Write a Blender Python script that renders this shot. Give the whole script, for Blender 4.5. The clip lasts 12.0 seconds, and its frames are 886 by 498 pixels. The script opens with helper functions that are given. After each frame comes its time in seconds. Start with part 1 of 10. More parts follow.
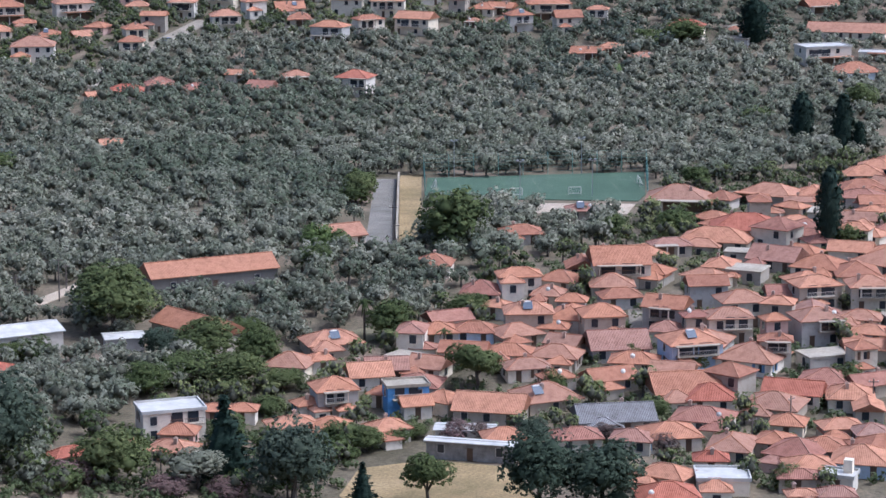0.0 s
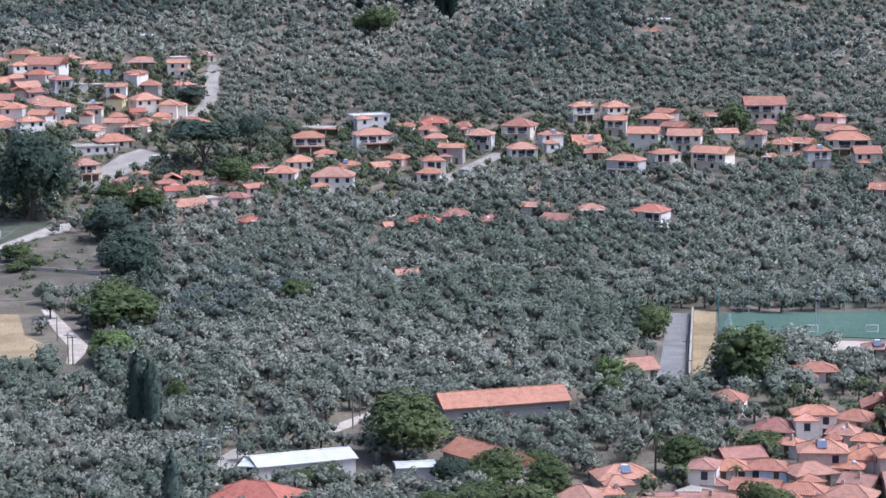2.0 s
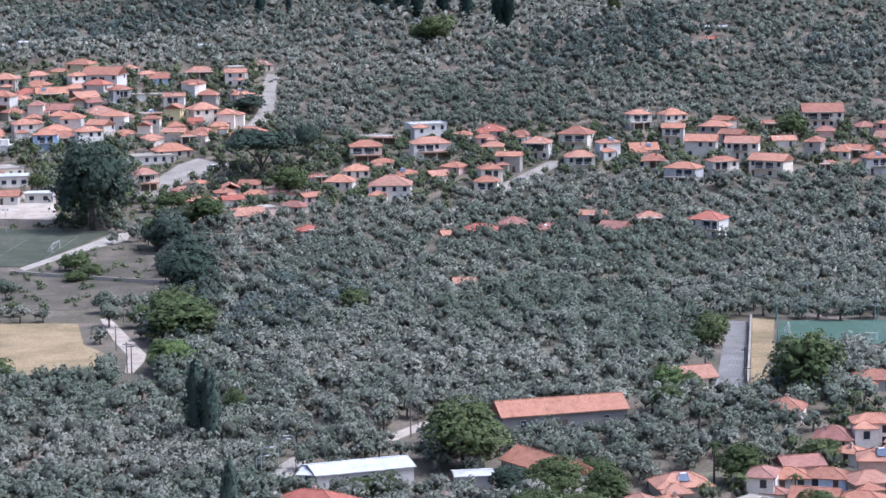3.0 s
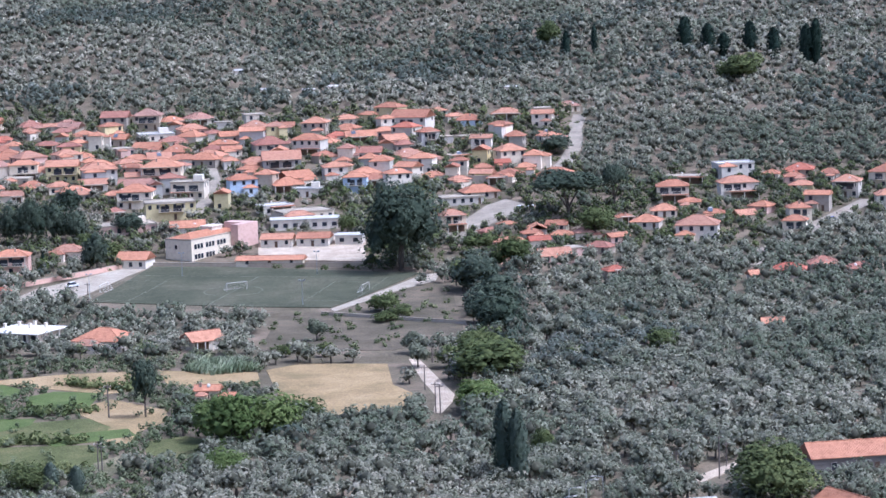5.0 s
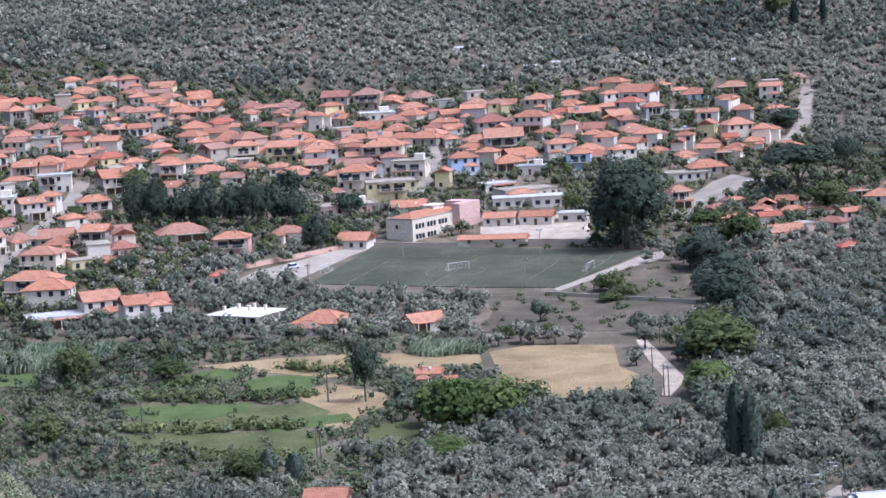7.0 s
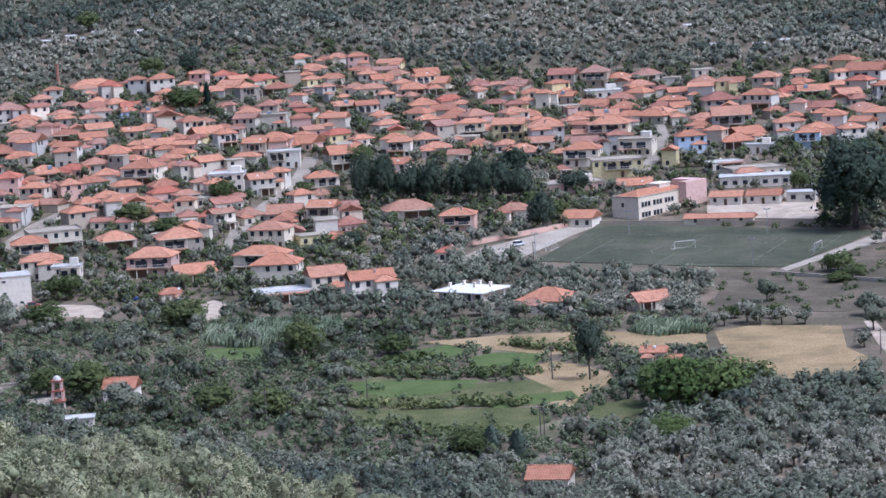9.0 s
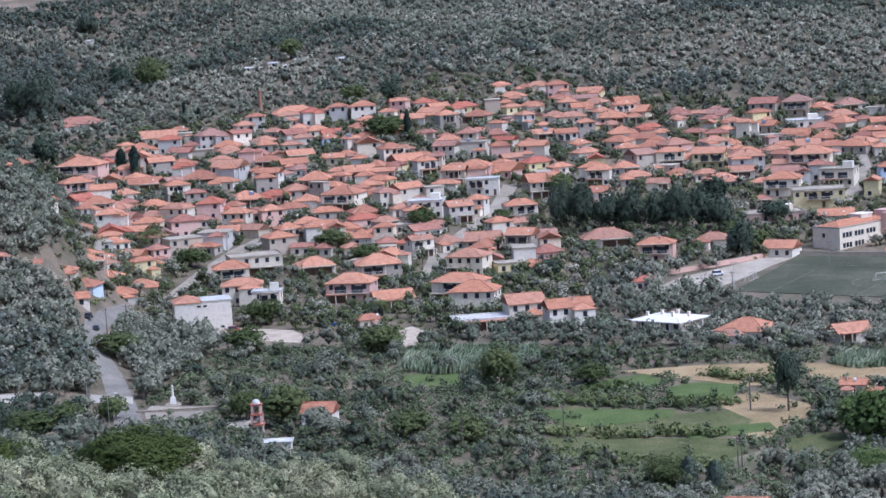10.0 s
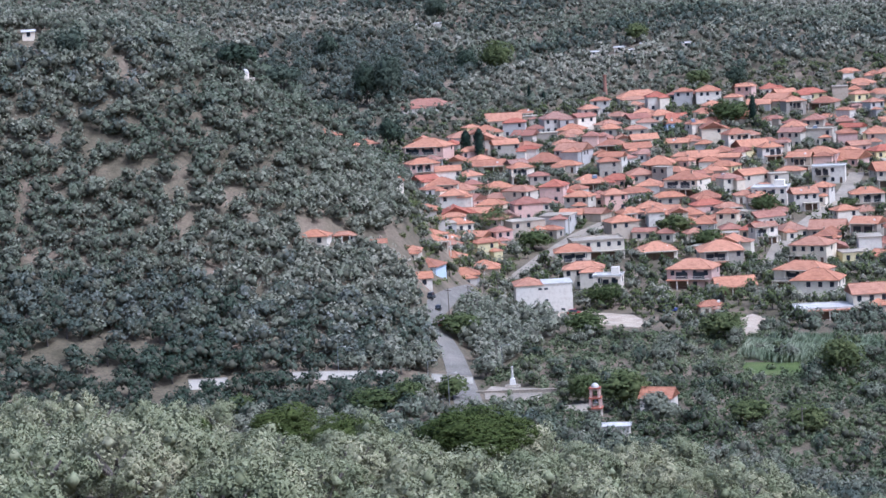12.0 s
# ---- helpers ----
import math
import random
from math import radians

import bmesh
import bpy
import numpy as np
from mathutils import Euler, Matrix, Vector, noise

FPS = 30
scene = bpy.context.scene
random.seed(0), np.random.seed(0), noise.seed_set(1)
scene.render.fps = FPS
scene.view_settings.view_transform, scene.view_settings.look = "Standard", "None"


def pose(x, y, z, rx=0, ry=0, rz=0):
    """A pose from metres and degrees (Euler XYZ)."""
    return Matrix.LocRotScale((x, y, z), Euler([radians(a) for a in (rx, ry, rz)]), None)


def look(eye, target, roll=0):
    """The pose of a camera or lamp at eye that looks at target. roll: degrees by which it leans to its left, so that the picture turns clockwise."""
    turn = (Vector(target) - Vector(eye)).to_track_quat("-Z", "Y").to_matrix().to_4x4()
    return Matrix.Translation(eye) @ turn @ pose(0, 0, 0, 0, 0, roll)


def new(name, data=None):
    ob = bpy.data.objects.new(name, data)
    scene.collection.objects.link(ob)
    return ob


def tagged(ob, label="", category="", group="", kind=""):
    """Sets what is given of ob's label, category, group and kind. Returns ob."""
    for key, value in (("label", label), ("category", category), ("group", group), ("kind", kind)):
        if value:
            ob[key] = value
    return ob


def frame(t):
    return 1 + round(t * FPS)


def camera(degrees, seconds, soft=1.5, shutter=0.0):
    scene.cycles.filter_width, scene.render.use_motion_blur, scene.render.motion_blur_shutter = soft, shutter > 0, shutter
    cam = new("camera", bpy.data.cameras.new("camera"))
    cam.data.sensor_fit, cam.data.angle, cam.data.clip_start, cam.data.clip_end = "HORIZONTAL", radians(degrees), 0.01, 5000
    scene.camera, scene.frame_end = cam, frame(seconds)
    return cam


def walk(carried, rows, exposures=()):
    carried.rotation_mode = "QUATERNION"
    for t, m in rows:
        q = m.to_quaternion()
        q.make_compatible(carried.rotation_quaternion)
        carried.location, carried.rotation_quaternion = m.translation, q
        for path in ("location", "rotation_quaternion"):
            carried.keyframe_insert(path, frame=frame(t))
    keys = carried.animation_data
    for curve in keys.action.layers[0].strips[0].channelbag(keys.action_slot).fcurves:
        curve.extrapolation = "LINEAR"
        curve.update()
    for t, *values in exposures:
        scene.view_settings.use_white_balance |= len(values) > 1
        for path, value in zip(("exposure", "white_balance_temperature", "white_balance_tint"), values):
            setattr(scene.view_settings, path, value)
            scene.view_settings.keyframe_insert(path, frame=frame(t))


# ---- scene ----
cam = camera(20.60, 12.0, soft=1.55)
walk(cam, [
    (0.0, pose(0.00, -18.00, 106.53, 78.352, 0.266, -17.022)),
    (0.2, pose(0.00, -18.00, 106.53, 78.454, 0.206, -15.067)),
    (0.5, pose(0.00, -18.00, 106.53, 78.755, 0.485, -12.701)),
    (0.7, pose(0.00, -18.00, 106.53, 79.032, 0.678, -11.569)),
    (1.0, pose(0.00, -18.00, 106.53, 79.513, 0.812, -11.085)),
    (1.2, pose(0.00, -18.00, 106.53, 79.999, 0.703, -10.916)),
    (1.5, pose(0.00, -18.00, 106.53, 80.447, 0.526, -10.612)),
    (1.7, pose(0.00, -18.00, 106.53, 80.886, 0.410, -10.365)),
    (2.0, pose(0.00, -18.00, 106.53, 81.517, 0.458, -10.065)),
    (2.2, pose(0.00, -18.00, 106.53, 81.803, 0.575, -9.847)),
    (2.5, pose(0.00, -18.00, 106.53, 82.054, 0.557, -9.674)),
    (2.7, pose(0.00, -18.00, 106.53, 82.108, 0.585, -9.573)),
    (3.0, pose(0.00, -18.00, 106.53, 81.729, 0.809, -8.753)),
    (3.2, pose(0.00, -18.00, 106.53, 81.796, 0.995, -8.091)),
    (3.5, pose(0.00, -18.00, 106.53, 82.154, 1.394, -6.260)),
    (3.7, pose(0.00, -18.00, 106.53, 82.563, 1.547, -5.403)),
    (5.3, pose(0.00, -18.00, 106.53, 82.916, 2.119, -0.795)),
    (5.5, pose(0.00, -15.43, 106.17, 82.995, 2.184, -0.268)),
    (5.7, pose(0.00, -10.80, 105.52, 83.066, 2.177, -0.040)),
    (6.0, pose(0.00, -2.57, 104.36, 82.932, 2.586, 0.712)),
    (6.2, pose(0.00, 0.00, 104.00, 82.313, 2.971, 1.977)),
    (6.5, pose(0.00, 0.00, 104.00, 82.405, 2.923, 2.503)),
    (6.7, pose(0.00, 0.00, 104.00, 82.526, 3.017, 2.831)),
    (8.3, pose(0.00, 0.00, 104.00, 82.664, 3.395, 7.288)),
    (8.5, pose(0.00, 0.00, 104.00, 82.617, 3.205, 7.783)),
    (8.7, pose(0.00, 0.00, 104.00, 82.441, 3.182, 8.187)),
    (9.0, pose(0.00, 0.00, 104.00, 82.374, 3.433, 8.853)),
    (9.2, pose(0.00, 0.00, 104.00, 82.633, 3.595, 10.651)),
    (9.5, pose(0.00, 0.00, 104.00, 83.005, 3.541, 12.351)),
    (9.7, pose(0.00, 0.00, 104.00, 83.159, 3.421, 12.681)),
    (10.0, pose(0.00, 0.00, 104.00, 83.310, 3.438, 13.549)),
    (10.2, pose(0.00, 0.00, 104.00, 83.325, 3.317, 13.869)),
    (10.5, pose(0.00, 0.00, 104.00, 83.271, 3.285, 14.661)),
    (10.7, pose(0.00, 0.00, 104.00, 83.264, 3.009, 14.996)),
    (11.0, pose(0.00, 0.00, 104.00, 82.833, 2.967, 15.690)),
    (11.2, pose(0.00, 0.00, 104.00, 82.342, 2.662, 16.551)),
    (11.5, pose(0.00, 0.00, 104.00, 82.585, 2.738, 18.886)),
    (11.7, pose(0.00, 0.00, 104.00, 82.927, 2.989, 20.211)),
    (12.0, pose(0.00, 0.00, 104.00, 83.409, 3.225, 21.662)),
], exposures=[(0.0, 0.26, 4960, 14), (1.0, 0.43, 4850, 15), (2.5, 0.53, 4770, 17), (5.5, 0.56, 4830, 19), (6.5, 0.48, 4890, 19), (8.5, 0.22, 4830, 18), (9.5, 0.14, 4810, 17), (10.5, 0.23, 4760, 16), (12.0, 0.32, 4760, 17)])

# ---- daylight: a high sun beyond and to the east of the town, clear sky ----
SUN_AZ, SUN_EL = radians(-108), radians(58)
world = bpy.data.worlds.new("sky")
scene.world = world
world.use_nodes = True
wn = world.node_tree.nodes
sky = wn.new("ShaderNodeTexSky")
sky.sky_type, sky.sun_disc = "NISHITA", False
sky.sun_elevation, sky.sun_rotation = SUN_EL, -SUN_AZ
sky.air_density, sky.dust_density, sky.ozone_density = 1.0, 7.0, 0.6
wn["Background"].inputs["Strength"].default_value = 0.15
world.node_tree.links.new(sky.outputs[0], wn["Background"].inputs["Color"])
sun = new("sun", bpy.data.lights.new("sun", "SUN"))
sun.data.energy, sun.data.angle, sun.data.color = 1.85, radians(0.6), (1.0, 0.965, 0.915)
sun_dir = Vector((-math.sin(SUN_AZ) * math.cos(SUN_EL), math.cos(SUN_AZ) * math.cos(SUN_EL), math.sin(SUN_EL)))
sun.matrix_world = look(sun_dir * 100, (0, 0, 0))


# ---- materials ----
def node_mat(name, rough=0.8, spec=0.3):
    m = bpy.data.materials.new(name)
    m.use_nodes = True
    b = m.node_tree.nodes["Principled BSDF"]
    b.inputs["Roughness"].default_value = rough
    b.inputs["Specular IOR Level"].default_value = spec
    return m, m.node_tree.nodes, m.node_tree.links, b


def ramp(nodes, stops):
    r = nodes.new("ShaderNodeValToRGB")
    while len(r.color_ramp.elements) < len(stops):
        r.color_ramp.elements.new(0.5)
    for e, (p, c) in zip(r.color_ramp.elements, stops):
        e.position, e.color = p, (*c, 1)
    return r


def mixed(nodes, links, kind, fac, a, b):
    """A colour mix; fac, a and b are sockets or values."""
    m = nodes.new("ShaderNodeMix")
    m.data_type, m.blend_type = "RGBA", kind
    for sock, v in ((m.inputs[0], fac), (m.inputs[6], a), (m.inputs[7], b)):
        if isinstance(v, bpy.types.NodeSocket):
            links.new(v, sock)
        elif isinstance(v, tuple):
            sock.default_value = (*v, 1)
        else:
            sock.default_value = v
    return m.outputs[2]


def noisy(nodes, links, scale, detail=4.0, rough=0.6, space="Object"):
    n = nodes.new("ShaderNodeTexNoise")
    n.inputs["Scale"].default_value, n.inputs["Detail"].default_value, n.inputs["Roughness"].default_value = scale, detail, rough
    c = nodes.new("ShaderNodeTexCoord")
    links.new(c.outputs[space], n.inputs["Vector"])
    return n


def bumped(nodes, links, bsdf, height, strength=0.4, distance=0.05):
    b = nodes.new("ShaderNodeBump")
    b.inputs["Strength"].default_value, b.inputs["Distance"].default_value = strength, distance
    links.new(height, b.inputs["Height"])
    links.new(b.outputs[0], bsdf.inputs["Normal"])


def soil_like(name, dark, mid, light, scale=0.08, fine=2.5):
    """Ground: broad patches and fine grain."""
    m, n, l, b = node_mat(name, 0.95, 0.1)
    big, small = noisy(n, l, scale, 6, 0.65), noisy(n, l, fine, 5, 0.7)
    r = ramp(n, ((0.32, dark), (0.5, mid), (0.68, light)))
    l.new(big.outputs[0], r.inputs[0])
    g = ramp(n, ((0.3, (0.6, 0.6, 0.6)), (0.7, (1.25, 1.22, 1.15))))
    l.new(small.outputs[0], g.inputs[0])
    l.new(mixed(n, l, "MULTIPLY", 1.0, r.outputs[0], g.outputs[0]), b.inputs["Base Color"])
    bumped(n, l, b, small.outputs[0], 0.6, 0.3)
    return m


def chance(nodes, links, info):
    """A number of its own for every object and every loose piece."""
    geo, add = nodes.new("ShaderNodeNewGeometry"), nodes.new("ShaderNodeMath")
    links.new(info.outputs["Random"], add.inputs[0])
    links.new(geo.outputs["Random Per Island"], add.inputs[1])
    fract = nodes.new("ShaderNodeMath")
    fract.operation = "FRACT"
    links.new(add.outputs[0], fract.inputs[0])
    return fract.outputs[0]


def painted(name, colour, dirt=(0.55, 0.5, 0.43), rough=0.85):
    """Rendered masonry: paint that differs a little from house to house, with stains."""
    m, n, l, b = node_mat(name, rough, 0.2)
    info = n.new("ShaderNodeObjectInfo")
    v = ramp(n, ((0.0, (0.82, 0.84, 0.86)), (0.5, (1.0, 1.0, 1.0)), (1.0, (1.08, 1.03, 0.96))))
    l.new(chance(n, l, info), v.inputs[0])
    base = mixed(n, l, "MULTIPLY", 1.0, colour, v.outputs[0])
    st = noisy(n, l, 0.9, 6, 0.7)
    k = ramp(n, ((0.48, (0, 0, 0)), (0.72, (0.55, 0.55, 0.55))))
    l.new(st.outputs[0], k.inputs[0])
    l.new(mixed(n, l, "MULTIPLY", k.outputs[0], base, dirt), b.inputs["Base Color"])
    bumped(n, l, b, noisy(n, l, 9.0).outputs[0], 0.25, 0.02)
    return m


def tiled(name, stops):
    """Clay tiles: courses as relief, each roof of its own tone, sun-bleached and lichen patches."""
    m, n, l, b = node_mat(name, 0.85, 0.15)
    info = n.new("ShaderNodeObjectInfo")
    r = ramp(n, stops)
    l.new(chance(n, l, info), r.inputs[0])
    tc = n.new("ShaderNodeTexCoord")
    big, small = noisy(n, l, 0.7, 5, 0.7), noisy(n, l, 5.0, 3, 0.7)
    g = ramp(n, ((0.3, (0.66, 0.62, 0.6)), (0.5, (1, 1, 1)), (0.72, (1.16, 1.2, 1.22))))
    l.new(big.outputs[0], g.inputs[0])
    h = ramp(n, ((0.3, (0.78, 0.76, 0.75)), (0.65, (1.1, 1.1, 1.1))))
    l.new(small.outputs[0], h.inputs[0])
    c = mixed(n, l, "MULTIPLY", 1.0, mixed(n, l, "MULTIPLY", 1.0, r.outputs[0], g.outputs[0]), h.outputs[0])
    l.new(c, b.inputs["Base Color"])
    w = n.new("ShaderNodeTexWave")
    w.inputs["Scale"].default_value, w.inputs["Distortion"].default_value = 1.1, 0.6
    w.bands_direction = "X"
    l.new(tc.outputs["Object"], w.inputs["Vector"])
    bumped(n, l, b, w.outputs[1], 0.5, 0.12)
    return m


def leafy(name, dark, light, glow=0.33, rough=0.75):
    """Foliage: every clump and every tree a little different; some light passes the leaves."""
    m, n, l, b = node_mat(name, rough, 0.1)
    geo = n.new("ShaderNodeNewGeometry")
    r = ramp(n, ((0.0, dark), (1.0, light)))
    l.new(geo.outputs["Random Per Island"], r.inputs[0])
    t = noisy(n, l, 0.22, 2, 0.5)
    v = ramp(n, ((0.36, (0.68, 0.73, 0.66)), (0.64, (1.24, 1.2, 1.22))))
    l.new(t.outputs[0], v.inputs[0])
    w = noisy(n, l, 0.011, 3, 0.6)
    u = ramp(n, ((0.4, (0.7, 0.77, 0.72)), (0.6, (1.25, 1.21, 1.22))))
    l.new(w.outputs[0], u.inputs[0])
    info = n.new("ShaderNodeObjectInfo")
    own = ramp(n, ((0.0, (0.76, 0.8, 0.76)), (0.5, (1.0, 1.0, 1.0)), (1.0, (1.2, 1.14, 1.18))))
    l.new(info.outputs["Random"], own.inputs[0])
    c = mixed(n, l, "MULTIPLY", 1.0, mixed(n, l, "MULTIPLY", 1.0, r.outputs[0], v.outputs[0]), u.outputs[0])
    c = mixed(n, l, "MULTIPLY", 1.0, c, own.outputs[0])
    l.new(c, b.inputs["Base Color"])
    tr = n.new("ShaderNodeBsdfTranslucent")
    l.new(c, tr.inputs[0])
    mx = n.new("ShaderNodeMixShader")
    mx.inputs[0].default_value = glow
    l.new(b.outputs[0], mx.inputs[1])
    l.new(tr.outputs[0], mx.inputs[2])
    l.new(mx.outputs[0], n["Material Output"].inputs[0])
    return m


def plain(name, colour, rough=0.6, metal=0.0, grain=0.25, scale=3.0):
    m, n, l, b = node_mat(name, rough, 0.35)
    b.inputs["Metallic"].default_value = metal
    t = noisy(n, l, scale, 5, 0.65)
    g = ramp(n, ((0.3, (1 - grain,) * 3), (0.7, (1 + grain * 0.4,) * 3)))
    l.new(t.outputs[0], g.inputs[0])
    l.new(mixed(n, l, "MULTIPLY", 1.0, colour, g.outputs[0]), b.inputs["Base Color"])
    return m


M_GROUND = soil_like("dry_soil_and_scrub", (0.097, 0.085, 0.055), (0.160, 0.135, 0.094), (0.262, 0.200, 0.149), 0.05, 1.2)
M_STRAW = soil_like("stubble_field", (0.21, 0.165, 0.085), (0.33, 0.245, 0.13), (0.41, 0.31, 0.175), 0.06, 2.0)
M_GREEN = soil_like("young_crop", (0.078, 0.108, 0.035), (0.105, 0.140, 0.046), (0.141, 0.165, 0.065), 0.12, 2.0)
M_MEADOW = soil_like("herb_meadow", (0.078, 0.090, 0.034), (0.114, 0.124, 0.051), (0.173, 0.158, 0.075), 0.1, 1.6)
M_ROUGH = soil_like("rough_grass", (0.1, 0.1, 0.055), (0.17, 0.155, 0.095), (0.26, 0.23, 0.15), 0.07, 2.0)
M_WASTE = soil_like("bare_waste_ground", (0.082, 0.074, 0.048), (0.126, 0.108, 0.077), (0.204, 0.165, 0.116), 0.06, 2.0)
M_SAND = soil_like("pale_gravel", (0.37, 0.305, 0.23), (0.48, 0.4, 0.305), (0.57, 0.485, 0.385), 0.2, 4.0)
M_TURF = soil_like("worn_turf", (0.063, 0.068, 0.044), (0.089, 0.094, 0.061), (0.133, 0.126, 0.087), 0.05, 1.2)
M_ARTIF = soil_like("artificial_turf", (0.074, 0.118, 0.081), (0.089, 0.138, 0.095), (0.104, 0.152, 0.112), 0.05, 3.0)
M_ASPHALT = soil_like("worn_asphalt", (0.185, 0.172, 0.148), (0.228, 0.211, 0.182), (0.28, 0.26, 0.226), 0.15, 4.0)
M_CONCRETE = soil_like("pale_concrete", (0.32, 0.28, 0.22), (0.4, 0.352, 0.28), (0.47, 0.42, 0.345), 0.12, 3.0)
M_STREET = soil_like("street_paving", (0.255, 0.222, 0.175), (0.32, 0.28, 0.224), (0.39, 0.345, 0.28), 0.12, 3.0)
WALLS = {"white": painted("white_wash", (0.76, 0.69, 0.575)), "cream": painted("cream_render", (0.68, 0.61, 0.48)),
         "grey": painted("grey_render", (0.5, 0.475, 0.43)), "pink": painted("pink_render", (0.66, 0.45, 0.37)),
         "yellow": painted("yellow_render", (0.7, 0.6, 0.33)), "blue": painted("pale_blue_render", (0.52, 0.62, 0.74)),
         "azure": painted("strong_blue_render", (0.16, 0.36, 0.66)), "stone": painted("rubble_stone", (0.44, 0.385, 0.31))}
ROOFS = {"tile": tiled("orange_clay_tiles", ((0.0, (0.32, 0.15, 0.095)), (0.3, (0.44, 0.205, 0.118)), (0.7, (0.5, 0.25, 0.15)), (1.0, (0.34, 0.19, 0.13)))),
         "old": tiled("weathered_clay_tiles", ((0.0, (0.3, 0.14, 0.1)), (0.5, (0.36, 0.18, 0.125)), (1.0, (0.33, 0.2, 0.15)))),
         "faded": tiled("faded_clay_tiles", ((0.0, (0.39, 0.175, 0.1)), (1.0, (0.43, 0.21, 0.125)))),
         "red": tiled("red_clay_tiles", ((0.0, (0.36, 0.125, 0.08)), (1.0, (0.42, 0.16, 0.1)))),
         "grey": tiled("grey_sheeting", ((0.0, (0.2, 0.19, 0.18)), (1.0, (0.26, 0.25, 0.24))))}
M_PANE = plain("dark_window_glass", (0.035, 0.04, 0.05), 0.12)
M_FRAME = plain("white_joinery", (0.68, 0.64, 0.56), 0.5)
M_SHUTTER = plain("brown_shutter", (0.16, 0.1, 0.06), 0.6)
M_BLUEWOOD = plain("blue_shutter", (0.16, 0.27, 0.42), 0.6)
M_DOOR = plain("dark_wooden_door", (0.11, 0.07, 0.045), 0.6)
M_CHIMNEY = painted("chimney_render", (0.45, 0.33, 0.26))
M_BARK = plain("bark", (0.12, 0.1, 0.08), 0.95, 0, 0.5, 4.0)
# twig mass of the crown hearts, its dark colour standing in for inner shade
M_TWIG_SHADE = plain("twig_heart_shade", (0.085, 0.085, 0.055), 0.95, 0, 0.5, 6.0)
M_OLIVE = leafy("olive_leaves", (0.196, 0.2, 0.142), (0.29, 0.29, 0.218))
M_BROAD = leafy("broad_leaves", (0.085, 0.106, 0.043), (0.180, 0.201, 0.080))
M_BRIGHT = leafy("fresh_leaves", (0.109, 0.150, 0.044), (0.209, 0.250, 0.093))
# evergreen leaves, also given to hill-foot trees to imitate shade
M_DARK = leafy("dark_evergreen_and_shade_leaves", (0.054, 0.072, 0.052), (0.118, 0.140, 0.098), 0.28)
M_CYPRESS = leafy("cypress_leaves", (0.019, 0.035, 0.027), (0.047, 0.070, 0.052), 0.08)
M_SCRUB = leafy("scrub_leaves", (0.100, 0.122, 0.057), (0.185, 0.200, 0.104))
M_OAK = leafy("oak_leaves", (0.074, 0.090, 0.070), (0.162, 0.178, 0.146), 0.3)
M_REED = leafy("reed_leaves", (0.218, 0.270, 0.161), (0.323, 0.365, 0.247))
M_OLIVE_NEAR = leafy("near_olive_leaves", (0.25, 0.248, 0.135), (0.43, 0.415, 0.265), 0.16)
M_YOUNGPINE = leafy("young_pine_needles", (0.089, 0.110, 0.027), (0.163, 0.186, 0.060))
M_COLLECTOR = plain("collector_glass", (0.12, 0.14, 0.17), 0.2)
M_METAL = plain("galvanised_steel", (0.45, 0.46, 0.47), 0.45, 0.8)
M_DARKSTONE = painted("dark_rubble_stone", (0.22, 0.2, 0.175))
M_RUSTY = plain("rusting_grey_sheet", (0.3, 0.285, 0.26), 0.7, 0, 0.55, 0.6)
M_WOODPOLE = plain("weathered_pole", (0.16, 0.13, 0.11), 0.9)
M_SHEET = plain("white_roof_sheet", (0.56, 0.535, 0.48), 0.55, 0, 0.3, 0.35)
M_HERB = leafy("rank_herbage", (0.104, 0.132, 0.067), (0.180, 0.200, 0.115))
M_VILLA = painted("white_roof_coating", (0.76, 0.72, 0.64))
M_CHALK = plain("worn_line_chalk", (0.25, 0.25, 0.18), 0.9, 0, 0.5, 0.5)
M_OLEANDER = leafy("oleander_in_flower", (0.13, 0.1, 0.085), (0.3, 0.19, 0.18))
M_POPLAR = leafy("poplar_leaves", (0.112, 0.138, 0.105), (0.186, 0.215, 0.174))


# ---- building helpers ----
def mesh_of(bm, name, *mats):
    me = bpy.data.meshes.new(name)
    bm.to_mesh(me)
    bm.free()
    for m in mats:
        me.materials.append(m)
    return me


def part(name, bm, material, parent, label=""):
    """One mesh object under a thing or a part; bm may be a finished mesh."""
    me = bm if isinstance(bm, bpy.types.Mesh) else mesh_of(bm, name, material)
    ob = new(name, me)
    ob.parent = parent
    if label:
        ob["label"] = label
    return ob


def box(bm, x0, y0, z0, x1, y1, z1, taper=1.0):
    cx, cy = (x0 + x1) / 2, (y0 + y1) / 2
    v = [bm.verts.new((x, y, z0)) for x, y in ((x0, y0), (x1, y0), (x1, y1), (x0, y1))]
    u = [bm.verts.new((cx + (x - cx) * taper, cy + (y - cy) * taper, z1)) for x, y in ((x0, y0), (x1, y0), (x1, y1), (x0, y1))]
    bm.faces.new(v[::-1])
    bm.faces.new(u)
    for i in range(4):
        bm.faces.new((v[i], v[(i + 1) % 4], u[(i + 1) % 4], u[i]))
    return bm


def boxes(*rows):
    bm = bmesh.new()
    for r in rows:
        box(bm, *r)
    return bm


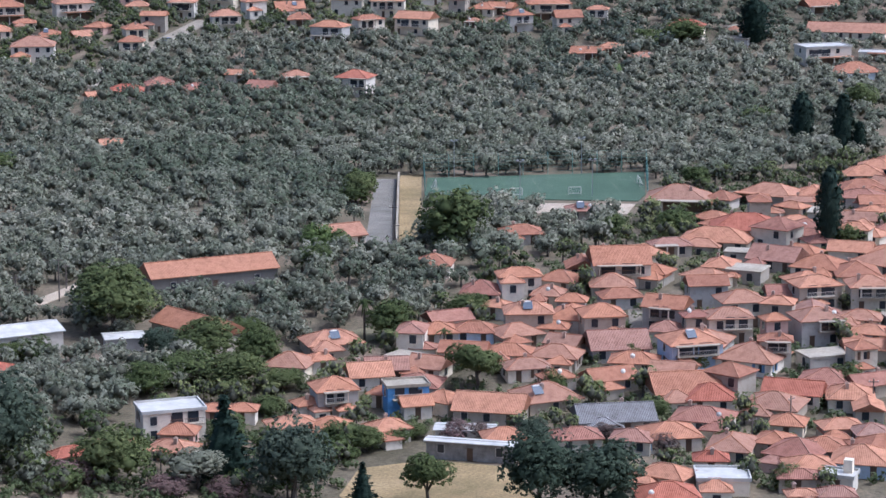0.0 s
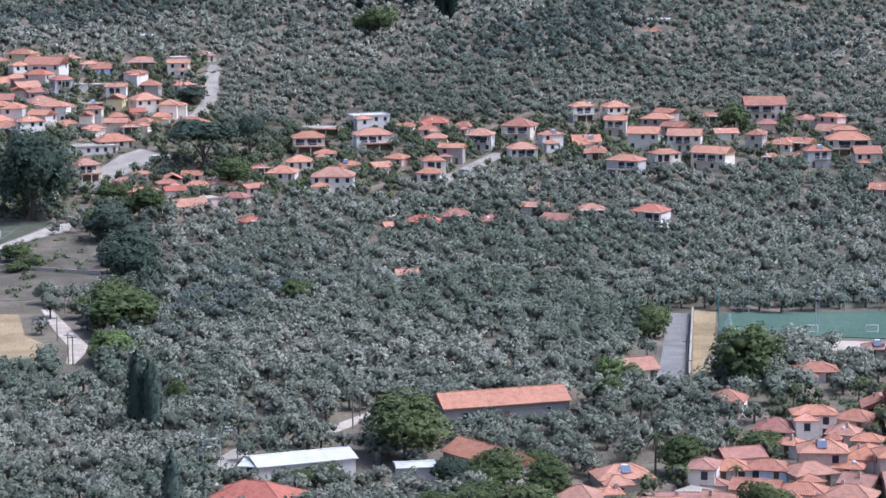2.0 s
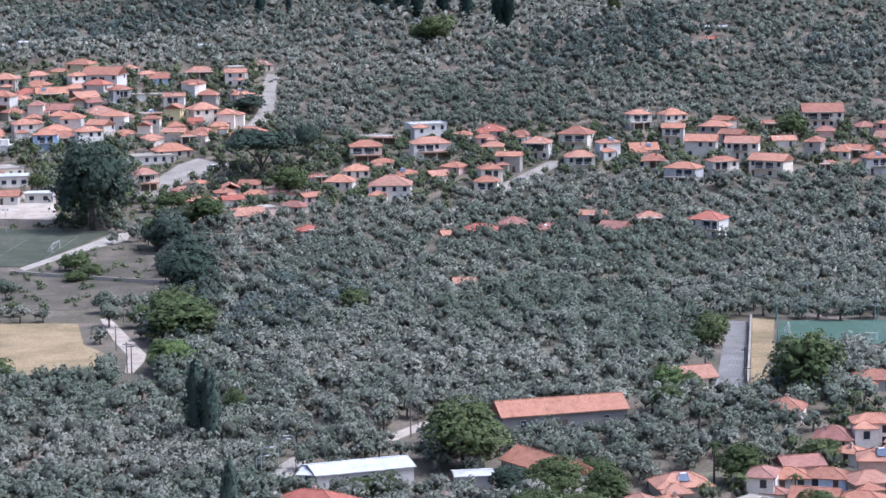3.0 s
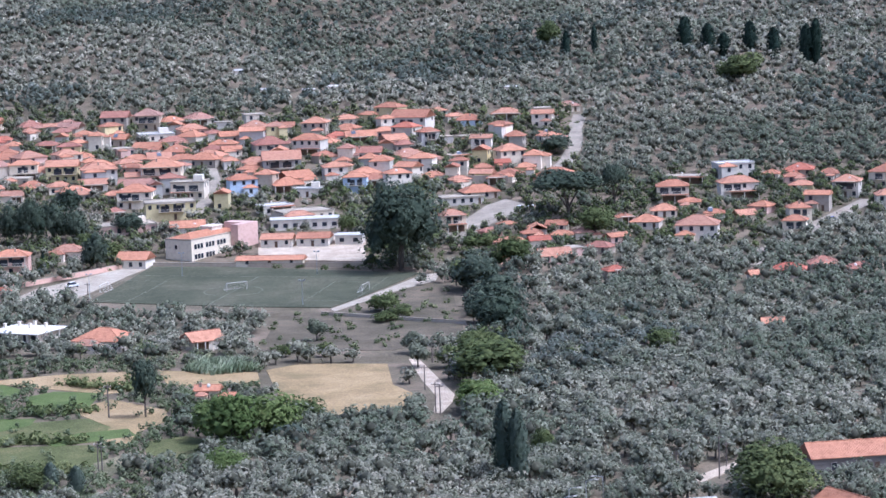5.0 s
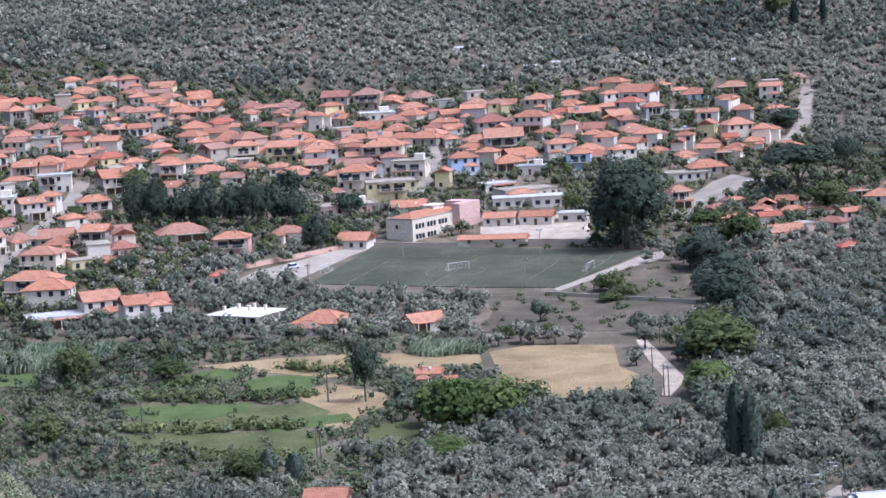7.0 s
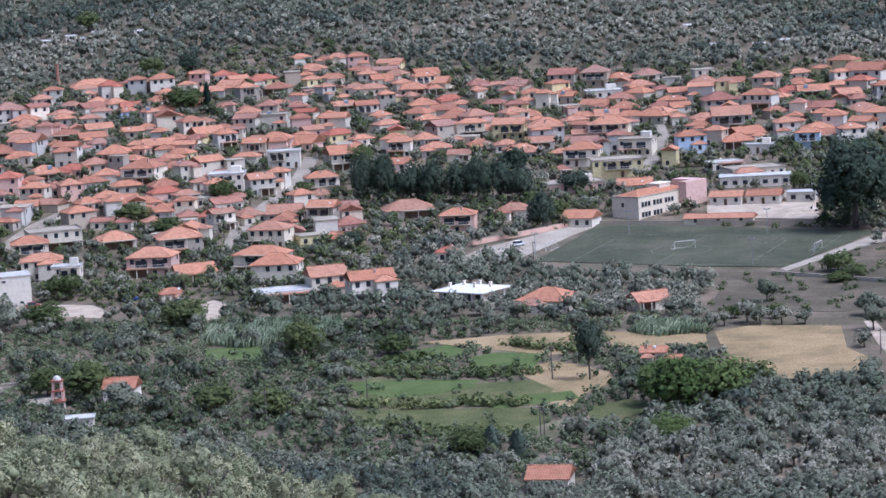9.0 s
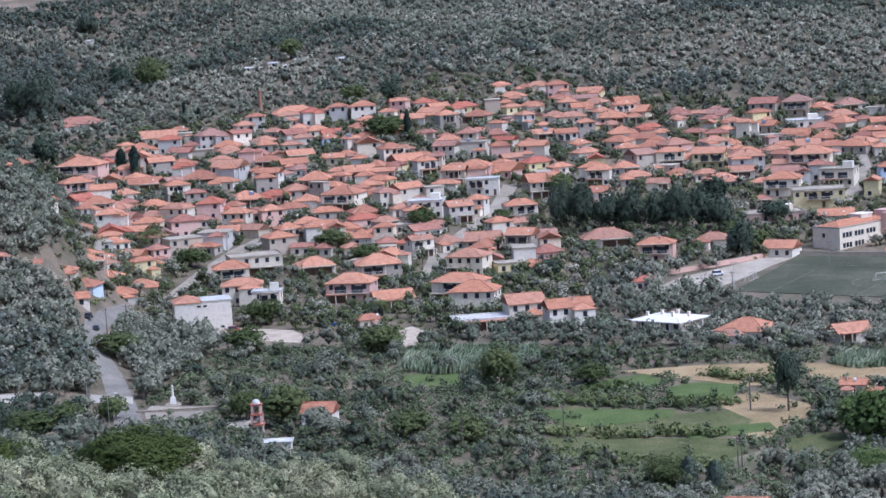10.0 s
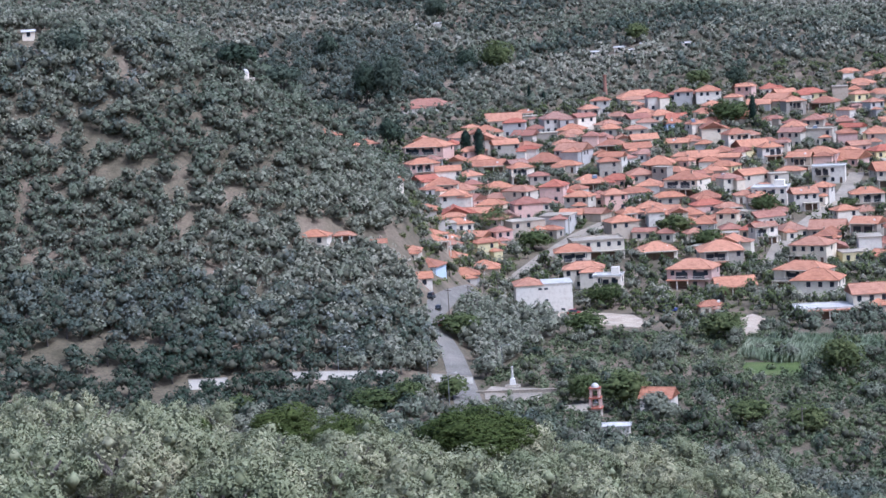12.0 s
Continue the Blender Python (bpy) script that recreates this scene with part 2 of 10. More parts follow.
def tube(bm, points, radii, sides=8):
    """A round bar through points with a radius at each."""
    rings = []
    for i, (p, r) in enumerate(zip(points, radii)):
        p = Vector(p)
        a = Vector(points[max(i - 1, 0)])
        b = Vector(points[min(i + 1, len(points) - 1)])
        q = (b - a).to_track_quat("Z", "Y")
        rings.append([bm.verts.new(p + q @ Vector((r * math.cos(6.2832 * k / sides), r * math.sin(6.2832 * k / sides), 0))) for k in range(sides)])
    for s, e in zip(rings, rings[1:]):
        for k in range(sides):
            bm.faces.new((s[k], s[(k + 1) % sides], e[(k + 1) % sides], e[k]))
    bm.faces.new(rings[0][::-1])
    bm.faces.new(rings[-1])
    return bm


def ground_at(x, y):
    return float(land(x, y))


def thing(name, x, y, turn=0.0, z=None, label="", category="", group="", kind=""):
    ob = new(name)
    ob.empty_display_size = 0.5
    ob.matrix_basis = pose(x, y, ground_at(x, y) if z is None else z, 0, 0, turn)
    return tagged(ob, label, category, group, kind)


# ---- the lie of the land: a plain under a hill, a spur with the viewpoint, a wooded hill beside the town ----
SPUR_D = (0, 60, 100, 150, 215, 250, 330, 420, 490, 9000)
SPUR_Z = (92, 81, 74.5, 66, 58.3, 48, 16, 3, 0, 0)
SPUR_A = (-180, -60, -8, 0, 6, 10, 12, 13.2, 14.5, 16.5, 19.2, 21.8, 24.5, 27.1, 29.8, 60, 180)
SPUR_M = (0.5, 0.12, 0.05, 0.33, 0.68, 0.82, 0.866, 0.888, 0.922, 0.975, 1.0, 1.025, 1.04, 1.07, 1.098, 1.098, 0.5)


def land(x, y):
    x, y = np.asarray(x, float), np.asarray(y, float)
    d = np.hypot(x, y)
    a = np.degrees(np.arctan2(-x, y))
    rise = 30.0 * np.logaddexp(0, (d - 790.0) / 30.0)
    z = 0.13 * np.minimum(rise, 1400.0)
    roll = 7.0 * np.sin(x / 95.0 + 1.3) * np.cos(y / 120.0) + 3.5 * np.sin(x / 37.0 + y / 51.0)
    z = z + roll * np.clip((d - 1020.0) / 250.0, 0, 1)
    u = ((a - 34.0) / 11.0) ** 4
    v = (d - 765.0) / 80.0
    z = z + 92.0 * np.exp(-u - 0.5 * v * v) * np.clip((a - 20.5) / 2.5, 0, 1)
    m = 0.9 + (np.interp(a, SPUR_A, SPUR_M) - 0.9) * np.clip((d - 20.0) / 110.0, 0, 1)
    z = z + np.interp(d, SPUR_D, SPUR_Z) * m
    return z - 7.0 * np.clip((470.0 - d) / 80.0, 0, 1) * np.clip((-a - 6.0) / 8.0, 0, 1) * np.clip(d / 150.0, 0, 1)


# ---- the ground: one sheet from the viewpoint to the horizon ----
def polar_sheet():
    az = np.concatenate([np.arange(-180, -34, 6.0), np.arange(-34, 40, 0.4), np.arange(40, 180, 6.0)])
    d = np.concatenate([[0.5], np.arange(12, 700, 6.0), np.arange(700, 1700, 10.0), np.geomspace(1700, 4800, 24)])
    A, D = np.meshgrid(np.radians(az), d)
    X, Y = -np.sin(A) * D, np.cos(A) * D
    co = np.stack([X, Y, land(X, Y)], -1).reshape(-1, 3)
    na, nd = len(az), len(d)
    i, j = np.meshgrid(np.arange(nd - 1), np.arange(na), indexing="ij")
    k = (j + 1) % na
    quads = np.stack([i * na + j, i * na + k, (i + 1) * na + k, (i + 1) * na + j], -1).reshape(-1, 4)[:, ::-1]
    return grid_mesh("ground", co, quads, M_GROUND)


def grid_mesh(name, co, faces, *mats):
    faces = np.asarray(faces)
    me = bpy.data.meshes.new(name)
    n = faces.shape[1]
    me.vertices.add(len(co))
    me.vertices.foreach_set("co", np.asarray(co, np.float32).ravel())
    me.loops.add(faces.size)
    me.loops.foreach_set("vertex_index", faces.astype(np.int32).ravel())
    me.polygons.add(len(faces))
    me.polygons.foreach_set("loop_start", np.arange(0, faces.size, n, dtype=np.int32))
    for m in mats:
        me.materials.append(m)
    me.update(calc_edges=True)
    me.validate()
    return me


tagged(new("ground", polar_sheet()), "dry soil and scrub plain rising to wooded hills", "ground", kind="structure")

KEEP_OUT = []  # outlines on which no tree grows
OPEN = []  # fields and ways that lie open towards the viewpoint, with low growth before them


def inside(px, py, poly):
    px, py = np.asarray(px), np.asarray(py)
    r = np.zeros(px.shape, bool)
    for (x0, y0), (x1, y1) in zip(poly, poly[1:] + poly[:1]):
        c = (y0 > py) != (y1 > py)
        with np.errstate(divide="ignore", invalid="ignore"):
            r ^= c & (px < (x1 - x0) * (py - y0) / (y1 - y0 + 1e-12) + x0)
    return r


def draped(name, poly, mat, label, category, lift=0.12, step=4.0, keep=True, kind="structure"):
    """A patch of ground cover that follows the land, with an earth edge."""
    bm = bmesh.new()
    f = bm.faces.new([bm.verts.new((x, y, 0)) for x, y in poly])
    if f.normal.z < 0 or f.calc_area() == 0:
        f.normal_update()
        if f.normal.z < 0:
            bmesh.ops.reverse_faces(bm, faces=[f])
    xs, ys = [p[0] for p in poly], [p[1] for p in poly]
    for axis, lo, hi in ((0, min(xs), max(xs)), (1, min(ys), max(ys))):
        for c in np.arange(lo + step, hi, step):
            co, no = [0, 0, 0], [0, 0, 0]
            co[axis], no[axis] = c, 1
            bmesh.ops.bisect_plane(bm, geom=bm.verts[:] + bm.edges[:] + bm.faces[:], plane_co=co, plane_no=no)
    ext = bmesh.ops.extrude_edge_only(bm, edges=[e for e in bm.edges if e.is_boundary])
    low = {v for v in ext["geom"] if isinstance(v, bmesh.types.BMVert)}
    for v in bm.verts:
        v.co.z = ground_at(v.co.x, v.co.y) + (-0.6 if v in low else lift)
    ob = new(name, mesh_of(bm, name, mat))
    if keep:
        KEEP_OUT.append(poly)
        if category in ("field", "meadow", "track", "farmyard", "football pitch", "road", "yard", "waste ground", "forecourt", "terrace"):
            OPEN.append(poly)
    return tagged(ob, label, category, kind=kind)


def strip(line, width):
    """The outline of a way of that width along a line."""
    left, right = [], []
    for i, p in enumerate(line):
        a, b = Vector(line[max(i - 1, 0)]), Vector(line[min(i + 1, len(line) - 1)])
        n = (b - a).normalized()
        w = width[i] if isinstance(width, (list, tuple)) else width
        left.append((p[0] - n.y * w / 2, p[1] + n.x * w / 2))
        right.append((p[0] + n.y * w / 2, p[1] - n.x * w / 2))
    return left + right[::-1]


TOWN = [
    [(110, 353), (96, 369), (62, 356), (68, 381), (98, 412), (129, 421), (157, 457), (181, 464), (217, 523), (283, 548), (294, 549), (168, 303), (130, 316)],  # the near village
    [(-7, 781), (34, 768), (69, 787), (118, 776), (151, 817), (204, 809), (251, 801), (292, 789), (313, 848), (277, 890), (209, 893), (125, 907), (76, 887), (86, 1037), (7, 1046), (-26, 1014)],  # the far village
    [(-135, 735), (-112, 776), (-74, 789), (15, 761), (22, 911), (19, 1065), (-68, 1053), (-183, 1074), (-229, 1124), (-272, 1099), (-314, 1053), (-376, 1016), (-402, 956), (-405, 928), (-354, 865), (-281, 653), (-267, 624), (-263, 650), (-252, 678), (-169, 637), (-127, 684)]]  # the town
VALLEY = [(-215, 540), (-223, 610), (-222, 645), (-200, 637), (-169, 637), (-117, 627), (-73, 623), (-54, 622), (-34, 617), (-28, 538), (-40, 502), (-45, 437), (-90, 439), (-132, 473), (-175, 493), (-207, 518)]
GULLY = [(23, 765), (48, 765), (39, 624), (31, 558), (17, 554), (17, 594), (22, 627), (21, 710)]
WASTE = [(-31, 693), (-16, 694), (10, 743), (20, 727), (21, 637), (1, 620), (-35, 626)]
REEDS = [[(-164, 602), (-166, 626), (-152, 631), (-131, 624), (-126, 605), (-141, 597), (-150, 593)], [(-52, 598), (-52, 608), (-37, 605), (-33, 595), (-45, 591)]]
FAR_WOOD = [(-335, 649), (-584, 1175), (-561, 1219), (-524, 1259), (-427, 1124), (-417, 1052), (-427, 1007), (-449, 994)]
BANK = [(41, 356), (66, 364), (99, 366), (95, 344), (89, 330), (37, 321)]
BANK2 = [(-11, 371), (12, 369), (29, 369), (49, 364), (47, 325), (-9, 288)]
FLANK = [(-309, 644), (-301, 660), (-288, 665), (-293, 716), (-279, 686), (-273, 628), (-293, 607)]
# two outlines at the hill foot where darker leaf colours imitate shade
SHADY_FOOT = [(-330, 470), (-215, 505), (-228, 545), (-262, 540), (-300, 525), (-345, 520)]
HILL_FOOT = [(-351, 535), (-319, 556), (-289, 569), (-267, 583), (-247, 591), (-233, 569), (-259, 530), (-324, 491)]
BARE = [[(-363.5, 638.8), (-358.1, 644.4), (-350.6, 635.2), (-355.5, 628.7)], [(-362.8, 611.2), (-356.7, 613.3), (-341.8, 606.8), (-345.4, 601.8)], [(-338.4, 591.3), (-322.1, 607.5), (-314.5, 598.5), (-330.9, 586.7)], [(-317.7, 599.9), (-306.0, 615.1), (-300.7, 603.3), (-313.8, 591.5)], [(-327.2, 512.2), (-314.6, 523.7), (-299.1, 533.6), (-290.9, 523.6), (-299.8, 505.5), (-319.1, 498.5)], [(-269.3, 546.4), (-251.3, 561.7), (-246.2, 549.7), (-264.8, 536.6)], [(-361.8, 592.5), (-354.0, 597.8), (-349.7, 593.0), (-357.5, 587.7)], [(-308.4, 633.8), (-305.8, 643.6), (-302.3, 635.5), (-305.4, 627.1)]]  # stony openings in the olive hill
NEAR_PINES = [(-75.7, 191.6, 11.2, 6.2), (-94.0, 192.3, 7.6, 4.6), (-100.2, 184.5, 5.4, 3.0), (-87.8, 191.9, 7.5, 4.6)]

# ---- fields, ways and yards ----
draped("stubble_field", [(-31.2, 596.1), (-22.1, 604.1), (-0.3, 598.5), (0.9, 568.5), (5.5, 556.3), (4.2, 533.9), (-9.7, 531.8), (-24.1, 538.0), (-27.1, 563.3)], M_STRAW, "mown straw-yellow stubble field beside a white track", "field", 0.12, 6.0)
draped("waste_ground", [(-31.1, 688.9), (-16.3, 691.5), (10.3, 738.1), (20.4, 724.3), (21.4, 636.6), (1.3, 619.8), (-34.8, 626.4)], M_WASTE, "dry grey waste ground with sparse scrub", "waste ground", 0.1, 6.0)
draped("track", [(5.3, 604.0), (7.8, 605.0), (10.9, 583.6), (15.4, 552.0), (14.5, 542.4), (11.5, 529.2), (9.8, 530.7), (11.1, 550.1), (7.9, 574.5)], M_SAND, "pale dusty track between hedges", "track", 0.14, 6.0)
draped("crop_field", [(-88.8, 570.9), (-82.7, 577.0), (-70.8, 572.9), (-71.4, 553.9), (-86.2, 552.8)], M_GREEN, "bright green young crop field", "field", 0.12, 6.0)
draped("crop_field", [(-76.9, 513.0), (-70.6, 522.7), (-59.5, 526.0), (-56.8, 517.6), (-73.8, 508.8)], M_GREEN, "narrow bright green crop field", "field", 0.12, 6.0)
draped("meadow", [(-115.2, 544.3), (-98.3, 544.5), (-82.4, 542.5), (-82.6, 534.7), (-89.2, 527.8), (-101.2, 524.0), (-109.2, 533.3)], M_GREEN, "green meadow strip between hedges", "meadow", 0.1, 6.0)
draped("meadow", [(-110.8, 578.5), (-97.1, 589.7), (-90.1, 580.0), (-91.7, 571.5), (-107.9, 561.5)], M_GREEN, "green field edge along a hedge", "meadow", 0.1, 6.0)
draped("dry_field", [(-105.0, 594.5), (-84.4, 601.3), (-66.4, 602.5), (-63.2, 574.3), (-69.5, 571.0), (-83.1, 580.0), (-97.1, 589.7)], M_STRAW, "dry straw-coloured field strip", "field", 0.1, 6.0)
draped("dry_field", [(-76.0, 551.2), (-67.3, 563.6), (-52.3, 546.7), (-51.4, 533.0), (-57.1, 521.2), (-57.5, 505.8), (-64.7, 510.0), (-63.6, 528.7)], M_STRAW, "pale dry farmyard with a worn path", "farmyard", 0.1, 6.0)
draped("dry_field", [(-59.1, 601.7), (-33.3, 593.5), (-31.7, 575.3), (-40.7, 573.7), (-55.1, 580.7)], M_STRAW, "dry grass strip by a reed bed", "field", 0.1, 6.0)
draped("herb_meadow", [(-109.7, 549.6), (-86.8, 536.9), (-68.0, 540.7), (-55.6, 519.0), (-56.9, 507.3), (-64.7, 511.8), (-83.2, 512.7), (-92.3, 508.6), (-106.7, 520.3)], M_MEADOW, "rank green herbage with flowering weeds", "meadow", 0.07, 6.0)
draped("herb_meadow", [(-106.5, 512.6), (-82.8, 510.2), (-65.6, 509.1), (-60.7, 497.9), (-62.3, 481.0), (-79.0, 485.0), (-89.5, 492.2), (-102.4, 497.5)], M_MEADOW, "low green scrubby meadow", "meadow", 0.07, 6.0)
draped("herb_meadow", [(-53.6, 510.8), (-45.4, 515.1), (-38.8, 507.8), (-41.2, 491.2), (-48.1, 489.8), (-53.1, 499.3)], M_MEADOW, "green weedy plot beside a footpath", "meadow", 0.07, 6.0)
draped("bare_patch", [(-63.2, 489.2), (-57.8, 497.0), (-55.0, 481.4), (-58.8, 472.8)], M_ROUGH, "bare dry patch in scrub", "bare ground", 0.1, 6.0)
draped("bare_patch", [(-53.5, 490.3), (-45.3, 491.6), (-43.4, 475.9), (-50.8, 474.2)], M_ROUGH, "bare dry patch in scrub land", "bare ground", 0.1, 6.0)
draped("crop_field", [(-160.9, 594.9), (-144.0, 596.6), (-139.9, 575.1), (-155.5, 578.5)], M_GREEN, "small bright green field below the reeds", "field", 0.12, 6.0)
draped("path", [(-84.1, 792.7), (-76.8, 791.4), (-84.2, 774.3), (-99.5, 726.5), (-120.1, 725.0), (-111.3, 756.1)], M_CONCRETE, "pale concrete path along the football pitch", "path", 0.14, 6.0)
draped("path", [(11.9, 756.9), (17.4, 758.8), (15.7, 743.6), (2.2, 725.6), (-15.2, 691.5), (-16.7, 696.0)], M_CONCRETE, "pale concrete strip behind the goal", "path", 0.18, 6.0)
draped("school_yard", [(-43.6, 828.5), (-16.5, 835.1), (-6.2, 822.5), (-6.9, 778.7), (-27.1, 782.9), (-42.5, 793.4)], M_SAND, "pale paved school yard", "yard", 0.1, 6.0)
draped("school_court", [(-42.5, 806.0), (-6.5, 804.0), (-6.0, 777.5), (-26.0, 783.0), (-42.0, 791.5)], M_SAND, "raised pale concrete school playground with a beige retaining wall", "yard", 1.8, 6.0)
draped("paved_lot", [(18.8, 819.8), (26.4, 841.0), (37.8, 868.6), (45.6, 877.9), (53.2, 867.3), (50.0, 849.6), (40.6, 844.5), (28.5, 818.0)], M_STREET, "pale paved car park", "car park", 0.14, 6.0)
draped("dry_grass", [(167.3, 567.3), (173.0, 567.2), (150.0, 490.7), (144.6, 489.1)], M_STRAW, "dry grass bank beside the road", "bank", 0.1, 6.0)
draped("dry_grass", [(112.9, 420.1), (124.7, 422.4), (124.9, 418.5), (115.1, 411.9)], M_ROUGH, "dry grass plot between gardens", "grass", 0.1, 6.0)
draped("dry_grass", [(89.3, 329.9), (96.0, 343.3), (108.2, 344.7), (119.3, 336.3), (118.0, 320.2), (110.8, 312.2), (90.7, 318.8)], M_STRAW, "dry grassy knoll below the village", "grass", 0.1, 6.0)
draped("yard", [(-243.3, 674.0), (-233.1, 679.2), (-213.7, 672.8), (-205.0, 659.6), (-205.1, 650.0), (-231.8, 659.8)], M_SAND, "pale gravel yard with vehicles", "yard", 0.14, 6.0)
draped("yard", [(-181.4, 665.4), (-178.6, 675.1), (-173.1, 668.2), (-167.5, 640.9), (-172.4, 639.6)], M_SAND, "pale gravel yard at the edge of town", "yard", 0.14, 6.0)
draped("plaza", [(-212.8, 547.5), (-213.9, 555.3), (-202.0, 555.3), (-198.0, 548.1), (-195.4, 536.6), (-209.0, 538.1)], M_STREET, "pale paved monument terrace at a bend", "terrace", 0.25, 6.0)
draped("plaza", [(-188.6, 532.1), (-183.6, 538.1), (-178.6, 533.3), (-176.8, 526.4), (-185.4, 526.7)], M_CONCRETE, "pale paved forecourt by a bell tower", "forecourt", 0.2, 6.0)
draped("lawn", [(289.3, 735.7), (297.3, 738.1), (293.3, 723.8), (285.8, 721.3)], M_GREEN, "small green lawn by a house", "lawn", 0.1, 6.0)
draped("lawn", [(-189.6, 716.7), (-182.6, 722.2), (-179.1, 709.5), (-186.3, 707.1)], M_GREEN, "small green garden lawn", "lawn", 0.1, 6.0)
draped("road", [(160.0, 564.6), (165.1, 562.7), (140.4, 479.2), (135.6, 484.7)], M_ASPHALT, "grey asphalt road between a wall and olive trees", "road", 0.16, 6.0)
draped("road", strip([(-209.2, 528.2), (-224.9, 562.6), (-236.9, 587.6), (-248.5, 607.5), (-256.0, 625.0), (-261.5, 648.9), (-269.3, 689.3)], [7, 6.5, 6, 5.5, 5, 4, 4]), M_ASPHALT, "pale asphalt road curving into the town", "road", 0.16, 5.0)
draped("road", strip([(133.2, 785.0), (147.4, 810.4), (159.4, 826.4), (174.4, 846.8)], 6.5), M_STREET, "pale street climbing between gardens", "street", 0.16, 5.0)
draped("road", strip([(117.2, 750.0), (125.2, 777.0), (134.2, 788.9)], 4.5), M_STREET, "pale lane down to the olive grove", "lane", 0.16, 5.0)
draped("road", strip([(65.0, 915.4), (72.8, 936.3), (79.6, 968.8), (81.7, 999.7), (86.6, 1028.7)], 6.0), M_STREET, "pale street climbing the hillside", "street", 0.16, 5.0)
draped("road", strip([(-195.2, 759.2), (-200.8, 803.5), (-197.0, 850.0), (-195.3, 876.5), (-197.6, 908.8)], 6.0), M_STREET, "pale street between town houses", "street", 0.16, 5.0)
draped("road", strip([(-68.8, 865.2), (-65.8, 896.1), (-64.4, 923.7), (-67.7, 948.5)], 5.0), M_STREET, "pale street by the school", "street", 0.16, 5.0)
draped("road", strip([(-272.9, 725.7), (-275.3, 771.4), (-274.1, 804.7), (-269.2, 825.7)], 6.0), M_STREET, "pale street at the edge of town", "street", 0.16, 5.0)
draped("road", strip([(164.6, 399.5), (169.4, 408.9), (172.6, 418.9), (174.5, 426.0)], 3.0), M_STREET, "narrow pale village alley", "alley", 0.16, 5.0)
draped("track", strip([(59.1, 450.4), (64.5, 456.9), (70.0, 463.4), (75.4, 467.8)], 3.5), M_SAND, "pale track past the long barn", "track", 0.16, 5.0)
draped("track", strip([(30.5, 403.4), (34.2, 414.9), (37.5, 428.5), (41.1, 435.9)], 4.0), M_CONCRETE, "pale lane beside the long shed", "lane", 0.16, 5.0)
draped("pitch_turf", [(-77.2, 791.9), (-53.4, 785.6), (11.3, 760.9), (-16.4, 699.1), (-38.5, 705.8), (-91.8, 728.0)], M_TURF, "worn green football pitch with faded white markings", "football pitch", 0.2, 8.0)
draped("pitch_turf", [(172.7, 561.0), (227.8, 552.5), (216.4, 523.2), (211.5, 515.3), (164.3, 535.4)], M_ARTIF, "green artificial turf small football pitch", "football pitch", 0.2, 8.0)
draped("dry_grass", [(175.0, 525.1), (209.6, 512.2), (203.1, 501.1), (172.4, 512.6)], M_SAND, "pale paved strip along the small pitch", "path", 0.12, 6.0)
KEEP_OUT += [[(-95.4, 729.1), (-16.1, 699.1), (-14.4, 670.3), (-64.1, 688.2), (-92.3, 703.5)], [(-77.5, 804.6), (-40.9, 799.1), (-40.0, 779.3), (-76.5, 783.8)], [(41.2, 356.6), (65.9, 364.6), (99.1, 367.7), (139.4, 339.6), (128.3, 310.8), (36.2, 315.5)], [(163.4, 535.6), (216.1, 519.5), (206.7, 495.8), (175.8, 506.1), (172.4, 516.9), (159.2, 521.5)], [(135.4, 488.5), (144.2, 486.0), (138.4, 467.5), (130.9, 470.1)], [(3.4, 608.6), (10.0, 609.0), (18.2, 553.5), (15.8, 506.7), (6.6, 508.9), (8.9, 548.1), (5.7, 567.4)], [(-217.1, 531.7), (-207.6, 538.1), (-199.1, 515.2), (-210.9, 513.9)], [(-273.2, 517.8), (-266.8, 523.4), (-263.2, 515.9), (-269.7, 510.8)], [(-257.9, 532.3), (-247.0, 541.7), (-242.1, 530.3), (-253.4, 522.4)], [(-238.7, 546.4), (-227.5, 559.5), (-223.9, 550.4), (-233.9, 534.9)], [(37.7, 414.1), (60.6, 414.7), (59.8, 409.1), (36.9, 404.9)]]

# ---- houses ----
FOOT = []  # house sites: x, y, half size
HOUSE_WORDS = {"white": "whitewashed", "cream": "cream-rendered", "grey": "grey-rendered", "pink": "pink-rendered",
               "yellow": "yellow-painted", "blue": "pale blue", "azure": "strong blue", "stone": "rubble-stone"}
ROOF_WORDS = {"tile": "orange clay-tile hipped roof", "old": "weathered brown tile roof", "red": "red clay-tile roof", "grey": "grey sheet roof"}


def window_mesh(shutter):
    """A window frame with a recess; the second mesh has its glass in the recess."""
    made = []
    for glass in (False, True):
        bm = boxes((-0.62, -0.08, -0.05, 0.62, 0.04, 1.5))
        f = min(bm.faces, key=lambda q: q.calc_center_median().y)
        bmesh.ops.inset_region(bm, faces=[f], thickness=0.07)
        r = bmesh.ops.extrude_discrete_faces(bm, faces=[f])
        for v in r["faces"][0].verts:
            v.co.y += 0.06
        if glass:
            r["faces"][0].material_index = 1
        made.append(mesh_of(bm, "window", M_FRAME, M_PANE))
    sh = mesh_of(boxes((-0.55, -0.11, 0, 0, -0.06, 1.5)), "shutter", shutter)
    return made[0], sh, made[1]


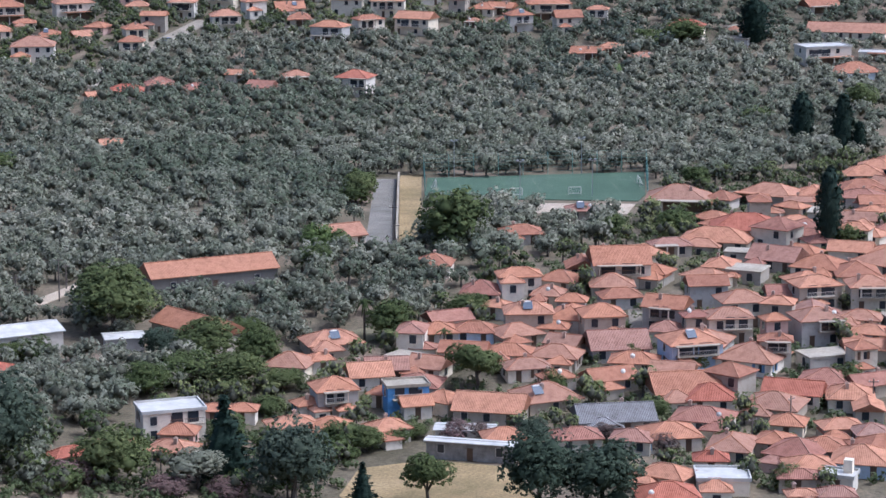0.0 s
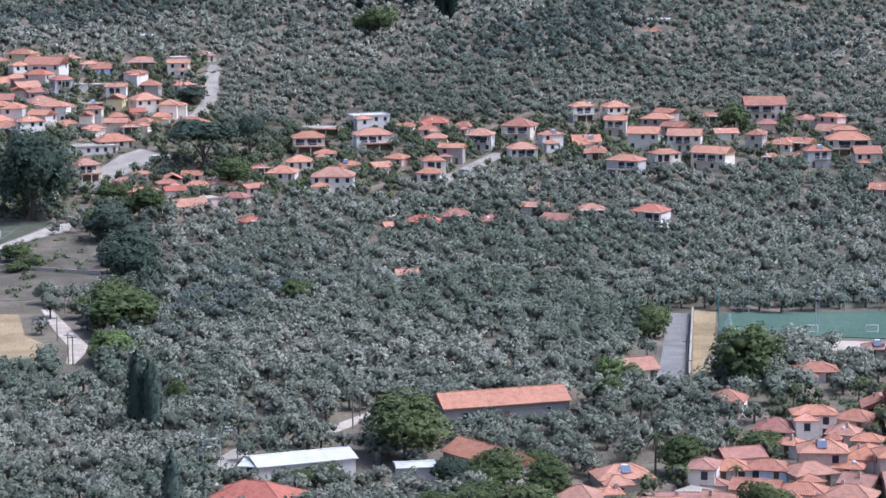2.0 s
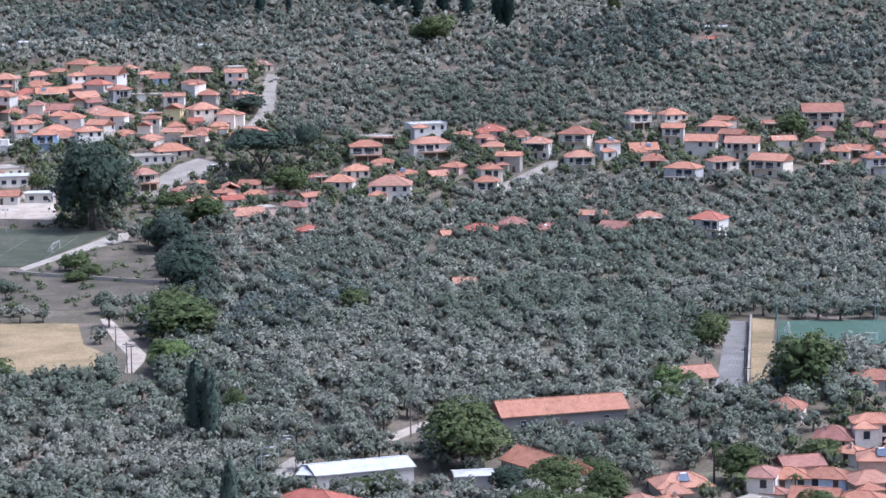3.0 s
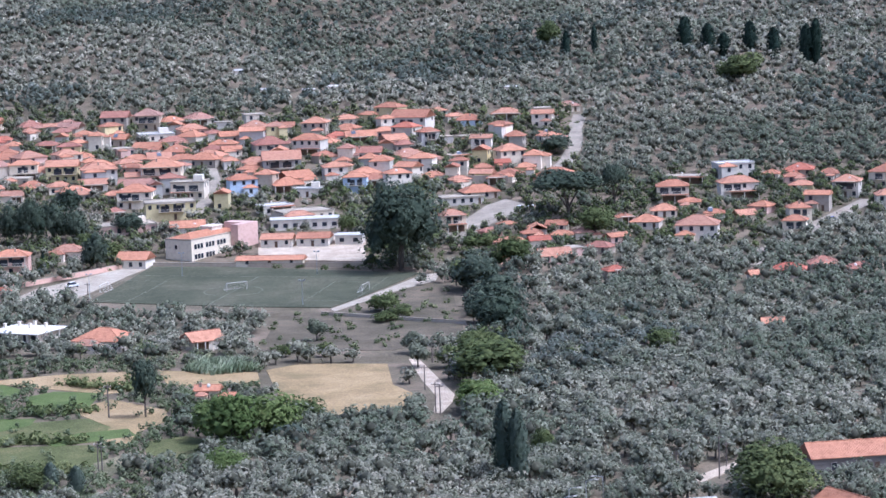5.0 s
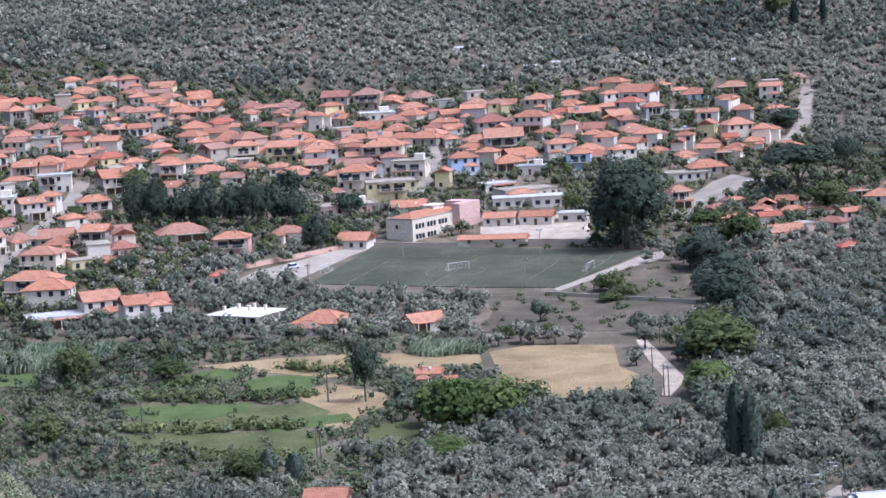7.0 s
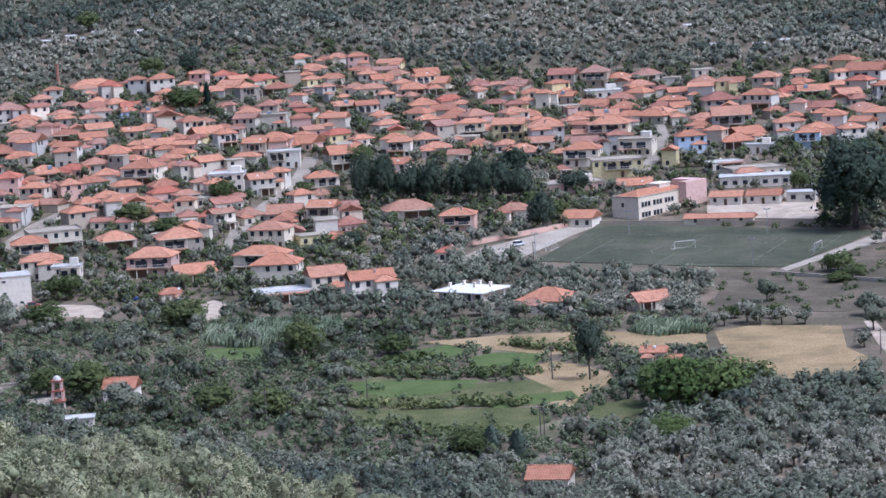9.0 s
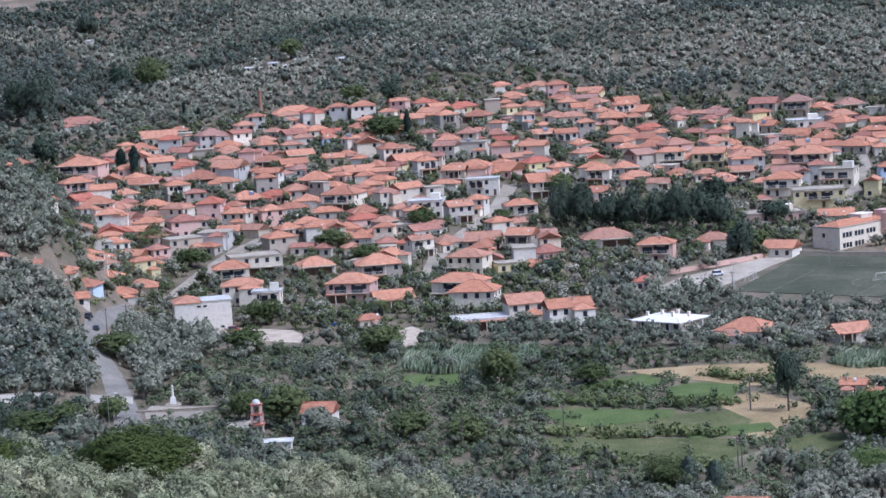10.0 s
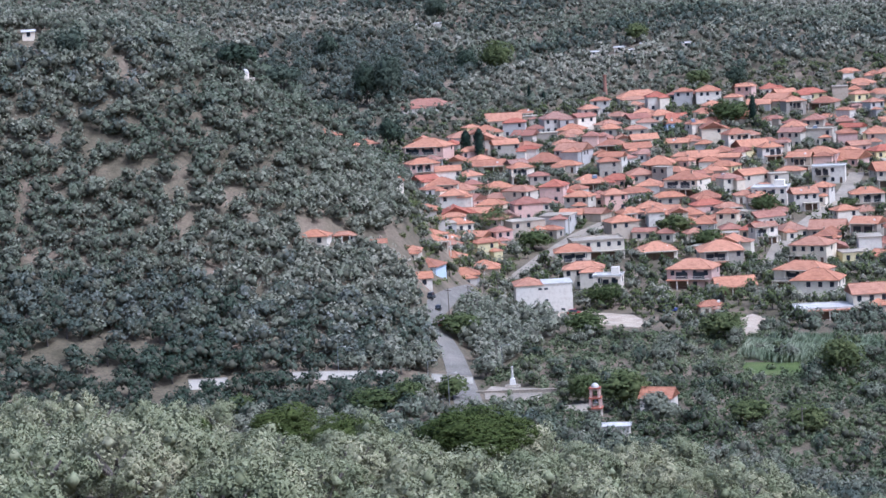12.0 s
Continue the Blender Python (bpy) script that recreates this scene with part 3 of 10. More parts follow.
WINDOWS = [window_mesh(M_SHUTTER), window_mesh(M_BLUEWOOD)]
PANE = mesh_of(boxes((-0.54, -0.05, 0.03, 0.54, -0.025, 1.42)), "pane", M_PANE)
DOOR = mesh_of(boxes((-0.5, -0.06, 0, 0.5, 0.04, 2.1), (-0.6, -0.08, 2.1, 0.6, 0.04, 2.2)), "door", M_DOOR)
CHIMNEY = mesh_of(boxes((-0.28, -0.25, -0.9, 0.28, 0.25, 0.8), (-0.36, -0.33, 0.8, 0.36, 0.33, 0.92), (-0.2, -0.16, 0.92, 0.2, 0.16, 1.1)), "chimney", M_CHIMNEY)
house_dice = random.Random(11)


def hip_roof(w, d, h, rise, over=0.45, gable=False):
    """A tiled roof with thickness, eaves and ridge caps."""
    bm = bmesh.new()
    a, b = w / 2 + over, d / 2 + over
    r = max(a - b, 0.25) if not gable else a
    for dz, flip in ((0.0, False), (-0.16, True)):
        e = [bm.verts.new((x, y, h + dz)) for x, y in ((-a, -b), (a, -b), (a, b), (-a, b))]
        t = [bm.verts.new((x, 0, h + rise + dz)) for x in (-r, r)]
        fs = [(e[0], e[1], t[1], t[0]), (e[2], e[3], t[0], t[1]), (e[1], e[2], t[1]), (e[3], e[0], t[0])]
        for f in fs:
            bm.faces.new(f[::-1] if flip else f)
        if not flip:
            top = e
    low = e
    for i in range(4):
        j = (i + 1) % 4
        bm.faces.new((top[j], top[i], low[i], low[j]))
    tube(bm, [(-r, 0, h + rise), (r, 0, h + rise)], [0.13, 0.13], 6)
    if not gable:
        for sx, sy in ((-1, -1), (1, -1), (1, 1), (-1, 1)):
            tube(bm, [(sx * a, sy * b, h + 0.02), (sx * r, 0, h + rise)], [0.11, 0.11], 5)
    return bm


def windows_on(root, w, d, h, storeys, dice, close):
    style = WINDOWS[0 if dice.random() < 0.75 else 1]
    sides = [(0.0, -d / 2, w, 0), (w / 2, 0.0, d, 90), (-w / 2, 0.0, d, -90)]
    for si, (sx, sy, run, turn) in enumerate(sides):
        n = max(1, int(run / 3.0)) if si == 0 else max(1, int(run / 5.0))
        for s in range(storeys):
            door_at = dice.randrange(n) if s == 0 and si == 0 else -1
            for k in range(n):
                u = (k + 0.5) / n * run - run / 2
                c, q = math.cos(radians(turn)), math.sin(radians(turn))
                x, y = sx + u * c, sy + u * q
                if k == door_at:
                    ob = part("door", DOOR, None, root)
                    ob.matrix_basis = pose(x, y, 0.0, 0, 0, turn)
                    continue
                if (si and s == 0 and not close) or dice.random() < (0.2 if si == 0 else 0.4):
                    continue
                ob = part("window", style[0 if close else 2], None, root)
                ob.matrix_basis = pose(x, y, (0.75 if s == 0 else h - 1.95), 0, 0, turn)
                if not close:
                    continue
                part("pane", PANE, None, ob, "dark glass pane")
                if dice.random() < 0.2:
                    for side in (-1.18, 0.63):
                        part("shutter", style[1], None, ob).matrix_basis = pose(side + 0.0, 0, 0)


def wing_of(w, d, h, storeys, dice):
    """A lower wing before the house: walls and hipped roof."""
    ww, dd = w * dice.uniform(0.38, 0.6), dice.uniform(2.0, 3.4)
    hh = h - 3.0 if storeys == 2 and dice.random() < 0.6 else h - dice.uniform(0.4, 0.8)
    x = dice.choice((-1, 1)) * (w - ww) / 2 * dice.uniform(0.7, 1.0)
    rb = hip_roof(ww, dd * 2, hh, 0.24 * min(ww, 2 * dd), 0.35)
    bmesh.ops.translate(rb, verts=rb.verts, vec=(x, -d / 2 + 0.1, 0))
    return boxes((x - ww / 2, -d / 2 - dd, -2.5, x + ww / 2, -d / 2 + 0.1, hh)), rb, x, -d / 2 - dd, hh


def rail_mesh(x0, x1, y, z):
    """A balcony rail: top bar and uprights in one frame."""
    bm = boxes((x0, y, z + 0.9, x1, y + 0.05, z + 0.97))
    n = max(2, int((x1 - x0) / 0.35))
    for i in range(n + 1):
        u = x0 + (x1 - x0 - 0.04) * i / n
        box(bm, u, y + 0.005, z, u + 0.04, y + 0.045, z + 0.9)
    return bm


BULK = []  # meshes and poses of the houses that stay joined


def bulk_house(x, y, turn, w, d, storeys, wall, roof, kind):
    """A house among the many of the dense quarters: the same walls, roof and windows, joined with the others."""
    dice = house_dice
    h = 5.6 if storeys == 2 else 2.55
    if x > 60 and y < 560:
        w, d, h = w * 1.12, d * 1.2, 4.8 if storeys == 2 else 2.5
    elif x < 20 and y > 640:  # the town: broad houses close together
        w, d, h = w * 1.12, d * 1.13, 6.1 if storeys == 2 else 3.0
    z = min(ground_at(x + dx, y + dy) for dx in (-w / 3, w / 3) for dy in (-d / 3, d / 3))
    base = pose(x, y, z, 0, 0, turn)
    FOOT.append((x, y, max(w, d) / 2 + 0.3))
    BULK.append((mesh_of(boxes((-w / 2, -d / 2, -2.5, w / 2, d / 2, h)), "wall", WALLS[wall]), base))
    if kind == "flat":
        BULK.append((mesh_of(boxes((-w / 2 - 0.25, -d / 2 - 0.25, h, w / 2 + 0.25, d / 2 + 0.25, h + 0.35)), "roof", M_CONCRETE), base))
    else:
        BULK.append((mesh_of(hip_roof(w, d, h, 0.25 * min(w, d), 0.4, gable=kind == "gable"), "roof", ROOFS[roof]), base))
        if kind == "gable":
            bm = bmesh.new()
            for s in (-1, 1):
                v = [bm.verts.new(q) for q in ((s * w / 2, -d / 2, h), (s * w / 2, d / 2, h), (s * w / 2, 0, h + 0.24 * min(w, d)))]
                bm.faces.new(v if s > 0 else v[::-1])
            BULK.append((mesh_of(bm, "gable", WALLS[wall]), base))
        if dice.random() < 0.4:
            BULK.append((CHIMNEY, base @ pose(dice.uniform(-0.25, 0.25) * w, 0.15 * d, h + 0.17 * min(w, d))))
    if dice.random() < 0.5:
        a, b, wx, wy, wh = wing_of(w, d, h, storeys, dice)
        BULK.append((mesh_of(a, "wing", WALLS[wall if dice.random() < 0.6 else "white"]), base))
        BULK.append((mesh_of(b, "wing_roof", ROOFS[roof]), base))
    for sx, sy, run, tn in ((0.0, -d / 2, w, 0), (w / 2, 0.0, d, 90), (-w / 2, 0.0, d, -90)):
        n = max(1, int(run / 3.2))
        for s in range(storeys):
            for k in range(n):
                if dice.random() < (0.3 if tn == 0 else 0.6):
                    continue
                u = (k + dice.uniform(0.35, 0.65)) / n * run - run / 2
                c, q = math.cos(radians(tn)), math.sin(radians(tn))
                BULK.append((WINDOWS[0][2], base @ pose(sx + u * c, sy + u * q, (0.75 if s == 0 else h - 1.95), 0, 0, tn)))


def join_bulk(name, label):
    """All of BULK as one mesh with the materials of its pieces."""
    mats, co, loops, starts, slot, count, edge = [], [], [], [], [], 0, 0
    for me, m in BULK:
        v = np.empty(len(me.vertices) * 3)
        me.vertices.foreach_get("co", v)
        mm = np.array(m)
        co.append(v.reshape(-1, 3) @ mm[:3, :3].T + mm[:3, 3])
        own = []
        for mt in me.materials:
            if mt not in mats:
                mats.append(mt)
            own.append(mats.index(mt))
        for p in me.polygons:
            starts.append(edge)
            loops.extend(i + count for i in p.vertices)
            edge += len(p.vertices)
            slot.append(own[p.material_index])
        count += len(me.vertices)
    out = bpy.data.meshes.new(name)
    out.vertices.add(count)
    out.vertices.foreach_set("co", np.concatenate(co).ravel())
    out.loops.add(len(loops))
    out.loops.foreach_set("vertex_index", np.array(loops, np.int32))
    out.polygons.add(len(starts))
    out.polygons.foreach_set("loop_start", np.array(starts, np.int32))
    for mt in mats:
        out.materials.append(mt)
    out.polygons.foreach_set("material_index", np.array(slot, np.int32))
    out.polygons.foreach_set("use_smooth", np.zeros(len(slot), bool))
    out.update(calc_edges=True)
    return tagged(new(name, out), label, "houses", kind="stuff")


def house(x, y, turn, w, d, storeys, wall, roof, kind, extras=True):
    dice = house_dice
    h = 5.9 if storeys == 2 else 2.55
    if x > 60 and y < 560:  # the near village: broad low houses with deep plans
        w, d, h = w * 1.12, d * 1.2, 5.0 if storeys == 2 else 2.5
    elif x < 20 and y > 640:  # the town: broad houses close together
        w, d, h = w * 1.12, d * 1.13, 6.2 if storeys == 2 else 3.0
    if kind == "flat":
        words = f"{HOUSE_WORDS[wall]} {'two-storey' if storeys == 2 else 'low'} house with a flat roof"
    else:
        words = f"{HOUSE_WORDS[wall]} {'two-storey' if storeys == 2 else 'low'} house with {ROOF_WORDS[roof]}"
    z = min(ground_at(x + dx, y + dy) for dx in (-w / 3, w / 3) for dy in (-d / 3, d / 3))
    root = thing("house", x, y, turn, z, words, "house", "houses of the town")
    FOOT.append((x, y, max(w, d) / 2 + 0.3))
    part("wall", boxes((-w / 2, -d / 2, -2.5, w / 2, d / 2, h)), WALLS[wall], root)
    if kind == "flat":
        bm = boxes((-w / 2 - 0.25, -d / 2 - 0.25, h, w / 2 + 0.25, d / 2 + 0.25, h + 0.2))
        for r in ((-w / 2 - 0.25, -d / 2 - 0.25, w / 2 + 0.25, -d / 2 - 0.05), (-w / 2 - 0.25, d / 2 + 0.05, w / 2 + 0.25, d / 2 + 0.25),
                  (-w / 2 - 0.25, -d / 2 - 0.05, -w / 2 - 0.05, d / 2 + 0.05), (w / 2 + 0.05, -d / 2 - 0.05, w / 2 + 0.25, d / 2 + 0.05)):
            box(bm, r[0], r[1], h + 0.2, r[2], r[3], h + 0.55)
        part("roof", bm, M_CONCRETE if wall != "white" else M_SHEET, root, "pale flat roof with a low parapet")
        if extras and dice.random() < 0.3:
            part("stair_head", boxes((w * 0.1, d * 0.05, h + 0.2, w * 0.38, d * 0.4, h + 2.3)), WALLS["white"], root)
    else:
        rise = 0.24 * min(w, d) + dice.uniform(0.0, 0.35)
        rf = part("roof", hip_roof(w, d, h, rise, gable=kind == "gable"), ROOFS[roof], root)
        if kind == "gable":
            for s in (-1, 1):
                bm = bmesh.new()
                v = [bm.verts.new(p) for xx in (s * w / 2, s * (w / 2 - 0.25)) for p in ((xx, -d / 2, h), (xx, d / 2, h), (xx, 0, h + rise * 0.96))]
                bm.faces.new(v[:3])
                bm.faces.new(v[5:2:-1])
                for i in range(3):
                    bm.faces.new((v[i], v[i + 3], v[(i + 1) % 3 + 3], v[(i + 1) % 3]))
                bmesh.ops.recalc_face_normals(bm, faces=bm.faces)
                part("gable_wall", bm, WALLS[wall], root)
        if dice.random() < 0.45:
            c = part("chimney", CHIMNEY, None, rf)
            c.matrix_basis = pose(dice.uniform(-0.3, 0.3) * w, dice.choice((-0.18, 0.2)) * d, h + rise * 0.66)
    top = h + (0.35 if kind == "flat" else 0.1)
    style = dice.random()
    if style < (0.42 if y < 560 else 0.25):
        a, b, wx, wy, wh = wing_of(w, d, h, storeys, dice)
        wg = part("wing", a, WALLS[wall], root)
        part("wing_roof", b, ROOFS[roof if kind != "flat" else "tile"], wg)
        if wh > 1.8:
            part("window", WINDOWS[0][2], None, wg).matrix_basis = pose(wx, wy, wh - 2.0)
    elif style < 0.62 and math.hypot(x, y) > 480:
        vw, vh = w * dice.uniform(0.5, 0.95), 2.75
        u = dice.choice((-1, 1)) * (w - vw) / 2
        part("veranda_roof", boxes((u - vw / 2, -d / 2 - 2.2, vh, u + vw / 2, -d / 2, vh + 0.2)), M_CONCRETE if dice.random() < 0.5 else ROOFS["tile"], root)
        for k in (-0.47, 0.0, 0.47):
            part("veranda_post", boxes((u + k * vw - 0.12, -d / 2 - 2.1, -2.0, u + k * vw + 0.12, -d / 2 - 1.86, vh)), WALLS["white"], root)
        # dark panel on the wall that stands in for deep shade under the veranda
        part("veranda_shade_panel", boxes((u - vw * 0.4, -d / 2 - 0.05, 0.1, u + vw * 0.4, -d / 2 + 0.02, 2.3)), M_SHUTTER, root, "dark brown panel standing in for veranda shade")
    if storeys == 2 and style > 0.25 and dice.random() < 0.85:
        bw = w * dice.uniform(0.45, 0.9)
        u = dice.uniform(-0.5, 0.5) * (w - bw)
        part("balcony", boxes((u - bw / 2, -d / 2 - 1.3, 2.95, u + bw / 2, -d / 2, 3.12)), M_CONCRETE, root, "pale balcony slab")
        part("balcony_rail", rail_mesh(u - bw / 2, u + bw / 2, -d / 2 - 1.25, 3.12), M_FRAME if dice.random() < 0.6 else M_SHUTTER, root)
        for k in (-0.25, 0.22):
            part("balcony_door", boxes((u + (k - 0.16) * bw, -d / 2 - 0.12, 3.12, u + (k + 0.16) * bw, -d / 2 + 0.02, 5.25)), M_PANE, root, "dark glazed balcony doors")
        if dice.random() < 0.55:
            part("balcony_roof", boxes((u - bw / 2 - 0.2, -d / 2 - 1.5, h - 0.12, u + bw / 2 + 0.2, -d / 2 - 0.44, h + 0.05)), M_CONCRETE, root)
            for k in (-0.48, 0.48):
                part("balcony_post", boxes((u + k * bw - 0.1, -d / 2 - 1.25, 3.12, u + k * bw + 0.1, -d / 2 - 1.05, h - 0.12)), WALLS["white"], root)
    if dice.random() < 0.05:
        u, v = dice.uniform(-0.3, 0.3) * w, -d * 0.22
        zz = top + (0.0 if kind == "flat" else 0.24 * min(w, d) * 0.5)
        ht = part("solar_heater", tube(bmesh.new(), [(u - 0.6, v + 0.5, zz + 0.9), (u + 0.6, v + 0.5, zz + 0.9)], [0.27, 0.27], 10), M_FRAME, root, "white solar water tank")
        bm = boxes((-0.9, -1.0, 0.0, 0.9, 1.0, 0.08))
        bmesh.ops.transform(bm, matrix=pose(u, v - 0.35, zz + 0.45, 35), verts=bm.verts)
        part("collector", bm, M_COLLECTOR, ht, "dark glass solar collector")
    if dice.random() < 0.14:
        u = dice.uniform(-0.35, 0.35) * w
        bm = bmesh.new()
        bmesh.ops.create_cone(bm, segments=14, radius1=0.45, radius2=0.12, depth=0.16, cap_ends=True)
        bmesh.ops.transform(bm, matrix=pose(u, -d * 0.3, top + 1.0, 65), verts=bm.verts)
        ds = part("satellite_dish", bm, M_FRAME, root, "white satellite dish")
        part("dish_pole", tube(bmesh.new(), [(u, -d * 0.3 + 0.1, top - 0.3), (u, -d * 0.3 + 0.1, top + 1.0)], [0.03, 0.03], 6), M_METAL, ds)
    windows_on(root, w, d, h, storeys, dice, math.hypot(x, y) < 420)
    return root


# ---- the houses, nearest first ----
house(-259.5, 754.5, 20, 10.5, 8.0, 2, "cream", "tile", "hip")
house(134.3, 307.5, -10, 8.0, 6.2, 1, "stone", "red", "hip")
house(153.6, 301.8, -14, 3.8, 2.2, 1, "pink", "tile", "hip")
house(158.6, 300.2, -18, 4.7, 2.8, 1, "white", "old", "hip")
house(49.7, 342.0, 19, 5.2, 3.1, 1, "white", "red", "hip")
house(146.2, 314.4, -19, 7.1, 5.4, 1, "white", "tile", "flat")
house(138.7, 318.3, -49, 6.6, 4.4, 1, "white", "tile", "hip")
house(157.2, 311.0, -20, 5.1, 3.2, 1, "stone", "old", "hip")
house(163.5, 309.1, -38, 4.4, 3.4, 1, "white", "tile", "flat")
house(58.0, 347.6, -20, 4.7, 3.9, 1, "cream", "tile", "gable")
house(67.1, 348.6, -34, 6.2, 4.1, 1, "white", "tile", "hip")
house(148.4, 323.9, -21, 4.5, 2.9, 1, "white", "red", "hip")
house(5.3, 359.5, 13, 10.9, 7.9, 2, "pink", "tile", "flat")
house(171.2, 316.9, -32, 7.7, 6.6, 1, "blue", "tile", "hip")
house(163.3, 323.9, -46, 7.3, 6.7, 1, "pink", "old", "hip")
house(70.1, 358.2, -24, 4.8, 3.7, 1, "pink", "tile", "hip")
house(168.1, 324.6, -13, 6.3, 4.9, 1, "stone", "tile", "hip")
house(121.4, 346.7, -9, 5.8, 4.3, 1, "cream", "tile", "hip")
house(141.3, 339.5, -32, 5.8, 4.3, 1, "cream", "old", "hip")
house(133.0, 343.4, -8, 6.6, 4.5, 1, "cream", "old", "hip")
house(69.7, 364.0, 1, 9.2, 5.6, 2, "white", "tile", "flat", False)
house(148.0, 340.1, -7, 7.9, 6.1, 1, "white", "tile", "hip")
house(105.0, 358.2, 8, 5.6, 4.1, 1, "white", "tile", "hip")
house(96.3, 362.3, -30, 4.9, 3.7, 1, "cream", "tile", "hip")
house(179.6, 330.6, -13, 4.7, 4.1, 1, "blue", "old", "hip")
house(90.3, 365.3, 2, 6.9, 4.3, 1, "cream", "tile", "hip")
house(169.3, 340.2, -33, 4.9, 4.2, 1, "cream", "tile", "hip")
house(78.9, 372.7, -23, 4.0, 2.9, 1, "pink", "tile", "hip")
house(143.2, 353.2, -10, 11.3, 7.1, 1, "stone", "grey", "gable")
house(157.3, 347.8, -35, 8.6, 6.0, 1, "cream", "old", "hip")
house(83.9, 373.6, -20, 4.1, 3.0, 1, "white", "tile", "hip")
house(125.6, 365.5, -30, 10.4, 7.1, 1, "stone", "tile", "gable")
house(113.7, 371.5, -3, 4.4, 3.6, 1, "white", "tile", "gable")
house(96.2, 377.5, 7, 4.1, 3.1, 1, "white", "tile", "hip")
house(100.8, 377.4, -1, 6.3, 5.4, 2, "grey", "tile", "hip")
house(113.0, 374.9, -4, 6.5, 4.0, 2, "azure", "tile", "flat")
house(172.2, 351.9, -40, 8.4, 6.8, 1, "stone", "tile", "hip")
house(38.7, 390.0, -27, 14.2, 10.2, 1, "cream", "red", "hip")
house(136.8, 369.4, 4, 8.6, 7.3, 1, "stone", "tile", "hip")
house(110.2, 379.4, -37, 3.5, 3.5, 1, "white", "tile", "hip")
house(163.6, 360.0, -18, 7.2, 6.4, 1, "white", "red", "hip")
house(186.4, 351.9, -23, 6.9, 5.9, 1, "cream", "tile", "hip")
house(178.4, 357.4, -35, 8.8, 5.4, 1, "white", "red", "gable")
house(161.0, 365.8, -9, 10.3, 8.5, 1, "cream", "tile", "gable")
house(141.8, 377.7, 5, 5.2, 3.2, 1, "white", "tile", "hip")
house(150.7, 374.9, 5, 7.5, 5.0, 1, "stone", "tile", "gable")
house(110.6, 390.4, -5, 6.6, 5.8, 1, "white", "tile", "gable")
house(114.6, 392.9, -13, 6.5, 5.5, 1, "stone", "old", "gable")
house(138.5, 385.2, -4, 7.1, 4.4, 1, "white", "tile", "hip")
house(122.2, 391.1, -41, 5.7, 5.0, 1, "cream", "tile", "gable")
house(98.3, 399.6, -32, 7.0, 5.8, 1, "cream", "tile", "hip")
house(158.2, 381.9, -27, 7.5, 4.9, 1, "cream", "tile", "hip")
house(104.2, 400.6, 2, 3.5, 3.5, 1, "white", "tile", "hip")
house(146.0, 389.6, -34, 7.6, 5.2, 1, "stone", "tile", "hip")
house(196.4, 367.7, -2, 3.9, 3.5, 2, "cream", "tile", "hip")
house(138.3, 393.6, -24, 7.2, 4.9, 1, "white", "tile", "hip")
house(179.5, 377.3, -45, 9.5, 8.4, 1, "white", "tile", "hip")
house(169.2, 382.4, -3, 8.7, 6.9, 2, "blue", "tile", "hip")
house(183.7, 377.0, -23, 5.1, 3.0, 2, "white", "tile", "hip")
house(158.6, 392.0, -10, 9.5, 8.0, 1, "grey", "old", "gable")
house(149.8, 395.5, -44, 5.4, 4.2, 1, "white", "tile", "gable")
house(108.8, 410.2, 1, 9.1, 6.1, 1, "stone", "tile", "hip")
house(143.1, 404.2, 6, 7.6, 5.6, 1, "stone", "tile", "hip")
house(129.4, 409.8, -7, 6.1, 5.0, 1, "grey", "tile", "hip")
house(136.2, 408.0, -24, 6.8, 4.6, 1, "blue", "tile", "hip")
house(188.5, 388.0, -3, 3.8, 2.8, 2, "pink", "tile", "hip")
house(170.4, 396.5, -29, 5.1, 4.4, 1, "white", "old", "hip")
house(150.8, 404.7, -30, 4.8, 3.4, 1, "cream", "tile", "hip")
house(175.7, 395.0, -6, 4.4, 3.0, 2, "stone", "old", "hip")
house(159.5, 402.4, -9, 7.0, 5.6, 2, "stone", "tile", "hip")
house(181.4, 393.1, -13, 7.4, 5.0, 2, "cream", "tile", "hip")
house(196.5, 386.8, -5, 7.3, 6.1, 2, "grey", "tile", "hip")
house(146.9, 408.3, -15, 7.9, 5.3, 2, "stone", "tile", "hip")
house(173.2, 403.2, -39, 6.9, 5.7, 2, "grey", "tile", "gable")
house(187.6, 401.6, -7, 7.5, 5.5, 2, "cream", "tile", "hip")
house(144.9, 420.7, -44, 4.8, 3.6, 1, "white", "tile", "hip")
house(159.7, 419.2, -27, 4.9, 3.3, 1, "grey", "tile", "hip")
house(169.7, 419.0, -7, 7.1, 4.3, 1, "grey", "tile", "hip")
house(156.8, 424.9, -28, 5.2, 4.7, 1, "cream", "tile", "hip")
house(185.5, 413.2, -11, 6.7, 4.4, 2, "grey", "tile", "gable")
house(144.9, 430.8, -25, 6.7, 6.2, 1, "stone", "old", "hip")
house(205.3, 405.8, -3, 7.9, 5.1, 2, "stone", "tile", "hip")
house(215.0, 401.9, -16, 7.3, 5.9, 2, "cream", "tile", "hip")
house(200.9, 409.8, -16, 6.6, 4.9, 1, "white", "old", "gable")
house(152.7, 430.8, -11, 7.4, 4.4, 2, "white", "tile", "hip")
house(171.1, 427.3, -17, 7.5, 6.6, 1, "stone", "tile", "hip")
house(162.6, 433.4, -44, 7.0, 5.5, 1, "stone", "tile", "hip")
house(175.4, 434.5, -13, 10.1, 9.2, 2, "white", "tile", "gable")
house(181.4, 432.6, -45, 7.5, 4.7, 1, "stone", "tile", "hip")
house(141.6, 452.3, -26, 6.4, 5.7, 1, "white", "tile", "hip")
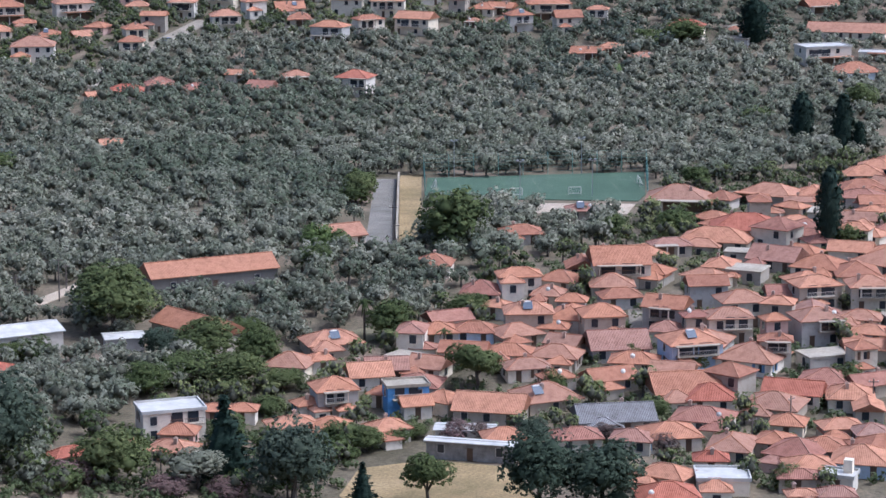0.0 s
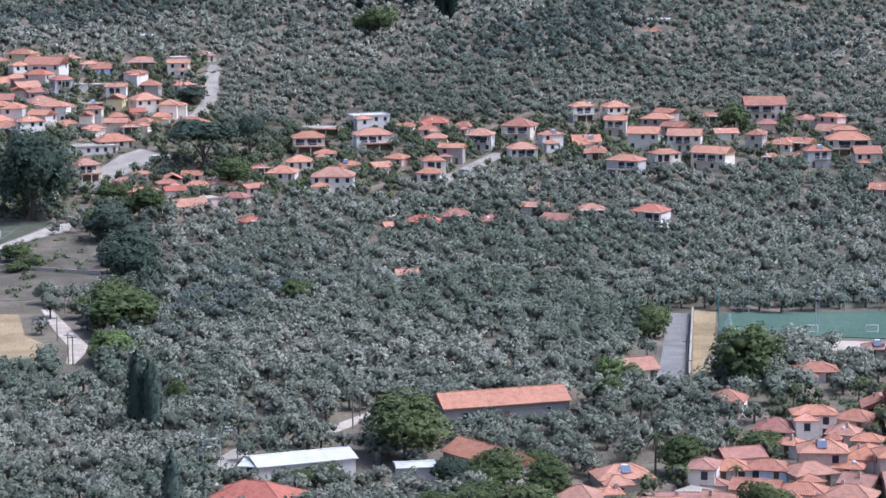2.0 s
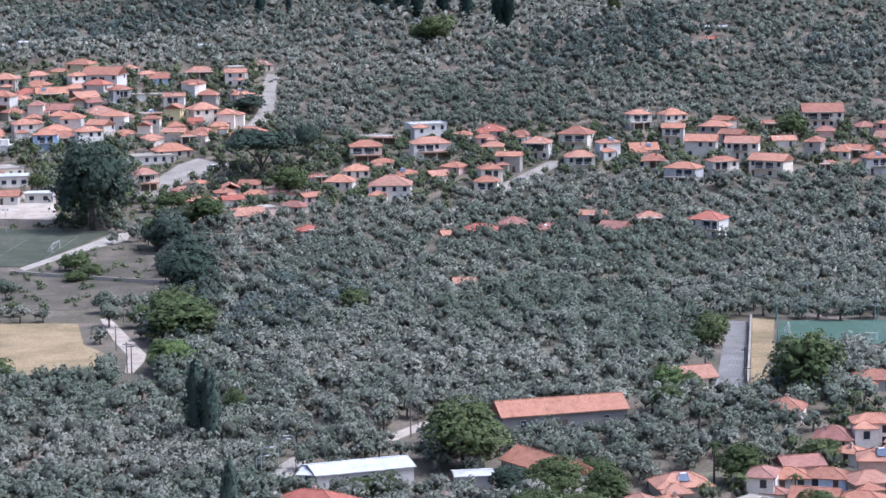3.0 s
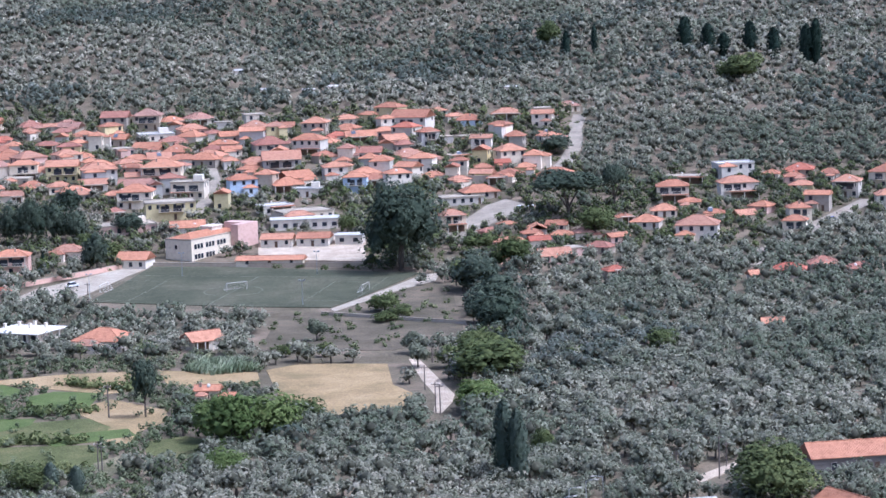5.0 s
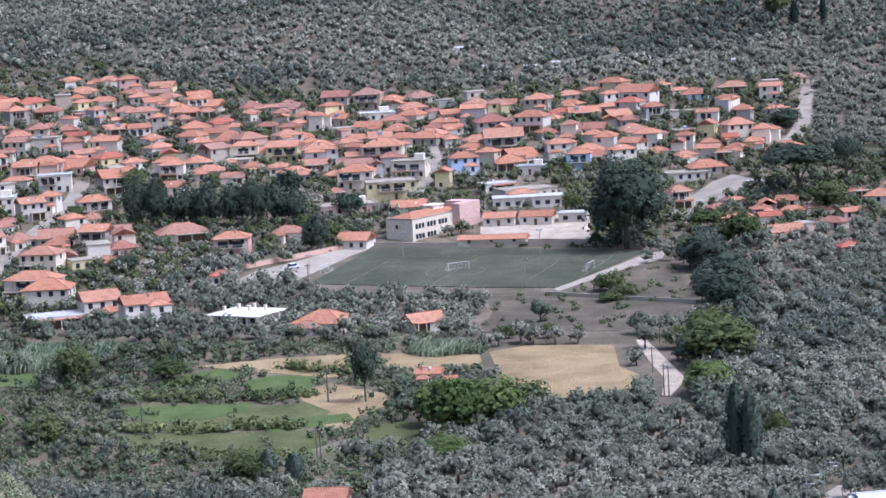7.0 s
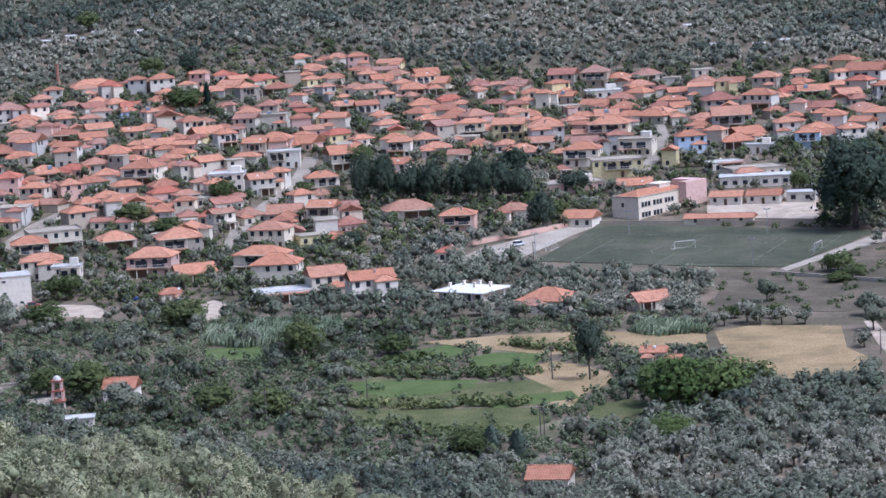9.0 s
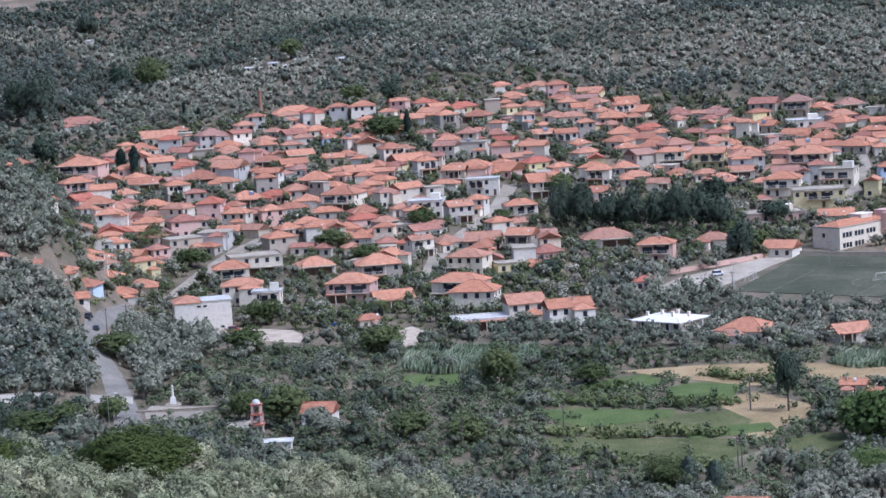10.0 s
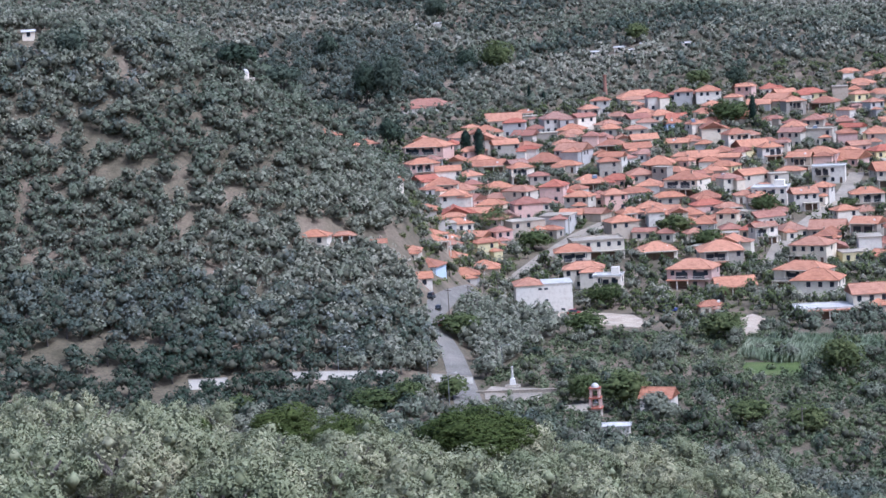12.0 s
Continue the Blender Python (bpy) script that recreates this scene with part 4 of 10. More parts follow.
house(215.9, 425.2, -45, 8.9, 7.0, 1, "white", "tile", "hip")
house(211.0, 435.7, -45, 8.9, 7.5, 1, "stone", "old", "gable")
house(218.3, 439.5, -49, 7.1, 4.2, 1, "white", "tile", "hip")
house(194.9, 455.0, -9, 7.4, 4.4, 1, "stone", "old", "hip")
house(206.9, 457.8, -34, 12.9, 7.5, 1, "stone", "tile", "hip")
house(130.8, 488.5, 10, 8.2, 7.0, 1, "white", "tile", "gable")
house(169.1, 477.6, -11, 7.8, 5.3, 1, "grey", "tile", "hip")
house(240.2, 451.2, -49, 5.5, 4.0, 1, "white", "tile", "hip")
house(230.0, 462.3, -20, 6.7, 5.7, 1, "grey", "old", "hip")
house(218.5, 468.3, -23, 13.5, 9.1, 1, "white", "red", "hip")
house(245.9, 468.7, -34, 7.6, 4.7, 1, "cream", "tile", "gable")
house(191.2, 498.4, -15, 6.7, 4.5, 1, "stone", "old", "hip")
house(258.5, 485.2, -20, 6.4, 5.0, 1, "pink", "tile", "gable")
house(217.5, 505.1, -26, 12.8, 9.7, 1, "cream", "tile", "hip")
house(227.2, 501.7, -49, 5.6, 4.8, 1, "grey", "tile", "hip")
house(-38.3, 550.0, 7, 3.5, 2.1, 1, "cream", "tile", "gable")
house(241.0, 504.2, -49, 12.1, 7.8, 1, "stone", "tile", "hip")
house(-43.4, 558.9, -7, 5.7, 4.0, 1, "cream", "tile", "gable")
house(264.8, 504.1, -14, 9.3, 6.4, 1, "cream", "tile", "hip")
house(273.6, 521.2, -21, 8.5, 6.6, 1, "stone", "tile", "hip")
house(103.7, 627.3, -3, 5.7, 4.2, 1, "stone", "tile", "gable")
house(-50.1, 635.6, 31, 9.7, 8.5, 1, "white", "tile", "gable")
house(-77.0, 641.0, -18, 12.7, 10.1, 1, "white", "tile", "hip")
house(-285.9, 611.8, 12, 8.2, 6.5, 1, "white", "tile", "hip")
house(-131.0, 668.5, 25, 11.3, 7.7, 2, "white", "tile", "gable")
house(-281.5, 621.7, 30, 6.6, 4.3, 1, "white", "tile", "hip")
house(-156.8, 670.2, 19, 14.3, 8.8, 1, "white", "tile", "flat")
house(-275.8, 630.7, 28, 5.9, 3.8, 1, "cream", "tile", "gable")
house(-267.1, 637.9, 27, 8.9, 6.1, 1, "white", "tile", "gable")
house(-145.7, 678.1, 25, 9.4, 8.3, 2, "cream", "tile", "gable")
house(-190.5, 673.7, 33, 6.6, 4.2, 1, "cream", "tile", "hip")
house(-275.1, 652.3, 12, 6.7, 4.1, 1, "cream", "tile", "hip")
house(-274.5, 663.4, 2, 8.9, 7.8, 1, "blue", "tile", "hip")
house(-166.1, 704.7, 1, 12.5, 9.4, 2, "cream", "tile", "hip")
house(113.1, 717.8, 12, 4.2, 3.9, 1, "white", "tile", "gable")
house(193.7, 709.1, -36, 10.0, 8.4, 2, "white", "red", "hip")
house(124.7, 725.6, -12, 10.4, 6.8, 1, "stone", "red", "hip")
house(146.4, 722.9, 5, 8.0, 5.9, 1, "stone", "old", "hip")
house(166.4, 719.8, -37, 8.1, 7.2, 1, "stone", "old", "gable")
house(-194.3, 713.8, 26, 10.7, 8.7, 1, "cream", "tile", "gable")
house(72.1, 737.7, 16, 7.0, 5.7, 1, "stone", "red", "hip")
house(-119.2, 735.3, 7, 6.0, 4.9, 1, "white", "red", "hip")
house(-174.8, 724.2, -12, 14.2, 8.4, 2, "cream", "tile", "hip")
house(-233.1, 710.5, 9, 7.7, 5.8, 2, "white", "tile", "flat")
house(137.2, 735.2, -5, 8.7, 7.7, 1, "stone", "old", "hip")
house(-313.2, 682.7, 47, 6.8, 5.7, 1, "cream", "tile", "hip")
house(-278.2, 698.2, 24, 11.8, 6.9, 1, "grey", "tile", "hip")
house(-210.6, 726.8, 1, 12.7, 9.0, 2, "pink", "tile", "hip")
house(181.2, 736.2, -9, 8.9, 7.7, 1, "stone", "tile", "hip")
house(165.5, 745.8, -32, 9.0, 5.6, 1, "cream", "tile", "gable")
house(-245.9, 725.0, 17, 11.3, 7.2, 2, "cream", "tile", "hip")
house(-313.5, 698.7, 19, 6.6, 3.9, 1, "pink", "tile", "hip")
house(-291.0, 710.2, 45, 7.3, 6.1, 1, "stone", "tile", "hip")
house(-286.6, 712.8, -1, 8.6, 5.8, 1, "cream", "tile", "hip")
house(-302.8, 707.1, 2, 5.8, 5.3, 1, "cream", "tile", "gable")
house(353.6, 687.3, -3, 14.7, 11.0, 1, "blue", "tile", "hip")
house(55.3, 773.2, 16, 10.8, 8.5, 1, "pink", "tile", "gable")
house(41.1, 776.1, 22, 10.3, 6.3, 1, "pink", "tile", "gable")
house(-282.7, 732.9, 17, 9.4, 8.4, 1, "stone", "tile", "hip")
house(71.8, 784.2, -29, 8.4, 5.7, 1, "stone", "old", "hip")
house(-211.2, 760.6, 21, 12.7, 10.9, 2, "stone", "tile", "hip")
house(-182.8, 770.7, -7, 11.1, 8.8, 2, "cream", "tile", "hip")
house(299.9, 735.4, -41, 8.3, 5.5, 1, "cream", "tile", "hip")
house(-83.1, 791.4, -15, 9.3, 8.0, 1, "white", "tile", "gable")
house(-123.2, 786.2, 1, 10.3, 7.3, 2, "pink", "tile", "hip")
house(355.4, 714.5, -1, 16.2, 9.4, 2, "white", "tile", "flat")
house(284.8, 747.9, -30, 10.6, 7.1, 1, "stone", "tile", "gable")
house(42.3, 800.0, -13, 10.0, 5.9, 1, "pink", "tile", "hip")
house(373.9, 713.3, -32, 9.9, 7.6, 1, "white", "tile", "flat")
house(-299.7, 748.4, 39, 7.2, 5.4, 1, "white", "tile", "hip")
house(106.4, 799.5, -12, 14.0, 11.0, 2, "white", "tile", "hip")
house(295.0, 752.3, -30, 9.2, 7.3, 1, "white", "tile", "hip")
house(-161.0, 792.0, 27, 8.7, 7.5, 1, "pink", "old", "hip")
house(139.1, 796.6, -18, 7.9, 5.7, 2, "cream", "tile", "hip")
house(60.9, 807.4, -14, 7.6, 4.9, 1, "grey", "tile", "hip")
house(-236.9, 774.5, 26, 10.9, 9.0, 1, "white", "tile", "hip")
house(50.9, 812.5, 6, 6.8, 5.6, 1, "stone", "tile", "hip")
house(-107.2, 807.5, -5, 9.8, 7.0, 1, "white", "tile", "hip")
house(-258.0, 774.6, 27, 15.5, 11.0, 2, "cream", "tile", "flat")
house(-172.1, 805.6, -9, 8.5, 7.5, 2, "stone", "tile", "gable")
house(-206.2, 797.8, 40, 7.4, 4.7, 2, "white", "tile", "gable")
house(340.0, 751.6, -34, 10.4, 7.6, 1, "grey", "tile", "flat")
house(-144.8, 814.1, 15, 15.1, 10.2, 1, "cream", "tile", "hip")
house(91.7, 823.9, -16, 10.0, 8.7, 1, "white", "tile", "hip")
house(209.7, 802.6, -37, 11.7, 7.5, 2, "grey", "tile", "hip")
house(143.9, 817.3, 3, 7.8, 6.3, 2, "cream", "tile", "hip")
house(326.9, 763.0, -32, 11.9, 7.3, 2, "white", "red", "hip")
house(24.1, 832.4, 10, 8.8, 7.5, 2, "cream", "tile", "hip")
house(-199.5, 808.9, 38, 8.3, 7.7, 1, "cream", "tile", "hip")
house(-187.1, 812.1, 4, 10.6, 9.1, 1, "stone", "tile", "gable")
house(84.6, 831.0, 7, 6.3, 4.0, 1, "cream", "tile", "hip")
house(126.4, 825.9, 17, 7.0, 6.3, 1, "cream", "tile", "gable")
house(116.6, 830.8, -11, 7.2, 5.4, 1, "white", "tile", "hip")
house(225.4, 809.7, 8, 9.9, 6.0, 2, "white", "tile", "hip")
house(381.9, 749.9, -34, 26.7, 11.0, 1, "cream", "tile", "gable")
house(242.2, 806.7, -42, 13.2, 8.1, 2, "cream", "tile", "gable")
house(352.8, 766.0, -50, 15.5, 11.0, 1, "grey", "tile", "flat")
house(293.2, 791.2, -8, 9.2, 8.1, 2, "cream", "tile", "gable")
house(-69.2, 841.0, 9, 10.6, 6.9, 1, "white", "tile", "gable")
house(99.7, 840.3, -3, 9.0, 7.6, 1, "white", "tile", "hip")
house(277.9, 799.5, 1, 8.7, 6.2, 2, "grey", "tile", "hip")
house(178.5, 830.1, -5, 10.2, 7.8, 2, "white", "tile", "hip")
house(263.8, 807.7, -26, 5.7, 4.9, 1, "stone", "tile", "hip")
house(-313.8, 789.8, 46, 8.4, 6.0, 1, "cream", "tile", "hip")
house(154.2, 836.2, -23, 8.7, 5.3, 2, "stone", "tile", "gable")
house(278.1, 806.3, -16, 11.5, 10.1, 1, "stone", "tile", "hip")
house(-92.3, 848.0, 17, 19.0, 11.0, 1, "pink", "tile", "flat")
house(307.3, 798.3, -25, 7.3, 5.0, 2, "white", "tile", "hip")
house(-227.3, 826.1, 29, 8.7, 6.1, 1, "cream", "tile", "hip")
house(206.1, 832.2, -22, 10.4, 9.5, 1, "white", "tile", "hip")
house(-180.0, 838.3, 39, 7.5, 6.2, 1, "cream", "tile", "hip")
house(-29.0, 861.3, 23, 17.5, 11.0, 1, "cream", "tile", "flat")
house(-240.8, 830.2, 26, 8.0, 7.2, 1, "pink", "tile", "hip")
house(294.6, 814.9, -14, 15.4, 9.8, 2, "cream", "tile", "hip")
house(-250.8, 831.5, 6, 10.1, 9.1, 1, "pink", "tile", "gable")
house(105.8, 863.6, -4, 11.5, 7.8, 2, "cream", "tile", "hip")
house(-262.9, 829.8, 41, 7.5, 5.8, 1, "pink", "tile", "hip")
house(193.0, 849.0, 11, 8.2, 4.8, 2, "white", "tile", "hip")
house(240.5, 837.1, -21, 12.0, 8.4, 2, "white", "tile", "gable")
house(-182.1, 851.9, 20, 10.4, 6.6, 2, "white", "tile", "hip")
house(-39.5, 870.9, 26, 10.6, 6.2, 1, "white", "tile", "flat")
house(-229.9, 841.2, 32, 7.7, 5.0, 1, "stone", "tile", "hip")
house(168.2, 855.7, -20, 9.5, 8.3, 2, "white", "tile", "hip")
house(274.5, 827.8, -40, 9.3, 7.6, 1, "cream", "tile", "hip")
house(-219.1, 844.2, 26, 7.4, 5.7, 2, "white", "tile", "hip")
house(-77.6, 868.8, 9, 16.2, 11.0, 2, "yellow", "tile", "flat")
house(280.9, 827.1, -42, 10.0, 6.9, 1, "grey", "tile", "gable")
house(-97.5, 868.3, 20, 5.2, 4.4, 1, "stone", "old", "hip")
house(129.7, 864.1, 3, 13.8, 8.4, 2, "white", "tile", "hip")
house(227.0, 844.0, -21, 11.1, 8.5, 2, "cream", "tile", "gable")
house(206.5, 850.3, -4, 10.2, 9.1, 1, "white", "tile", "gable")
house(-204.8, 851.0, 30, 8.1, 6.7, 2, "grey", "tile", "gable")
house(28.4, 876.4, 13, 15.9, 10.3, 1, "grey", "tile", "flat")
house(-317.7, 819.2, 3, 9.8, 6.3, 1, "pink", "tile", "gable")
house(389.6, 788.7, 1, 12.2, 10.5, 1, "white", "tile", "gable")
house(-199.9, 860.9, -7, 6.2, 5.4, 2, "white", "tile", "hip")
house(-157.3, 870.7, -4, 7.2, 6.5, 2, "white", "tile", "gable")
house(36.1, 884.2, 13, 13.5, 9.2, 1, "stone", "tile", "hip")
house(-285.0, 839.9, -4, 8.4, 6.4, 2, "cream", "tile", "hip")
house(185.5, 867.5, -31, 11.3, 9.3, 2, "cream", "tile", "hip")
house(-218.8, 860.1, 7, 11.3, 9.9, 2, "white", "tile", "flat")
house(259.7, 850.3, -6, 8.5, 6.4, 1, "white", "tile", "gable")
house(-228.8, 860.4, 26, 6.5, 5.0, 1, "white", "tile", "hip")
house(-91.5, 887.7, -3, 11.6, 9.4, 2, "white", "tile", "hip")
house(-299.6, 841.7, 34, 8.2, 6.0, 1, "grey", "old", "hip")
house(-256.1, 856.1, 24, 10.4, 6.4, 1, "stone", "tile", "hip")
house(298.3, 843.0, -38, 9.9, 8.7, 1, "white", "tile", "gable")
house(222.1, 866.6, -20, 8.0, 5.2, 2, "cream", "tile", "gable")
house(-318.2, 836.5, 9, 9.1, 6.9, 1, "cream", "tile", "hip")
house(-27.6, 896.4, -8, 9.6, 5.7, 1, "white", "tile", "flat")
house(238.1, 866.2, -29, 11.1, 7.8, 2, "stone", "tile", "hip")
house(167.2, 884.0, -31, 7.3, 6.0, 1, "white", "tile", "hip")
house(-9.8, 899.7, -6, 7.9, 5.4, 2, "blue", "tile", "hip")
house(-159.3, 886.0, 19, 8.3, 7.1, 1, "white", "tile", "hip")
house(115.0, 892.9, -22, 16.0, 11.0, 1, "cream", "tile", "flat")
house(146.3, 888.7, -25, 6.0, 5.2, 1, "white", "tile", "hip")
house(-99.8, 896.2, -16, 7.5, 5.1, 1, "white", "tile", "hip")
house(-270.8, 862.1, 26, 10.7, 7.0, 1, "white", "tile", "hip")
house(6.0, 903.7, 17, 8.5, 5.8, 2, "white", "tile", "hip")
house(-52.8, 902.3, 15, 9.6, 6.0, 2, "blue", "tile", "hip")
house(-72.4, 901.1, -6, 11.3, 10.2, 2, "cream", "tile", "flat")
house(132.7, 895.6, 9, 14.2, 8.4, 2, "white", "tile", "flat")
house(43.4, 904.4, -1, 6.7, 4.3, 1, "cream", "tile", "hip")
house(-113.5, 898.3, 11, 7.9, 6.0, 1, "stone", "tile", "hip")
house(-35.6, 906.7, 8, 10.2, 8.8, 1, "stone", "tile", "hip")
house(157.8, 894.5, -17, 10.4, 9.2, 1, "stone", "red", "hip")
house(-138.7, 898.1, -3, 7.7, 4.9, 1, "white", "tile", "gable")
house(-253.6, 872.8, -9, 12.1, 10.6, 2, "white", "tile", "hip")
house(-181.7, 890.7, 27, 11.1, 9.9, 2, "stone", "tile", "gable")
house(67.0, 906.9, -24, 14.5, 11.0, 1, "pink", "tile", "hip")
house(-340.2, 843.6, 17, 10.3, 8.0, 2, "cream", "tile", "hip")
house(-2.9, 910.4, 9, 8.7, 7.9, 1, "white", "tile", "hip")
house(-116.3, 903.2, 20, 11.1, 7.6, 1, "grey", "tile", "hip")
house(262.4, 877.2, -5, 7.0, 4.6, 1, "white", "tile", "gable")
house(-205.1, 894.8, 9, 10.8, 7.0, 2, "white", "tile", "flat")
house(-243.5, 885.3, 6, 11.4, 6.6, 1, "cream", "tile", "hip")
house(227.5, 890.0, 8, 9.3, 8.1, 2, "white", "tile", "hip")
house(214.9, 893.4, 10, 8.9, 5.7, 2, "white", "tile", "hip")
house(-122.9, 912.6, 16, 8.2, 6.1, 1, "cream", "tile", "hip")
house(-110.4, 915.6, 4, 9.5, 5.9, 1, "white", "tile", "gable")
house(-163.1, 908.1, 2, 8.2, 6.7, 2, "white", "tile", "hip")
house(-149.5, 910.5, 6, 10.4, 7.6, 1, "stone", "tile", "hip")
house(-133.3, 913.6, 18, 8.1, 5.9, 1, "stone", "tile", "hip")
house(-326.1, 864.6, 43, 9.6, 7.0, 1, "white", "tile", "hip")
house(283.7, 879.7, -12, 15.3, 11.0, 2, "white", "tile", "gable")
house(-293.9, 878.0, 21, 11.4, 10.2, 1, "cream", "tile", "hip")
house(-166.2, 913.4, -2, 8.1, 7.3, 2, "white", "tile", "hip")
house(-85.0, 930.0, -2, 13.7, 10.1, 2, "cream", "tile", "hip")
house(-109.4, 927.5, 10, 12.1, 8.5, 2, "grey", "tile", "hip")
house(-219.6, 910.6, -0, 8.0, 5.6, 2, "stone", "tile", "gable")
house(-39.0, 937.4, 5, 13.2, 11.0, 2, "grey", "tile", "gable")
house(-156.3, 926.6, 20, 9.3, 7.8, 1, "grey", "tile", "hip")
house(50.8, 938.5, 18, 10.8, 8.9, 2, "cream", "tile", "hip")
house(-109.5, 933.5, 15, 9.6, 7.8, 2, "stone", "tile", "hip")
house(-124.1, 934.0, -2, 10.9, 7.4, 2, "yellow", "tile", "gable")
house(-324.0, 884.9, 34, 8.2, 6.8, 2, "white", "tile", "hip")
house(-343.9, 881.0, 49, 7.8, 6.8, 1, "white", "tile", "hip")
house(-181.8, 928.4, 36, 8.1, 5.4, 1, "white", "tile", "hip")
house(-127.6, 939.2, 5, 11.2, 8.2, 1, "stone", "tile", "gable")
house(-139.6, 937.6, 2, 9.7, 5.8, 2, "cream", "tile", "hip")
house(29.8, 947.9, 24, 8.6, 7.4, 1, "cream", "tile", "flat")
house(10.9, 952.0, 20, 10.7, 8.4, 1, "stone", "tile", "hip")
house(-275.8, 911.4, 5, 11.0, 9.7, 1, "stone", "tile", "hip")
house(-293.6, 907.2, -3, 8.8, 5.5, 2, "white", "tile", "gable")
house(-364.0, 882.5, 37, 10.8, 7.5, 2, "pink", "tile", "hip")
house(-235.7, 927.4, 35, 7.5, 5.3, 2, "white", "tile", "hip")
house(-100.7, 951.6, 29, 8.9, 5.6, 1, "cream", "tile", "hip")
house(-251.5, 923.4, 3, 8.4, 5.3, 1, "pink", "tile", "gable")
house(-311.6, 904.9, -4, 9.0, 5.9, 1, "white", "tile", "hip")
house(-69.7, 955.3, -20, 10.2, 7.5, 1, "stone", "tile", "hip")
house(-5.7, 958.5, -11, 11.4, 7.3, 1, "grey", "old", "gable")
house(-148.6, 947.0, 23, 9.5, 6.1, 1, "cream", "tile", "hip")
house(-79.0, 956.4, 2, 10.8, 6.6, 1, "white", "tile", "hip")
house(-262.0, 924.7, 18, 10.8, 7.6, 1, "cream", "tile", "gable")
house(-270.0, 923.8, 1, 7.5, 4.8, 1, "white", "tile", "hip")
house(-88.8, 959.1, 11, 8.3, 7.7, 1, "white", "tile", "gable")
house(41.0, 962.6, -10, 8.1, 4.8, 2, "white", "tile", "gable")
house(-97.3, 958.7, -8, 9.1, 6.1, 1, "stone", "tile", "hip")
house(-68.5, 961.3, -21, 10.7, 8.2, 1, "cream", "tile", "hip")
house(-343.1, 901.6, 19, 11.3, 7.7, 1, "cream", "tile", "gable")
house(-44.5, 966.5, 12, 12.1, 10.5, 2, "stone", "old", "hip")
house(-323.7, 912.9, 10, 13.1, 11.0, 1, "stone", "tile", "hip")
house(-119.8, 964.3, -2, 8.0, 7.2, 1, "cream", "tile", "hip")
house(-28.6, 971.4, -21, 11.3, 7.5, 2, "white", "tile", "hip")
house(-160.7, 961.2, 16, 8.4, 5.9, 1, "stone", "tile", "hip")
house(-149.2, 963.8, -12, 12.4, 7.4, 1, "cream", "tile", "hip")
house(-82.5, 972.0, 1, 10.0, 8.9, 1, "grey", "tile", "hip")
house(73.1, 973.7, -10, 6.1, 4.9, 1, "pink", "tile", "hip")
house(19.6, 977.6, 25, 7.5, 4.7, 2, "grey", "tile", "hip")
house(55.7, 980.7, -6, 8.4, 7.6, 1, "grey", "tile", "hip")
house(67.7, 980.9, -27, 4.8, 4.2, 1, "cream", "tile", "gable")
house(-64.2, 983.1, -5, 10.0, 5.8, 1, "pink", "tile", "hip")
house(-255.7, 951.7, 38, 8.5, 6.8, 2, "white", "tile", "hip")
house(-223.2, 961.9, 0, 10.0, 8.7, 2, "cream", "tile", "flat")
house(-181.6, 970.8, 34, 7.1, 5.4, 1, "white", "tile", "hip")
house(-279.3, 948.7, 10, 8.2, 5.3, 1, "stone", "tile", "gable")
house(-8.1, 990.4, 6, 11.0, 7.4, 1, "stone", "tile", "gable")
house(-305.1, 943.8, 8, 10.0, 7.1, 1, "stone", "tile", "hip")
house(-375.7, 919.2, -0, 15.4, 11.0, 2, "pink", "tile", "hip")
house(-188.2, 976.9, 19, 8.1, 5.6, 2, "white", "tile", "gable")
house(-235.2, 966.8, 0, 7.9, 6.6, 2, "white", "tile", "hip")
house(-325.3, 942.5, -4, 9.2, 8.0, 1, "cream", "tile", "hip")
house(-253.5, 965.1, 19, 7.5, 6.0, 1, "stone", "tile", "hip")
house(-136.9, 989.3, -18, 8.0, 5.1, 1, "stone", "old", "hip")
house(-295.5, 955.3, 31, 9.8, 6.8, 1, "cream", "tile", "gable")
house(-61.3, 999.0, 14, 10.3, 6.6, 1, "cream", "tile", "gable")
house(-51.9, 1002.0, 8, 9.3, 8.4, 2, "stone", "tile", "hip")
house(-108.4, 998.4, -17, 7.1, 6.3, 1, "stone", "tile", "gable")
house(68.9, 1006.6, -14, 8.7, 5.4, 2, "white", "tile", "gable")
house(-277.4, 970.7, 43, 6.2, 5.5, 2, "white", "tile", "hip")
house(-355.2, 945.8, -4, 9.6, 6.0, 1, "cream", "tile", "hip")
house(14.0, 1011.1, -21, 13.9, 10.5, 2, "white", "tile", "gable")
house(-94.1, 1007.3, 11, 13.1, 10.2, 1, "white", "tile", "flat")
house(-201.2, 992.3, 23, 8.4, 5.7, 1, "stone", "tile", "gable")
house(-328.0, 962.6, 34, 9.7, 7.4, 1, "cream", "tile", "hip")
house(38.0, 1017.3, -7, 11.3, 9.1, 1, "blue", "tile", "hip")
house(-409.8, 932.3, 49, 8.6, 7.3, 1, "cream", "tile", "hip")
house(-348.1, 959.4, -3, 8.7, 7.6, 1, "grey", "old", "gable")
house(-316.0, 974.6, 23, 8.5, 6.8, 1, "stone", "tile", "hip")
house(32.2, 1025.9, 22, 8.4, 5.2, 1, "white", "tile", "hip")
house(54.7, 1027.6, -8, 13.3, 9.8, 1, "stone", "tile", "hip")
house(-292.6, 987.6, 44, 8.1, 6.2, 1, "blue", "tile", "hip")
